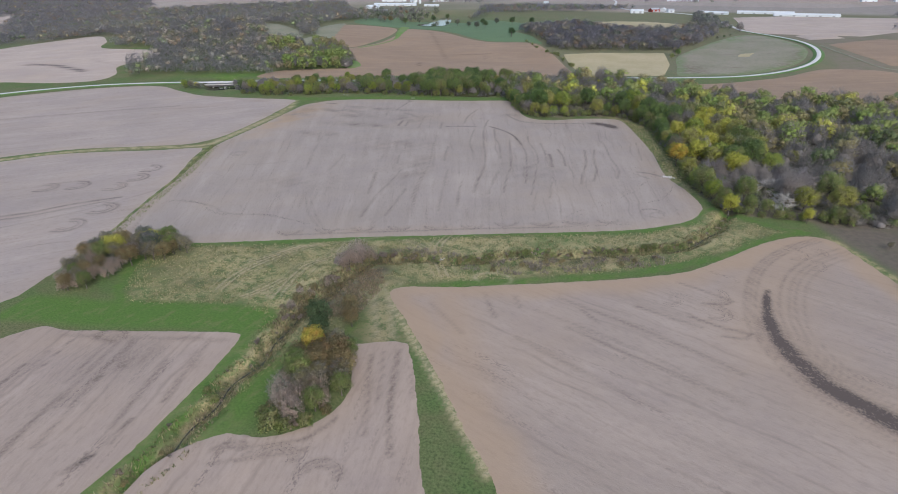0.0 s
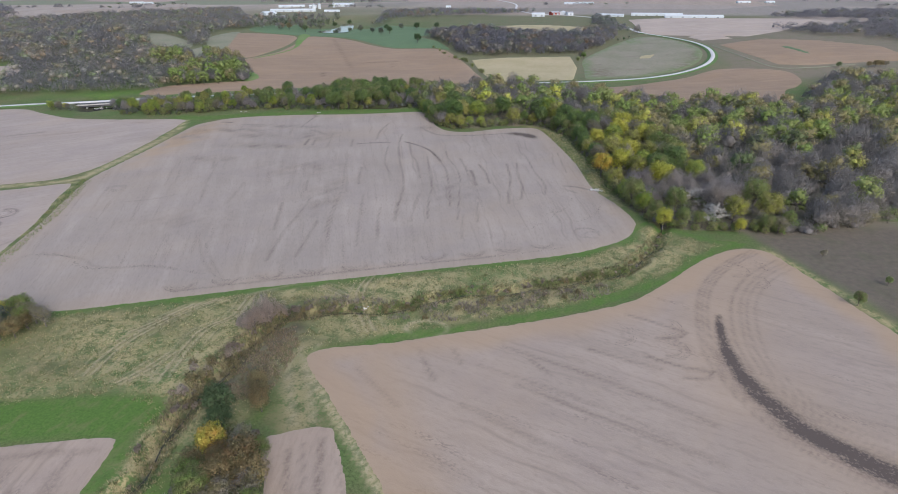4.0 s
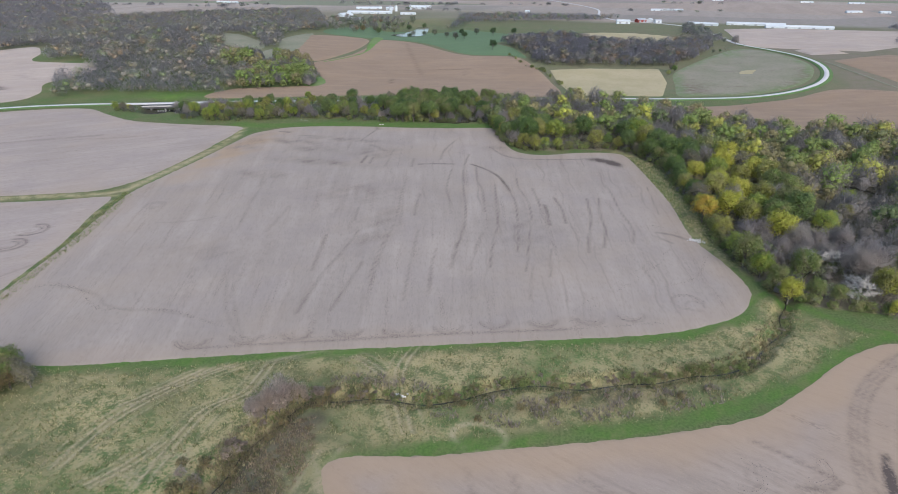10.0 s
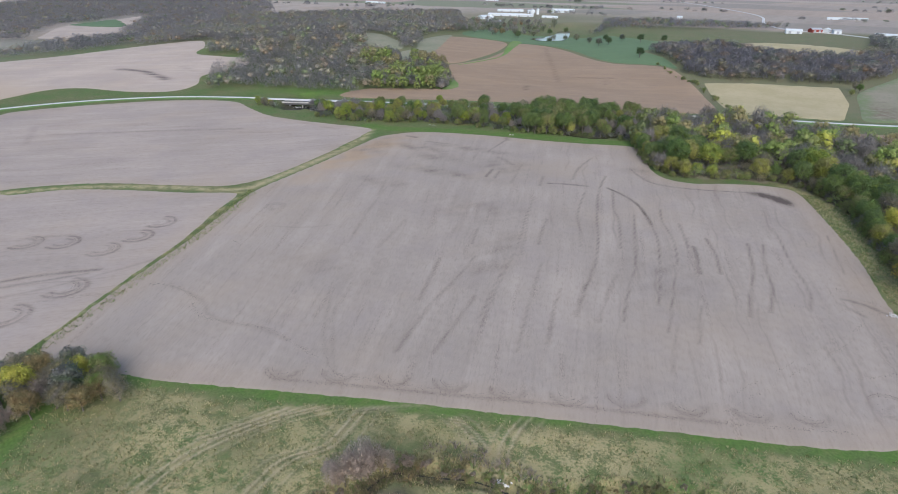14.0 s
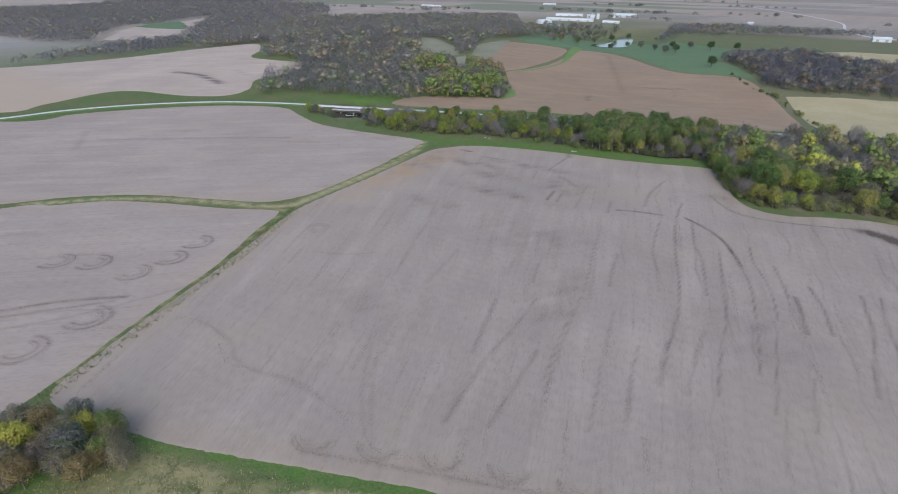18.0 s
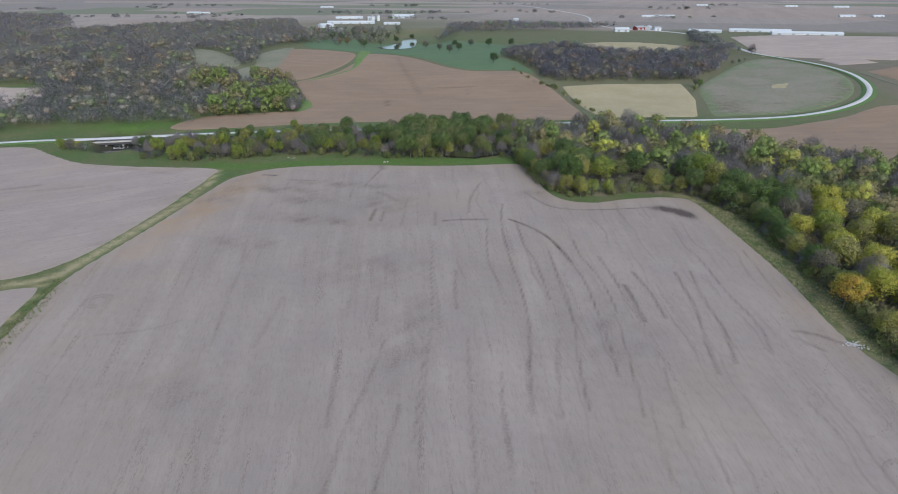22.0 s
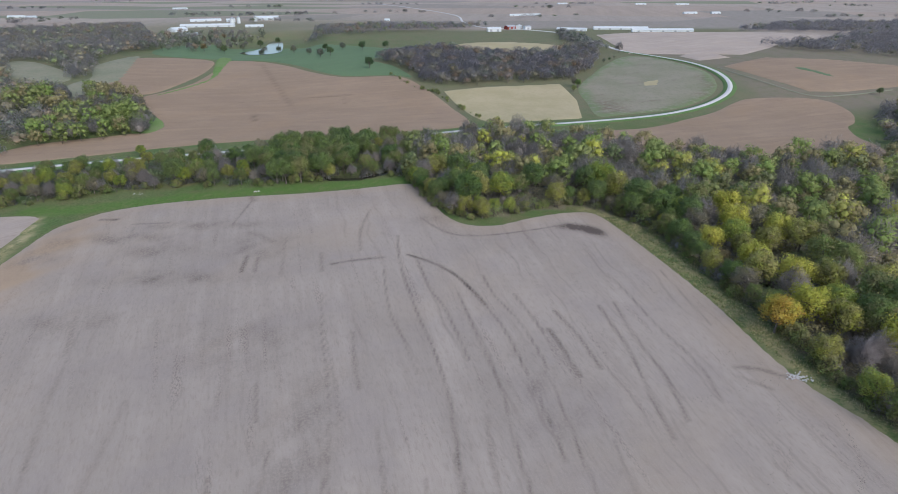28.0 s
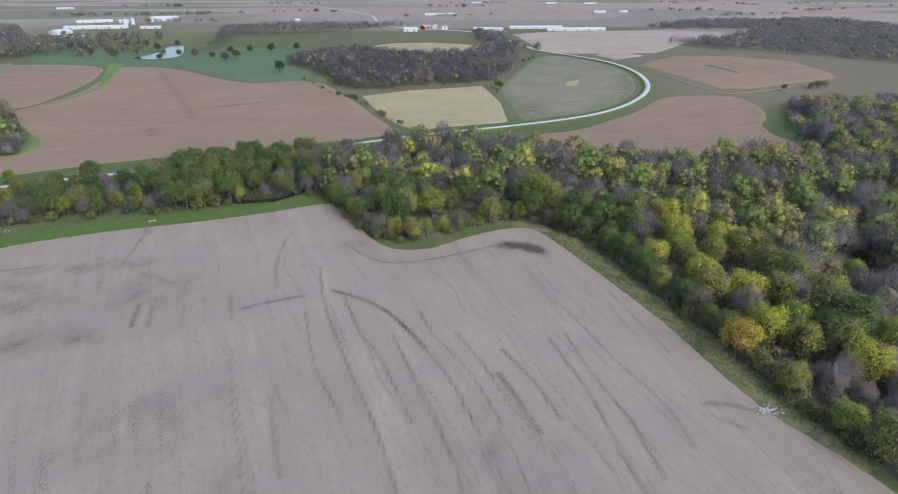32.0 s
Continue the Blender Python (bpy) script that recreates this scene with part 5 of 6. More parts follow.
def make_bare(name, label, seed, h, r, thick=0.2, twigs=900, width=0.035, bark=None, tint=(0.262, 0.236, 0.226)):
    rng = np.random.RandomState(seed)
    e = new(name)
    v, f, tv, tf = bare_wood(rng, h, r, thick, twigs, width)
    if h > 8 and not bark:
        hv, hf, _ = twig_cloud(rng, 0.86 * r, h, twigs, 0.30, width)
        tv, tf = np.concatenate([tv, hv]), np.concatenate([tf, hf + len(tv)])
    piece("trunk", mesh_of("trunk", v, f, bark or BARK), e, "leafless trunk and branches")
    n = tv - (0, 0, 0.45 * h)
    n = n / np.linalg.norm(n, axis=1)[:, None] + (0, 0, 0.6) + 0.2 * rng.normal(size=n.shape)
    n /= np.linalg.norm(n, axis=1)[:, None]
    tint = np.array((0.45, 0.43, 0.40) if bark else tint) * rng.uniform(0.85, 1.15, (len(tv), 1))
    piece("twig_crown", mesh_of("twig_crown", tv, tf, LEAF, dict(tint=tint), normals=n), e, "bare twigs")
    return tagged(e, label, "tree")


KINDS = {
    "green": [make_tree("tree", "broad deciduous tree with dull green autumn leaves", "green", 11, 15.0, 6.6, 4600, 0.42, 36, second="olive"), make_tree("tree", "tall deciduous tree with green and olive leaves", "green", 12, 17.0, 6.6, 4600, 0.42, 36, second="deep"), make_tree("tree", "round green deciduous tree in a dense stand", "deep", 13, 15.0, 6.8, 4600, 0.42, 36, second="green")],
    "lime": [make_tree("tree", "deciduous tree turning yellow-green in autumn", "lime", 21, 14.5, 6.6, 4600, 0.42, 36, second="green"), make_tree("tree", "yellow-green deciduous tree with a rounded crown", "lime", 22, 13.5, 6.2, 4400, 0.42, 34, second="olive")],
    "yellow": [make_tree("tree", "deciduous tree with bright yellow autumn leaves", "yellow", 31, 13.5, 6.6, 4600, 0.42, 36, second="lime")],
    "gold": [make_tree("tree", "golden yellow-green autumn tree at the wood's edge", "lime", 35, 14.0, 6.6, 4800, 0.42, 38, second="yellow"), make_tree("tree", "broad yellow-green autumn tree", "yellow", 36, 14.0, 6.8, 4800, 0.42, 38, second="lime")],
    "dark": [make_tree("tree", "dark green tree standing alone on pasture", "deep", 37, 14.0, 6.0, 3600, 0.42, 30), make_tree("tree", "dark rounded pasture tree", "deep", 38, 13.0, 6.2, 3600, 0.42, 30, second="grey")],
    "olive": [make_tree("tree", "olive-brown deciduous tree losing its leaves", "olive", 41, 14.0, 6.3, 4200, 0.38, 34, second="green"), make_tree("tree", "thinning olive tree with grey twigs", "grey", 42, 13.5, 6.3, 3800, 0.34, 32, second="olive")],
    "rust": [make_tree("tree", "small rust-brown autumn tree", "rust", 45, 12.5, 6.0, 3800, 0.38, 32, second="olive"), make_tree("tree", "brown and olive autumn tree in a clump", "olive", 46, 13.0, 6.2, 3800, 0.38, 32, second="rust")],
    "orange": [make_tree("tree", "deciduous tree with orange autumn leaves", "orange", 51, 13.0, 5.8, 4400, 0.40, 32, second="lime")],
    "bare": [make_bare("bare_tree", "leafless grey-brown deciduous tree", 61, 14.5, 6.4, 0.22, 4600, 0.034), make_bare("bare_tree", "leafless tree with a haze of grey twigs", 62, 13.5, 6.4, 0.20, 4600, 0.034)],
    "pale": [make_bare("bare_tree", "small pale grey leafless tree in a clump", 63, 9.0, 4.4, 0.12, 1500, 0.042, None, (0.39, 0.325, 0.285)), make_bare("bare_tree", "small leafless tree with pale brown twigs", 64, 8.6, 4.2, 0.12, 1500, 0.040, None, (0.36, 0.295, 0.245))],
    "brush": [make_bare("shrub", "leafless grey-brown willow brush beside the creek", 65, 5.0, 3.0, 0.05, 2600, 0.022, None, (0.300, 0.248, 0.210)), make_tree("shrub", "brown autumn brush in the creek meadow", "rust", 66, 3.2, 2.4, 620, 0.26, 14, "olive", 0.03)],
    "bush": [make_tree("shrub", "low green shrub at the field edge", "green", 71, 4.4, 3.0, 900, 0.34, 16, "olive", 0.05), make_tree("shrub", "low yellow-green shrub at the wood's edge", "olive", 72, 4.0, 2.9, 900, 0.34, 16, "green", 0.05)],
}


def plant(kind, x, y, scale=1.0, group="", rng=R, z=None, high=1.0):
    """Sets one more tree of that kind on the land."""
    src = KINDS[kind][rng.randint(len(KINDS[kind]))]
    t = copy_thing(src, Matrix.Translation((x, y, float(relief(np.array(x), np.array(y))) if z is None else z)) @ Matrix.Rotation(rng.uniform(0, 6.28), 4, "Z"))
    s = scale * rng.uniform(0.92, 1.08)
    t.scale = (s, s, s * high)
    if group:
        t["group"] = group
    return t


def scatter(poly, space, rng, trim=0.45):
    """Jittered places inside a polygon."""
    poly = np.array(poly, float)
    lo, hi = poly.min(0), poly.max(0)
    xs, ys = np.meshgrid(np.arange(lo[0], hi[0], space), np.arange(lo[1], hi[1], space * 0.87))
    xs = xs + (np.arange(xs.shape[0])[:, None] % 2) * space / 2
    x, y = xs.ravel() + rng.uniform(-trim, trim, xs.size) * space, ys.ravel() + rng.uniform(-trim, trim, xs.size) * space
    k = inside(poly, x, y)
    return x[k], y[k]


# crowns and twigs joined into one far or inner stand
def stand(name, label, x, y, mix, seed, size, r, h, leaves, low=0.18, core=True, south=0.0):
    """Many trees as one mass: crowns of leaf sprays, each with its own tint, and trunks."""
    rng = np.random.RandomState(seed)
    variants, bares = [], []
    for k in range(7):
        if leaves > 300:
            ls = make_lobes(rng, r, h, 13, low)
            v, f, nn = leaf_cloud(rng, ls, leaves, size, 0.2, 0.3, 0.7)
            cv, cf, cn = lobe_cores(ls, 0.52)
        else:
            mid, tall_by = 0.5 * h * (1 + low), 0.5 * h * (1 - low) / r
            ls = [(0, 0, 0, 0.82 * r)] + [(0.42 * r * math.cos(2.1 * q + k), 0.42 * r * math.sin(2.1 * q + k), rng.uniform(-0.1, 0.45) * r, 0.5 * r) for q in range(3)]
            v, f, nn = leaf_cloud(rng, ls, leaves, size, 0.25, 0.3, 0.75)
            cv, cf, cn = lobe_cores(ls[:1], 0.46)
            v, cv = v * (1, 1, tall_by) + (0, 0, mid), cv * (1, 1, tall_by) + (0, 0, mid)
        if core:
            v, f, nn = np.concatenate([v, cv]), np.concatenate([f, cf + len(v)]), np.concatenate([nn, cn])
        variants.append((v, f, nn))
        tv2, tf2, tn2 = twig_cloud(rng, r, h, int((2.8 if leaves > 300 else 2.3) * leaves), low + 0.05, (0.15 if leaves > 200 else 0.44) * size, 0.2 if leaves > 200 else 0.12)
        bv, bf, bn = lobe_cores([(0, 0, 0, 1.0)], 1.0)
        bv = bv * (0.5 * r, 0.5 * r, 0.24 * h) + (0, 0, (low + 0.18) * h)
        if leaves <= 200:
            bares.append((tv2, tf2, tn2))
            continue
        bares.append((np.concatenate([tv2, bv]), np.concatenate([tf2, bf + len(tv2)]), np.concatenate([tn2, bn])))
    names, weights = list(mix), np.array(list(mix.values()), float)
    vs, fs, cs, ns, o = [], [], [], [], 0
    tv, tf = [], []
    z = relief(x, y)
    patch = wave(x, y, 45.0, seed)
    drift = np.array([1.0 * wave(x, y, 34.0, seed + 5 * k) for k in range(len(names))])
    bare = wave(x, y, 60.0, seed + 3) + south * (1 - smooth(300, 380, y - 0.25 * (x - 60)))
    for i in range(len(x)):
        pick = rng.randint(7)
        name_i = names[int(np.argmax(np.log(weights) + drift[:, i] + rng.gumbel(size=len(names))))]
        if south and bare[i] > 0.55 and rng.rand() < 0.7:
            name_i = "grey"
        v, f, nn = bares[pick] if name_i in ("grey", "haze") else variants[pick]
        a, s = rng.uniform(0, 6.28), rng.uniform(0.66, 1.3) * (1 + 0.12 * patch[i])
        p = v * s
        p = np.c_[p[:, 0] * math.cos(a) - p[:, 1] * math.sin(a) + x[i], p[:, 0] * math.sin(a) + p[:, 1] * math.cos(a) + y[i], p[:, 2] + z[i]]
        ns.append(np.c_[nn[:, 0] * math.cos(a) - nn[:, 1] * math.sin(a), nn[:, 0] * math.sin(a) + nn[:, 1] * math.cos(a), nn[:, 2]])
        vs.append(p), fs.append(f + o)
        # far crowns are drawn towards the distance-haze tint, inner woods towards olive
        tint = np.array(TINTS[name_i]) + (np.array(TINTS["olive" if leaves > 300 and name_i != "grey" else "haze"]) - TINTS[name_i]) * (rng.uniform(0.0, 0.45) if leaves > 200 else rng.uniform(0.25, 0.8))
        mottle = 1 + 0.18 * wave(v[:, 0] + 0.6 * v[:, 2], v[:, 1] - 0.4 * v[:, 2], 1.9, i % 17)
        cs.append(tint[None] * rng.uniform(0.82, 1.12) * mottle[:, None])
        o += len(p)
        if leaves > 100:
            tube(tv, tf, (x[i], y[i], z[i] - 0.3), (x[i], y[i], z[i] + 0.6 * h * s), 0.22, 0.1, 4)
    e = new(name, mesh_of(name, np.concatenate(vs), np.concatenate(fs), LEAF, dict(tint=np.concatenate(cs)), normals=np.concatenate(ns)))
    tagged(e, label, "woods", kind="stuff")
    if tv:
        piece("trunks", mesh_of("trunks", np.array(tv), np.array(tf), BARK), e, "grey-brown trunks")
    return e


NEARWOODS = [(-74, 490), (-60, 450), (-46, 429), (-30, 429), (-10, 438), (14, 441), (25, 433), (38, 408), (43, 376), (46, 350), (49, 335), (49, 318), (51, 300), (54, 284), (60, 268), (72, 259), (88, 259), (110, 257), (116, 262), (108, 300), (100, 350), (90, 392), (64, 440), (20, 462), (-40, 482)]
SPECIAL = [("yellow", 63, 259, 0.62, 1.1), ("yellow", 94, 256, 0.42, 1.3), ("olive", 72, 263, 0.6, 1.1), ("olive", 79, 262, 0.55, 1.05), ("orange", 47, 328, 0.95, 1.0), ("gold", 58, 331, 1.1, 1.0), ("lime", 64, 324, 0.95, 1.0), ("yellow", 74, 311, 1.15, 0.85), ("yellow", 43, 410, 0.6, 1.0), ("gold", 66, 352, 1.0, 1.0), ("gold", 60, 368, 0.9, 1.0), ("orange", 71, 362, 0.7, 1.0)]
SPECIAL += [("gold", 52, 386, 0.8, 1.0), ("gold", 82, 390, 0.95, 1.0), ("gold", 90, 372, 0.9, 1.0), ("rust", 52, 374, 0.55, 1.0), ("olive", 96, 364, 0.75, 1.0), ("lime", 118, 362, 0.7, 1.0), ("lime", 108, 340, 0.75, 1.0), ("lime", 94, 322, 0.8, 1.0), ("bush", 50, 303, 1.0, 0.8), ("yellow", 59, 300, 0.32, 1.1), ("lime", 62, 379, 0.85, 1.0), ("lime", 73, 381, 0.95, 1.0), ("green", 45, 408, 0.8, 1.0),
           ("lime", -38, 435, 0.5, 1.1), ("lime", -31, 434, 0.5, 1.0), ("lime", -46, 437, 0.5, 1.1), ("lime", -23, 435, 0.5, 1.0), ("olive", -15, 440, 0.5, 1.0), ("green", -55, 454, 0.8, 1.0), ("green", 8, 446, 0.6, 1.0), ("green", 88, 404, 0.9, 1.0), ("green", 48, 424, 0.8, 1.0)]


def by_stream(x, y):
    """Where the stream opens a gap in the woods."""
    return nearest(np.array([(136, 376), (128, 369), (112, 359), (98, 350), (94, 345)], float), np.array(x, float), np.array(y, float))[0]



def near_woods():
    rng = np.random.RandomState(17)
    taken = [(x, y) for _, x, y, _, _ in SPECIAL] + [(86, 264), (80, 286)]
    for kind, x, y, s, hi in SPECIAL:
        plant(kind, x, y, s, "trees at the wood's edge", rng, high=hi)
    x, y = scatter(NEARWOODS, 11.6, rng)
    k = nearest(np.array(NEARWOODS[:19], float), x, y)[0] > 6.0
    x, y = x[k], y[k]
    for px, py in zip(x, y):
        if min(math.hypot(px - a, py - b) for a, b in taken) < 6.0:
            continue
        if by_stream([px], [py])[0] < 3.4:
            continue
        if math.hypot(px - 54, py - 322) < 9.5:
            continue
        bare = 0.5 + 0.5 * float(wave(np.array(px), np.array(py), 38.0, 9))
        p = rng.rand()
        if p < 0.05 + 0.17 * bare + (0.42 if py < 312 else 0):
            kind = "bare"
        elif p < 0.20 + 0.20 * bare + (0.46 if py < 312 else 0):
            kind = "olive"
        else:
            sunny = px < 84 and 312 < py < 405
            kind = rng.choice(["green", "lime", "olive", "gold"], p=[0.22, 0.46, 0.14, 0.18] if sunny else [0.46, 0.41, 0.10, 0.03])
        plant(kind, px, py, rng.uniform(0.78, 1.18), "trees of the woods", rng)
    for px, py, s in ((57, 296, 0.5), (63, 293, 0.6), (70, 296, 0.7), (79, 297, 0.75), (85, 303, 0.8), (66, 287, 0.6), (74, 288, 0.7), (91, 294, 0.8), (59, 311, 0.45), (66, 303, 0.6), (55, 318, 0.4), (53, 311, 0.4)):
        plant("bare", px, py, s, "trees at the wood's edge", rng)
    # the front row of the wood, then low growth before it
    for px, py in spline(NEARWOODS[:19], 6.6):
        if min(math.hypot(px - a, py - b) for a, b in taken) < 5.5 or math.hypot(px - 52, py - 324) < 11:
            continue
        south = py < 275
        kind = rng.choice(["lime", "green", "olive", "bare", "yellow"], p=[0.2, 0.1, 0.3, 0.36, 0.04] if py < 320 else [0.42, 0.34, 0.14, 0.06, 0.04])
        s = rng.uniform(0.42, 0.62) if south else rng.uniform(0.6, 0.92)
        plant(kind, px + rng.uniform(0, 2.5), py + rng.uniform(0.5, 3.0), s, "trees at the wood's edge", rng)
    edge = spline(NEARWOODS[:18], 5.0)
    for px, py in edge:
        if rng.rand() < 0.9:
            plant("bush", px + rng.uniform(-1.5, 2.0), py + rng.uniform(-0.5, 2.5), rng.uniform(0.7, 1.35), "shrubs at the wood's edge", rng)
    x, y = scatter(WOODLAND, 10.4, rng)
    k = ~inside(np.array(NEARWOODS, float), x, y)
    k &= by_stream(x, y) > 4.0
    stand("woods_inner", "dense autumn woods of grey, olive and yellow-green trees", x[k], y[k], dict(grey=0.36, olive=0.22, green=0.28, lime=0.075, deep=0.065), 23, 0.62, 6.4, 13.5, 600, south=1.2)
    x, y = scatter(NEARWOODS, 6.5, rng)
    front = spline([(112, 259), (140, 266), (180, 287), (240, 332), (300, 378)], 2.6)
    x, y = np.r_[x, front[:, 0] + rng.uniform(-4, 2, len(front))], np.r_[y, front[:, 1] + rng.uniform(-3, 3, len(front))]
    k = by_stream(x, y) > 3.0
    x, y = x[k], y[k]
    stand("undergrowth", "tangled undergrowth of olive and grey shrubs below the trees", x, y, dict(grey=0.45, olive=0.35, green=0.2), 24, 0.42, 3.6, 5.2, 240, 0.02, False)


near_woods()


def by_bridge(x, y):
    """How far a place is from the open grass beside the bridge."""
    return float(nearest(np.array([(-362, 486), (-322, 446)], float), np.array([x], float), np.array([y], float))[0][0])


def river_trees():
    rng = np.random.RandomState(29)
    belt = [(-372, 457), (-335, 455), (-300, 451), (-262, 453), (-232, 470), (-200, 478), (-150, 481), (-112, 490), (-84, 495), (-66, 500), (-52, 560), (-70, 572), (-120, 555), (-180, 536), (-250, 512), (-300, 494), (-345, 478)]
    x, y = scatter(belt, 9.3, rng, 0.4)
    for px, py in zip(x, y):
        if -111 < px < -101 and py < 494:
            continue
        west = px < -222
        kind = rng.choice(["lime", "bare", "olive", "green", "orange"], p=[0.20, 0.32, 0.30, 0.14, 0.04] if west else [0.20, 0.22, 0.23, 0.35, 0.0])
        if by_bridge(px, py) < 14:
            continue
        s = rng.uniform(0.42, 0.6) if px < -312 else rng.uniform(0.5, 0.74) if west else rng.uniform(0.5, 0.86)
        if py < 500 and -150 < px < -118:
            kind, s = "green", rng.uniform(0.8, 1.0)
        if py > 500 and -100 > px > -165:
            kind, s = "green", rng.uniform(0.8, 1.0)
        plant(kind, px, py, s, "trees along the river", rng)
    for px, py in spline(belt[:10], 6.0):
        if not -116 < px < -96 and rng.rand() < 0.7 and by_bridge(px, py) > 12:
            plant("bush", px + rng.uniform(-1, 1), py + rng.uniform(-1, 2.5), rng.uniform(0.5, 1.6), "shrubs along the river", rng)
    x, y = scatter(belt, 6.5, rng)
    k = np.array([by_bridge(p, q) > 13 for p, q in zip(x, y)])
    stand("riverside_brush", "olive and grey brush below the riverside trees", x[k], y[k], dict(grey=0.4, olive=0.35, green=0.25), 25, 0.42, 3.2, 4.4, 170, 0.02, False)
    for kind, px, py, s in (("lime", -374, 460, 0.5), ("olive", -366, 458, 0.5), ("gold", -362, 461, 0.42), ("olive", -369, 463, 0.45)):
        plant(kind, px, py, s, "trees along the river", rng)


river_trees()


def copses():
    rng = np.random.RandomState(31)
    # the clump at the corner of the main field
    x, y = scatter([(-166, 128), (-163, 141), (-161, 151), (-155, 158), (-148, 165), (-150, 171), (-156, 172), (-166, 171), (-176, 164), (-184, 155), (-183, 146), (-177, 130)], 3.9, rng)
    for px, py in zip(x, y):
        if math.hypot(px + 161, py - 161) < 4:
            continue
        kind = rng.choice(["olive", "rust", "pale", "gold"], p=[0.50, 0.26, 0.16, 0.08] if py > 150 else [0.22, 0.22, 0.56, 0.0])
        plant(kind, px, py, (1.4 if kind == "pale" else 1.0) * (rng.uniform(0.46, 0.66) if py > 150 else rng.uniform(0.36, 0.5)), "copse at the field corner", rng)
    for kind, px, py, s in (("dark", -161, 161, 0.74), ("dark", -183, 157, 0.5), ("dark", -170, 168, 0.58)):
        plant(kind, px, py, s, "copse at the field corner", rng)
    # the small trees beside the narrow strip
    for kind, px, py, s in (("dark", -75, 131, 0.58), ("dark", -73, 127, 0.45), ("orange", -71, 119, 0.56), ("rust", -62, 114, 0.66), ("rust", -58, 111, 0.58), ("olive", -64, 119, 0.5), ("rust", -68, 138, 0.42), ("rust", -66, 134, 0.46), ("rust", -70, 142, 0.4),
                            ("pale", -67, 95, 0.84), ("pale", -70, 98, 0.74), ("pale", -61, 101, 0.81), ("pale", -64, 93, 0.68), ("olive", -68, 105, 0.58), ("olive", -72, 110, 0.5), ("rust", -65, 109, 0.58), ("olive", -60, 97, 0.42), ("olive", -56, 104, 0.42),
                            ("olive", -58, 107, 0.5)):
        plant(kind, px, py, 1.18 * s, "small trees beside the soil strip", rng)
    for kind, px, py, s in (("rust", -73, 113, 0.42), ("olive", -63, 105, 0.5), ("bush", -68, 89, 0.95), ("bush", -64, 89, 0.7), ("bush", -60, 92, 0.7), ("bush", -72, 92, 0.6), ("brush", -62, 90, 0.8), ("brush", -57, 97, 0.7), ("bush", -70, 124, 0.8), ("pale", -65, 98, 0.81), ("pale", -59, 99, 0.68), ("olive", -66, 101, 0.5), ("rust", -61, 109, 0.5), ("rust", -68, 115, 0.5), ("pale", -72, 103, 0.61), ("brush", -70, 95, 0.9), ("brush", -74, 107, 0.8), ("bush", -76, 122, 0.6), ("brush", -63, 124, 0.9), ("olive", -60, 118, 0.42)):
        plant(kind, px, py, 1.18 * s, "small trees beside the soil strip", rng)
    # willows and brush along the creek
    for x, y, s in ((-81, 172, 0.62), (-77, 176, 0.55), (-73, 179, 0.5), (-84, 168, 0.45), (-80, 179, 0.5), (-69, 182, 0.35), (-61, 185, 0.3), (-64, 180, 0.3)):
        plant("brush", x, y, 2.0 * s, "leafless brush along the creek", rng)
    for x, y, s in ((-87, 170, 0.5), (-84, 174, 0.6), (-81, 176, 0.58), (-77, 178, 0.5), (-82, 172, 0.45), (-72, 180, 0.4), (-86, 146, 0.5), (-89, 138, 0.45), (-84, 155, 0.42), (-91, 148, 0.4)):
        plant("pale", x, y, s, "leafless brush along the creek", rng)
    for (x, y), s in zip([(-84, 168), (-82, 169), (-80, 172), (-79, 174), (-76, 176)], (0.75, 0.95, 1.05, 0.9, 0.7)):
        plant("pale", x, y, s, "leafless brush along the creek", rng, high=1.2)
    for x, y, s in ((-90, 144, 0.9), (-84, 138, 1.0), (-88, 152, 0.8), (-87, 131, 0.9), (-93, 151, 0.7), (-89, 118, 0.8), (-86, 145, 1.1), (-83, 133, 0.8), (-85, 158, 0.9), (-92, 138, 0.6)):
        plant("brush", x, y, s, "brush along the creek", rng)
    for x, y in CREEK:
        if y < 150 and rng.rand() < 0.75:
            plant("brush" if rng.rand() < 0.6 else "bush", x + rng.uniform(-5, 4), y + rng.uniform(-2, 2), rng.uniform(0.3, 0.6), "brush along the creek", rng)
        if y > 150 and x < -60:
            plant("brush", x + rng.uniform(-3, 3), y + rng.uniform(-3, 2), rng.uniform(0.5, 1.1), "brush along the creek", rng)
        for _ in range(3 if -66 < x < 46 else 1 if 46 <= x < 60 else 0):
            plant("brush" if rng.rand() < 0.6 else "bush", x + rng.uniform(-1.6, 1.6), y + rng.uniform(-2.4, 1.4), rng.uniform(0.28, 0.62), "brush along the creek", rng)
    for x, y in ((-14, 190), (-8, 192), (2, 196), (8, 198), (14, 197), (20, 200), (28, 203), (-22, 186), (-30, 181), (-35, 183)):
        plant("brush", x + rng.uniform(-2, 2), y + rng.uniform(-1.5, 1.5), 0.6, "brush along the creek", rng)


copses()


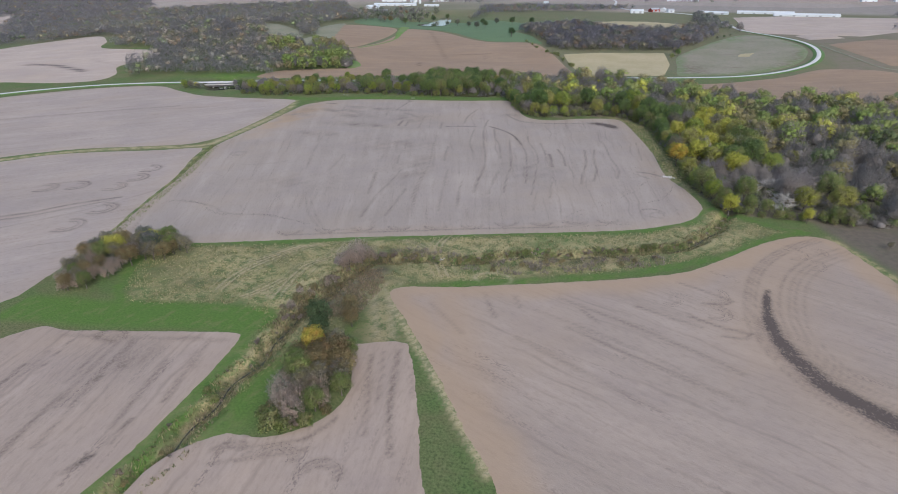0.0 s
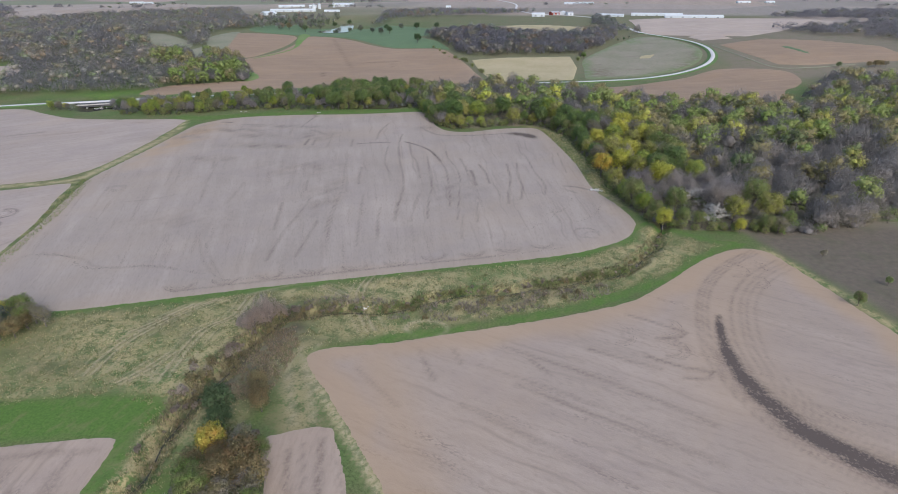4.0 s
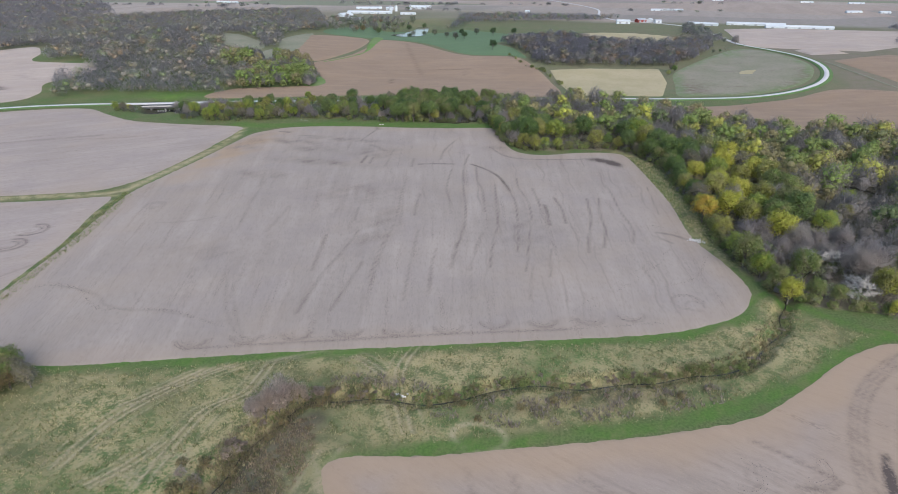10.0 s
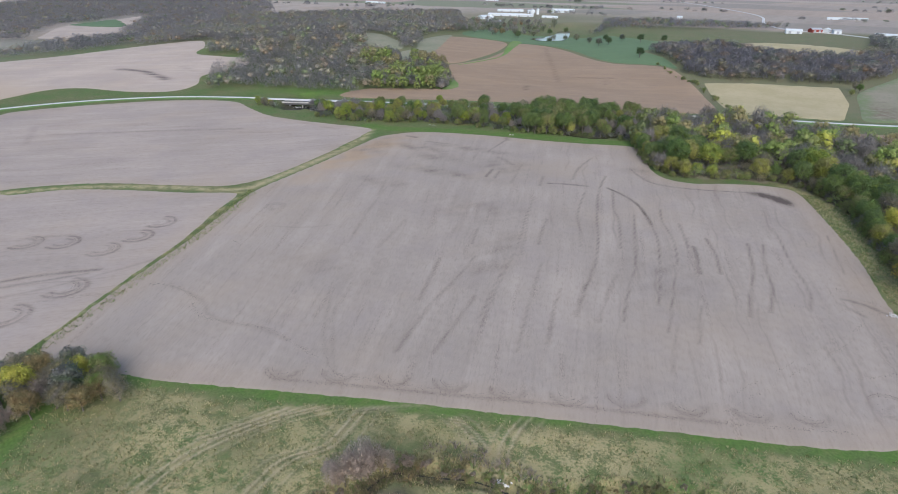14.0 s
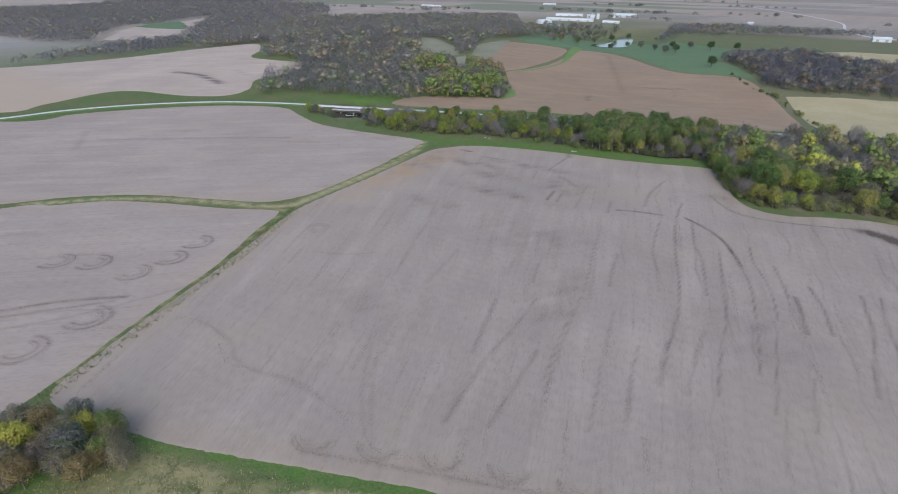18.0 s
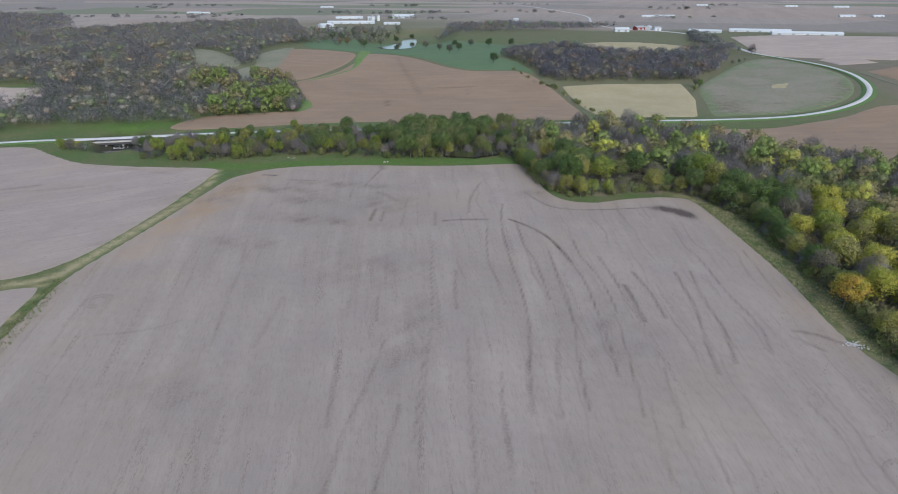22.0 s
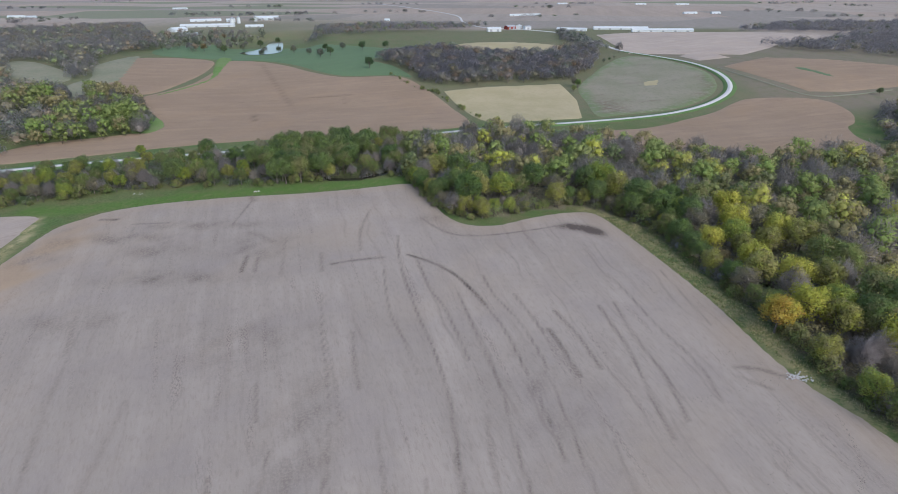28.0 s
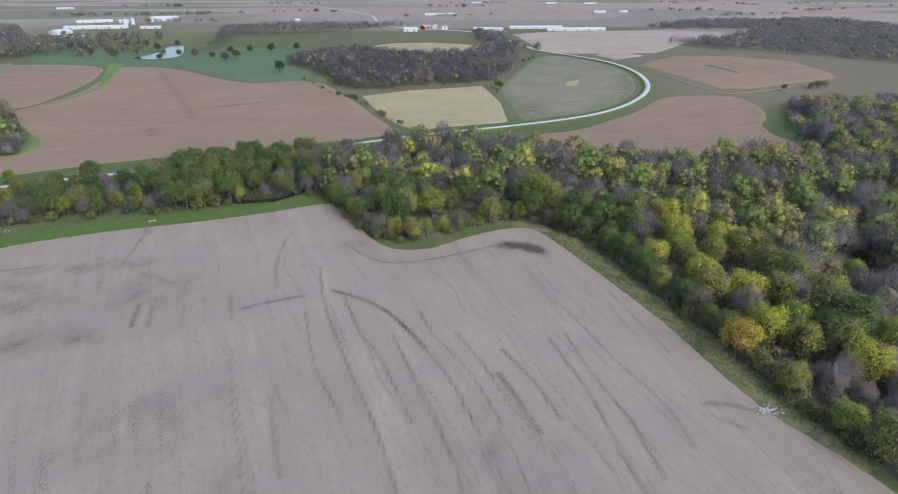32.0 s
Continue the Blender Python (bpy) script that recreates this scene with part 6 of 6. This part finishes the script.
# ---------------------------------------------------------------- far woods
def far_wood(name, label, poly, gap, mix, size, r, h, n, rng):
    """One far wood: trees scattered over its outline."""
    x, y = scatter(poly, gap, rng)
    if name == "woods_northwest":
        free = np.ones(x.shape, bool)
        for hole in OPENINGS:
            for near in (1.0, 0.965, 0.93):
                free &= ~inside(np.array(hole, float) * near + np.array((-63, 180)) * (1 - near), x, y)
        x, y = x[free], y[free]
    stand(name, label, x, y, mix, rng.randint(999), size, r, h, n)


def far_woods():
    rng = np.random.RandomState(37)
    # the haze share takes the tint with aerial haze in it
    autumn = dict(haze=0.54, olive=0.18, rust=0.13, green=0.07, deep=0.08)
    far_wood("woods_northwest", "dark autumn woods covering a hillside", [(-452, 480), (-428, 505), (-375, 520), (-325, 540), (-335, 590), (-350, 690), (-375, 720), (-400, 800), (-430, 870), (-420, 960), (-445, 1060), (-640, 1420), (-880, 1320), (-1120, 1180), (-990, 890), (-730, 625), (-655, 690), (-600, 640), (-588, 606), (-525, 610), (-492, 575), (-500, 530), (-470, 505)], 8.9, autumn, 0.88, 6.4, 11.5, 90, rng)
    far_wood("woods_slope", "rounded green and olive trees below a grass slope", [(-394, 644), (-408, 685), (-397, 704), (-367, 682), (-350, 655), (-354, 641), (-374, 630)], 9.4, dict(green=0.56, lime=0.015, olive=0.28, grey=0.145), 0.62, 6.4, 13.0, 420, rng)
    far_wood("woods_road_corner", "green and yellow-green trees on a slope by the road", [(-341, 644), (-356, 694), (-344, 705), (-322, 707), (-301, 668), (-272, 612), (-264, 592), (-290, 572), (-312, 562), (-329, 550), (-340, 600)], 9.4, dict(green=0.56, lime=0.015, olive=0.28, grey=0.145), 0.62, 6.4, 13.0, 420, rng)
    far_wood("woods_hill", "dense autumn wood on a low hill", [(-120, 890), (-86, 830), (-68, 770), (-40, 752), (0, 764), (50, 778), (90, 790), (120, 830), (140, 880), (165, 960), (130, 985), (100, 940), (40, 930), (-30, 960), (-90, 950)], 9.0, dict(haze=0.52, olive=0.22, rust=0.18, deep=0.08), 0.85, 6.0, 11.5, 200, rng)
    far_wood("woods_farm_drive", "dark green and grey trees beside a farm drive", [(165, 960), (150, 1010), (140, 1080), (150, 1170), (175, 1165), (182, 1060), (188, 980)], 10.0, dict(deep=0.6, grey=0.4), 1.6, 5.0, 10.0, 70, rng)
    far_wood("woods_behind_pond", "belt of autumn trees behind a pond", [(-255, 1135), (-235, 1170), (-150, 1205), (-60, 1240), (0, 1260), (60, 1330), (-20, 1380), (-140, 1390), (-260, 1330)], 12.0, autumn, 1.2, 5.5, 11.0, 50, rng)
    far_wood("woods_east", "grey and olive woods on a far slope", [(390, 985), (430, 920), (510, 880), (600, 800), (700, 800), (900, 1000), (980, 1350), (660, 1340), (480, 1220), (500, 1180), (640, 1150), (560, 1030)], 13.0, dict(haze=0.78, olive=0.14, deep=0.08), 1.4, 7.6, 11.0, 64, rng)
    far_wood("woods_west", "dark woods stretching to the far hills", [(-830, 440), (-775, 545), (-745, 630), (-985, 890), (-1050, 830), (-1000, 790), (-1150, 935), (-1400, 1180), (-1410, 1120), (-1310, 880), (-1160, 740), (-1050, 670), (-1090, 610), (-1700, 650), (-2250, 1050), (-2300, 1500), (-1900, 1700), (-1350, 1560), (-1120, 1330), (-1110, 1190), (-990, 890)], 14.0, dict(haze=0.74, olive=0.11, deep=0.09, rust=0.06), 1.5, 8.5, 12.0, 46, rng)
    far_wood("woods_east_field", "grey and yellow-green trees at the field's far corner", [(252, 540), (266, 573), (299, 622), (330, 650), (400, 650), (480, 640), (520, 560), (430, 500), (330, 480), (262, 515)], 9.0, dict(grey=0.5, olive=0.25, lime=0.13, rust=0.12), 0.75, 5.2, 8.6, 200, rng)
    cx, cy = rng.uniform(-2100, 2000, 30), 1520 + 2300 * rng.uniform(0, 1, 30) ** 1.4
    x, y = np.repeat(cx, 9) + rng.normal(0, 60, 270), np.repeat(cy, 9) + rng.normal(0, 8, 270)
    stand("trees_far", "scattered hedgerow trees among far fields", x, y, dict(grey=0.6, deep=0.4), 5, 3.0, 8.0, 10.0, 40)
    x, y = scatter([(-500, 960), (-365, 960), (-345, 1130), (-330, 1230), (-480, 1240), (-560, 1100)], 21.0, rng, 0.5)
    stand("trees_by_pond", "scattered dark trees on the pasture beside a pond", x, y, dict(deep=0.5, grey=0.3, rust=0.2), 8, 1.3, 4.6, 11.0, 120)


far_woods()


def lone_trees():
    rng = np.random.RandomState(41)
    for x, y, s, kind in ((-126, 838, 0.95, "green"), (-196, 934, 0.9, "green"), (-186, 950, 0.8, "green"), (-178, 1010, 0.8, "olive"), (-150, 1000, 0.9, "green"), (-118, 1005, 0.85, "olive"), (-200, 1000, 0.8, "green"), (-215, 960, 0.7, "green"), (-240, 985, 0.8, "green"), (-340, 1010, 0.9, "olive"), (-360, 990, 0.9, "rust"), (-352, 1030, 0.9, "green"), (-385, 1040, 0.8, "olive"), (-410, 1060, 0.8, "green"), (-330, 1060, 0.8, "green"), (-315, 1100, 0.9, "olive"), (-360, 1120, 0.9, "green"), (-390, 1110, 0.8, "olive"), (-300, 1150, 0.9, "green"), (-430, 1010, 0.8, "bare")):
        plant("dark" if kind in ("green", "olive") else kind, x, y, s, "trees scattered over the pasture", rng)
    for x, y, s, kind in ((88, 752, 0.55, "green"), (80, 735, 0.5, "olive"), (348, 688, 0.5, "dark"), (381, 693, 0.5, "rust"), (388, 694, 0.6, "rust"), (394, 695, 0.6, "rust"), (400, 696, 0.5, "olive"), (190, 950, 1.0, "bare"), (85, 756, 0.7, "olive"), (150, 880, 0.35, "green"), (160, 890, 0.3, "green"), (170, 905, 0.3, "green"), (-245, 540, 0.5, "lime"), (118, 236, 0.25, "olive"), (130, 215, 0.2, "green"), (112, 200, 0.35, "green")):
        plant("dark" if kind in ("green", "olive") and y > 800 else kind, x, y, s, "trees scattered over the pasture", rng)
    for x, y in spline([(-100, 806), (-70, 749), (-54, 735), (-40, 700), (-33, 684), (-21, 647)], 5.0):
        if rng.rand() < 0.35:
            continue
        plant("bush", x + rng.uniform(-2.5, 2.5), y + rng.uniform(-2, 2), rng.uniform(0.3, 0.95), "shrubs along the hay field", rng)


lone_trees()

# the pale dead trees that stand out before the woods
for px, py, s, seed in ((86, 264, 1.0, 81), (80, 286, 1.0, 82)):
    t = make_bare("dead_tree", "pale leafless tree at the edge of the woods", seed, 15.0, 5.0, 0.42, 1500, 0.035, PALEBARK)
    t.matrix_world = pose(px, py, 0, 0, 0, 40 * seed) @ Matrix.Diagonal((1.35, 1.35, 1.05, 1))
t = make_bare("dead_tree", "slender pale leafless tree beside the creek", 83, 7.0, 2.0, 0.12, 260, 0.03, PALEBARK)
t.matrix_world = pose(-83, 171, 0)
for k in list(KINDS):
    for ob in KINDS[k]:
        for o in (*ob.children_recursive, ob):
            bpy.data.objects.remove(o)


# ---------------------------------------------------------------- meadow grass, stones
def tufts(name, label, poly, count, seed, colours, height, width, keep):
    """Clumps of upright blades."""
    rng = np.random.RandomState(seed)
    poly = np.array(poly, float)
    lo, hi = poly.min(0), poly.max(0)
    x, y = rng.uniform(lo[0], hi[0], count * 3), rng.uniform(lo[1], hi[1], count * 3)
    k = inside(poly, x, y) & keep(x, y, rng)
    x, y = x[k][:count], y[k][:count]
    n, b = len(x), 4
    bx, by = np.repeat(x, b) + rng.normal(0, 0.25, n * b), np.repeat(y, b) + rng.normal(0, 0.25, n * b)
    d = nearest(CREEK, bx, by)[0]
    bz = relief(bx, by) - 1.9 * (1 - smooth(0.6, 4.2, d)) - 0.05
    a, h = rng.uniform(0, 6.28, n * b), height * rng.uniform(0.5, 1.3, n * b)
    w = width * rng.uniform(0.6, 1.3, n * b)
    lx, ly = rng.normal(0, 0.35, n * b) * h, rng.normal(0, 0.35, n * b) * h
    v = np.stack([np.c_[bx - w * np.cos(a), by - w * np.sin(a), bz], np.c_[bx + w * np.cos(a), by + w * np.sin(a), bz], np.c_[bx + lx, by + ly, bz + h]], 1).reshape(-1, 3)
    col = np.array(colours)[rng.randint(len(colours), size=n)] * rng.uniform(0.8, 1.2, (n, 1))
    e = new(name, mesh_of(name, v, np.arange(3 * n * b).reshape(-1, 3), LEAF, dict(tint=np.repeat(col, 3 * b, 0))))
    tagged(e, label, "grass", kind="stuff")


STRAW = [(0.300, 0.262, 0.150), (0.235, 0.205, 0.115), (0.150, 0.148, 0.070), (0.080, 0.100, 0.036)]
tufts("dry_grass", "clumps of tall dry straw-coloured grass", MEADOW, 26000, 3, STRAW, 0.5, 0.10, lambda x, y, rng: (nearest(MEADOW, x, y, True)[0] > 4) & (wave(x, y, 6, 1) > -0.55) & (nearest(np.array([(-70, 172), (-75, 164), (-80, 150), (-82, 138)], float), x, y)[0] > 4.5))
tufts("creek_grass", "tall dry grass along the creek banks", [(-98, 60), (-82, 60), (-78, 150), (-70, 172), (-30, 186), (40, 212), (64, 250), (56, 250), (36, 224), (-34, 196), (-84, 186), (-92, 150)], 12000, 4, STRAW + [(0.16, 0.13, 0.085)], 0.9, 0.13, lambda x, y, rng: np.abs(nearest(CREEK, x, y)[0] - 2.6) < 2.3)
tufts("edge_grass", "rough grass between the field and the woods", [(20, 432), (30, 384), (36, 351), (40, 318), (44, 302), (54, 284), (56, 300), (52, 330), (48, 360), (45, 385), (38, 412)], 2600, 6, STRAW + [(0.09, 0.13, 0.04)], 0.6, 0.11, lambda x, y, rng: x > -999)
tufts("ditch_grass", "tall grass in the ditch between fields", [(-192, 168), (-187, 168), (-199, 210), (-212, 255), (-228, 300), (-236, 303), (-219, 255), (-204, 210)], 2200, 8, [(0.08, 0.11, 0.04), (0.10, 0.13, 0.045), (0.13, 0.13, 0.06)], 0.7, 0.12, lambda x, y, rng: x > -999)


tufts("creek_brush", "tangled olive and brown brush on the creek bank", [(-97, 126), (-84, 128), (-80, 150), (-76, 168), (-68, 182), (-58, 188), (-66, 193), (-84, 184), (-95, 160)], 1900, 12, [(0.150, 0.125, 0.080), (0.125, 0.120, 0.062), (0.185, 0.150, 0.105), (0.135, 0.112, 0.085)], 1.05, 0.11, lambda x, y, rng: (nearest(CREEK, x + 2.0, y)[0] < 4.2) & (wave(x, y, 5, 6) > -0.4))
tufts("bank_brush", "low brown brush on bare ground beside the creek", [(-80, 168), (-70, 172), (-65, 160), (-67, 140), (-78, 136), (-80, 150)], 1500, 14, [(0.150, 0.118, 0.088), (0.115, 0.088, 0.066), (0.19, 0.150, 0.115), (0.120, 0.112, 0.060)], 0.75, 0.12, lambda x, y, rng: wave(x, y, 3.5, 6) > -0.5)
tufts("dead_brush", "low grey-brown dead brush beside the creek", [(-40, 178), (-20, 179), (10, 190), (34, 202), (30, 208), (4, 200), (-30, 190), (-66, 192), (-74, 186)], 1300, 9, [(0.17, 0.145, 0.125), (0.20, 0.17, 0.145), (0.14, 0.12, 0.095)], 1.2, 0.13, lambda x, y, rng: (wave(x, y, 5, 2) > 0.0) & (nearest(CREEK, x, y)[0] > 2.5))


def stone(seed, r):
    rng = np.random.RandomState(seed)
    bm = bmesh.new()
    bmesh.ops.create_icosphere(bm, subdivisions=1, radius=r)
    for v in bm.verts:
        v.co *= rng.uniform(0.7, 1.15)
        v.co.z *= 0.7
    me = bpy.data.meshes.new("stone")
    bm.to_mesh(me), bm.free()
    me.materials.append(STONE)
    return me


STONES = [stone(k, 0.5) for k in range(5)]


def rock_pile(cx, cy, n, sx, sy, seed):
    rng = np.random.RandomState(seed)
    e = tagged(new("rock_pile"), "pile of pale field stones at the edge of the soil", "rock pile")
    e.location = (cx, cy, 0)
    for k in range(n):
        o = piece("stone", STONES[k % 5], e)
        s = rng.uniform(0.35, 0.85)
        o.matrix_basis = Matrix.LocRotScale((rng.normal() * sx, rng.normal() * sy, 0.12 + 0.25 * rng.rand()), Euler(rng.uniform(0, 6, 3)), (s, s, s))


rock_pile(40.8, 305.5, 60, 1.5, 0.9, 1)
rock_pile(-216, 470, 34, 2.2, 0.9, 2)
rock_pile(-154, 471, 12, 1.2, 0.5, 3)
rock_pile(-343, 474, 26, 2.6, 1.3, 5)
rock_pile(-51.5, 184, 14, 1.0, 0.5, 4)


# ---------------------------------------------------------------- farm buildings
def barn(x, y, long, wide, high, turn, label, roof=WHITE, wall=WHITE, doors=2, pitch=0.2, group="farm buildings", name="barn"):
    """A long gabled farm building: walls, two roof sheets, ridge and doors."""
    e = new(name)
    z = float(relief(np.array(x), np.array(y)))
    e.matrix_world = Matrix.Translation((x, y, z - 0.3)) @ Matrix.Rotation(radians(turn), 4, "Z")
    rise = pitch * wide
    for s in (-1, 1):
        part("side_wall", box(bmesh.new(), long, 0.25, high + 0.6, pose(0, s * (wide / 2 - 0.13), (high + 0.6) / 2 - 0.3)), wall, e)
        bm = bmesh.new()
        pts = [(-wide / 2 + 0.3, -0.6), (wide / 2 - 0.3, -0.6), (wide / 2 - 0.3, high), (0, high + rise), (-wide / 2 + 0.3, high)]
        a = [bm.verts.new((s * (long / 2 - 0.2), p, q)) for p, q in pts]
        b = [bm.verts.new((s * (long / 2), p, q)) for p, q in pts]
        bm.faces.new(a), bm.faces.new(b[::-1])
        for k in range(5):
            bm.faces.new((a[k], b[k], b[(k + 1) % 5], a[(k + 1) % 5]))
        part("gable_wall", bm, wall, e)
        slope = math.atan2(rise, wide / 2)
        part("roof", box(bmesh.new(), long + 0.8, math.hypot(rise, wide / 2) + 0.5, 0.15, pose(0, s * (wide / 4 + 0.15), high + rise / 2 + 0.02) @ Matrix.Rotation(-s * slope, 4, "X")), roof, e, "sloping metal roof sheet")
    part("ridge", box(bmesh.new(), long + 0.8, 0.7, 0.25, pose(0, 0, high + rise + 0.08)), roof, e)
    for k in range(doors):
        px = (k + 0.5) / doors * long - long / 2
        part("door", box(bmesh.new(), min(4.0, 0.5 * long / doors), 0.12, 0.75 * high, pose(px, -wide / 2 - 0.04, 0.42 * high)), DARKOPEN, e, "dark doorway")
    return tagged(e, label, "house" if name == "farmhouse" else "barn", group)


def silo(x, y, r, h):
    e = new("silo")
    e.location = (x, y, float(relief(np.array(x), np.array(y))) - 0.3)
    bm = bmesh.new()
    bmesh.ops.create_cone(bm, cap_ends=True, segments=20, radius1=r, radius2=r, depth=h, matrix=pose(0, 0, h / 2))
    part("tower", bm, WHITE, e)
    bm = bmesh.new()
    bmesh.ops.create_cone(bm, cap_ends=True, segments=20, radius1=r * 1.05, radius2=0.3, depth=r * 0.8, matrix=pose(0, 0, h + 0.4 * r))
    part("cap", bm, GREYROOF, e)
    tagged(e, "pale round grain silo with a cone cap", "silo", "farm buildings")


LONGBARN, PALE = "long low white metal barn", "white metal farm shed with a pale roof"
barn(-495, 1398, 102, 14, 3.4, 8, LONGBARN, doors=5)
barn(-514, 1296, 30, 18, 4, 62, "large white machine shed with a wide roof", doors=2)
barn(-566, 1590, 66, 13, 3.2, 25, LONGBARN, doors=3)
barn(-500, 1560, 18, 12, 5, 25, PALE)
barn(-455, 1700, 56, 13, 3.5, 10, LONGBARN, doors=3)
barn(-400, 1385, 34, 10, 3, 5, PALE)
barn(-470, 1230, 30, 8, 2.5, 5, PALE)
barn(-440, 1620, 40, 14, 5, 12, PALE)
silo(-478, 1500, 4.5, 10), silo(-466, 1506, 3.5, 12), silo(-450, 1580, 4, 10)
barn(196, 1240, 52, 12, 3, -22, LONGBARN, doors=3)
barn(290, 1262, 96, 12, 3, -8, LONGBARN, doors=5)
barn(345, 1206, 104, 12, 3, -4, LONGBARN, doors=5)
barn(57, 1236, 24, 12, 5, 5, "white metal shed beside the country road")
barn(92, 1285, 18, 12, 5, 30, "weathered red barn with a grey roof", GREYROOF, REDPAINT)
barn(122, 1275, 12, 9, 5, 20, "white farmhouse with a grey roof", GREYROOF, name="farmhouse", doors=1)
barn(110, 1300, 14, 10, 5, 70, PALE)
for px, py, long, turn in ((-1130, 1810, 50, 10), (-1080, 1790, 30, 10), (210, 1750, 60, 0), (170, 1740, 40, 0), (650, 1800, 45, 5), (720, 1800, 30, 5), (760, 2500, 50, 0), (900, 2450, 60, 0), (480, 2600, 50, 8), (-900, 2300, 60, 0), (-150, 1560, 14, 0)):
    barn(px, py, long * 0.8, 12, 3, turn, "distant white farm building among fields", doors=2, group="distant farm buildings")
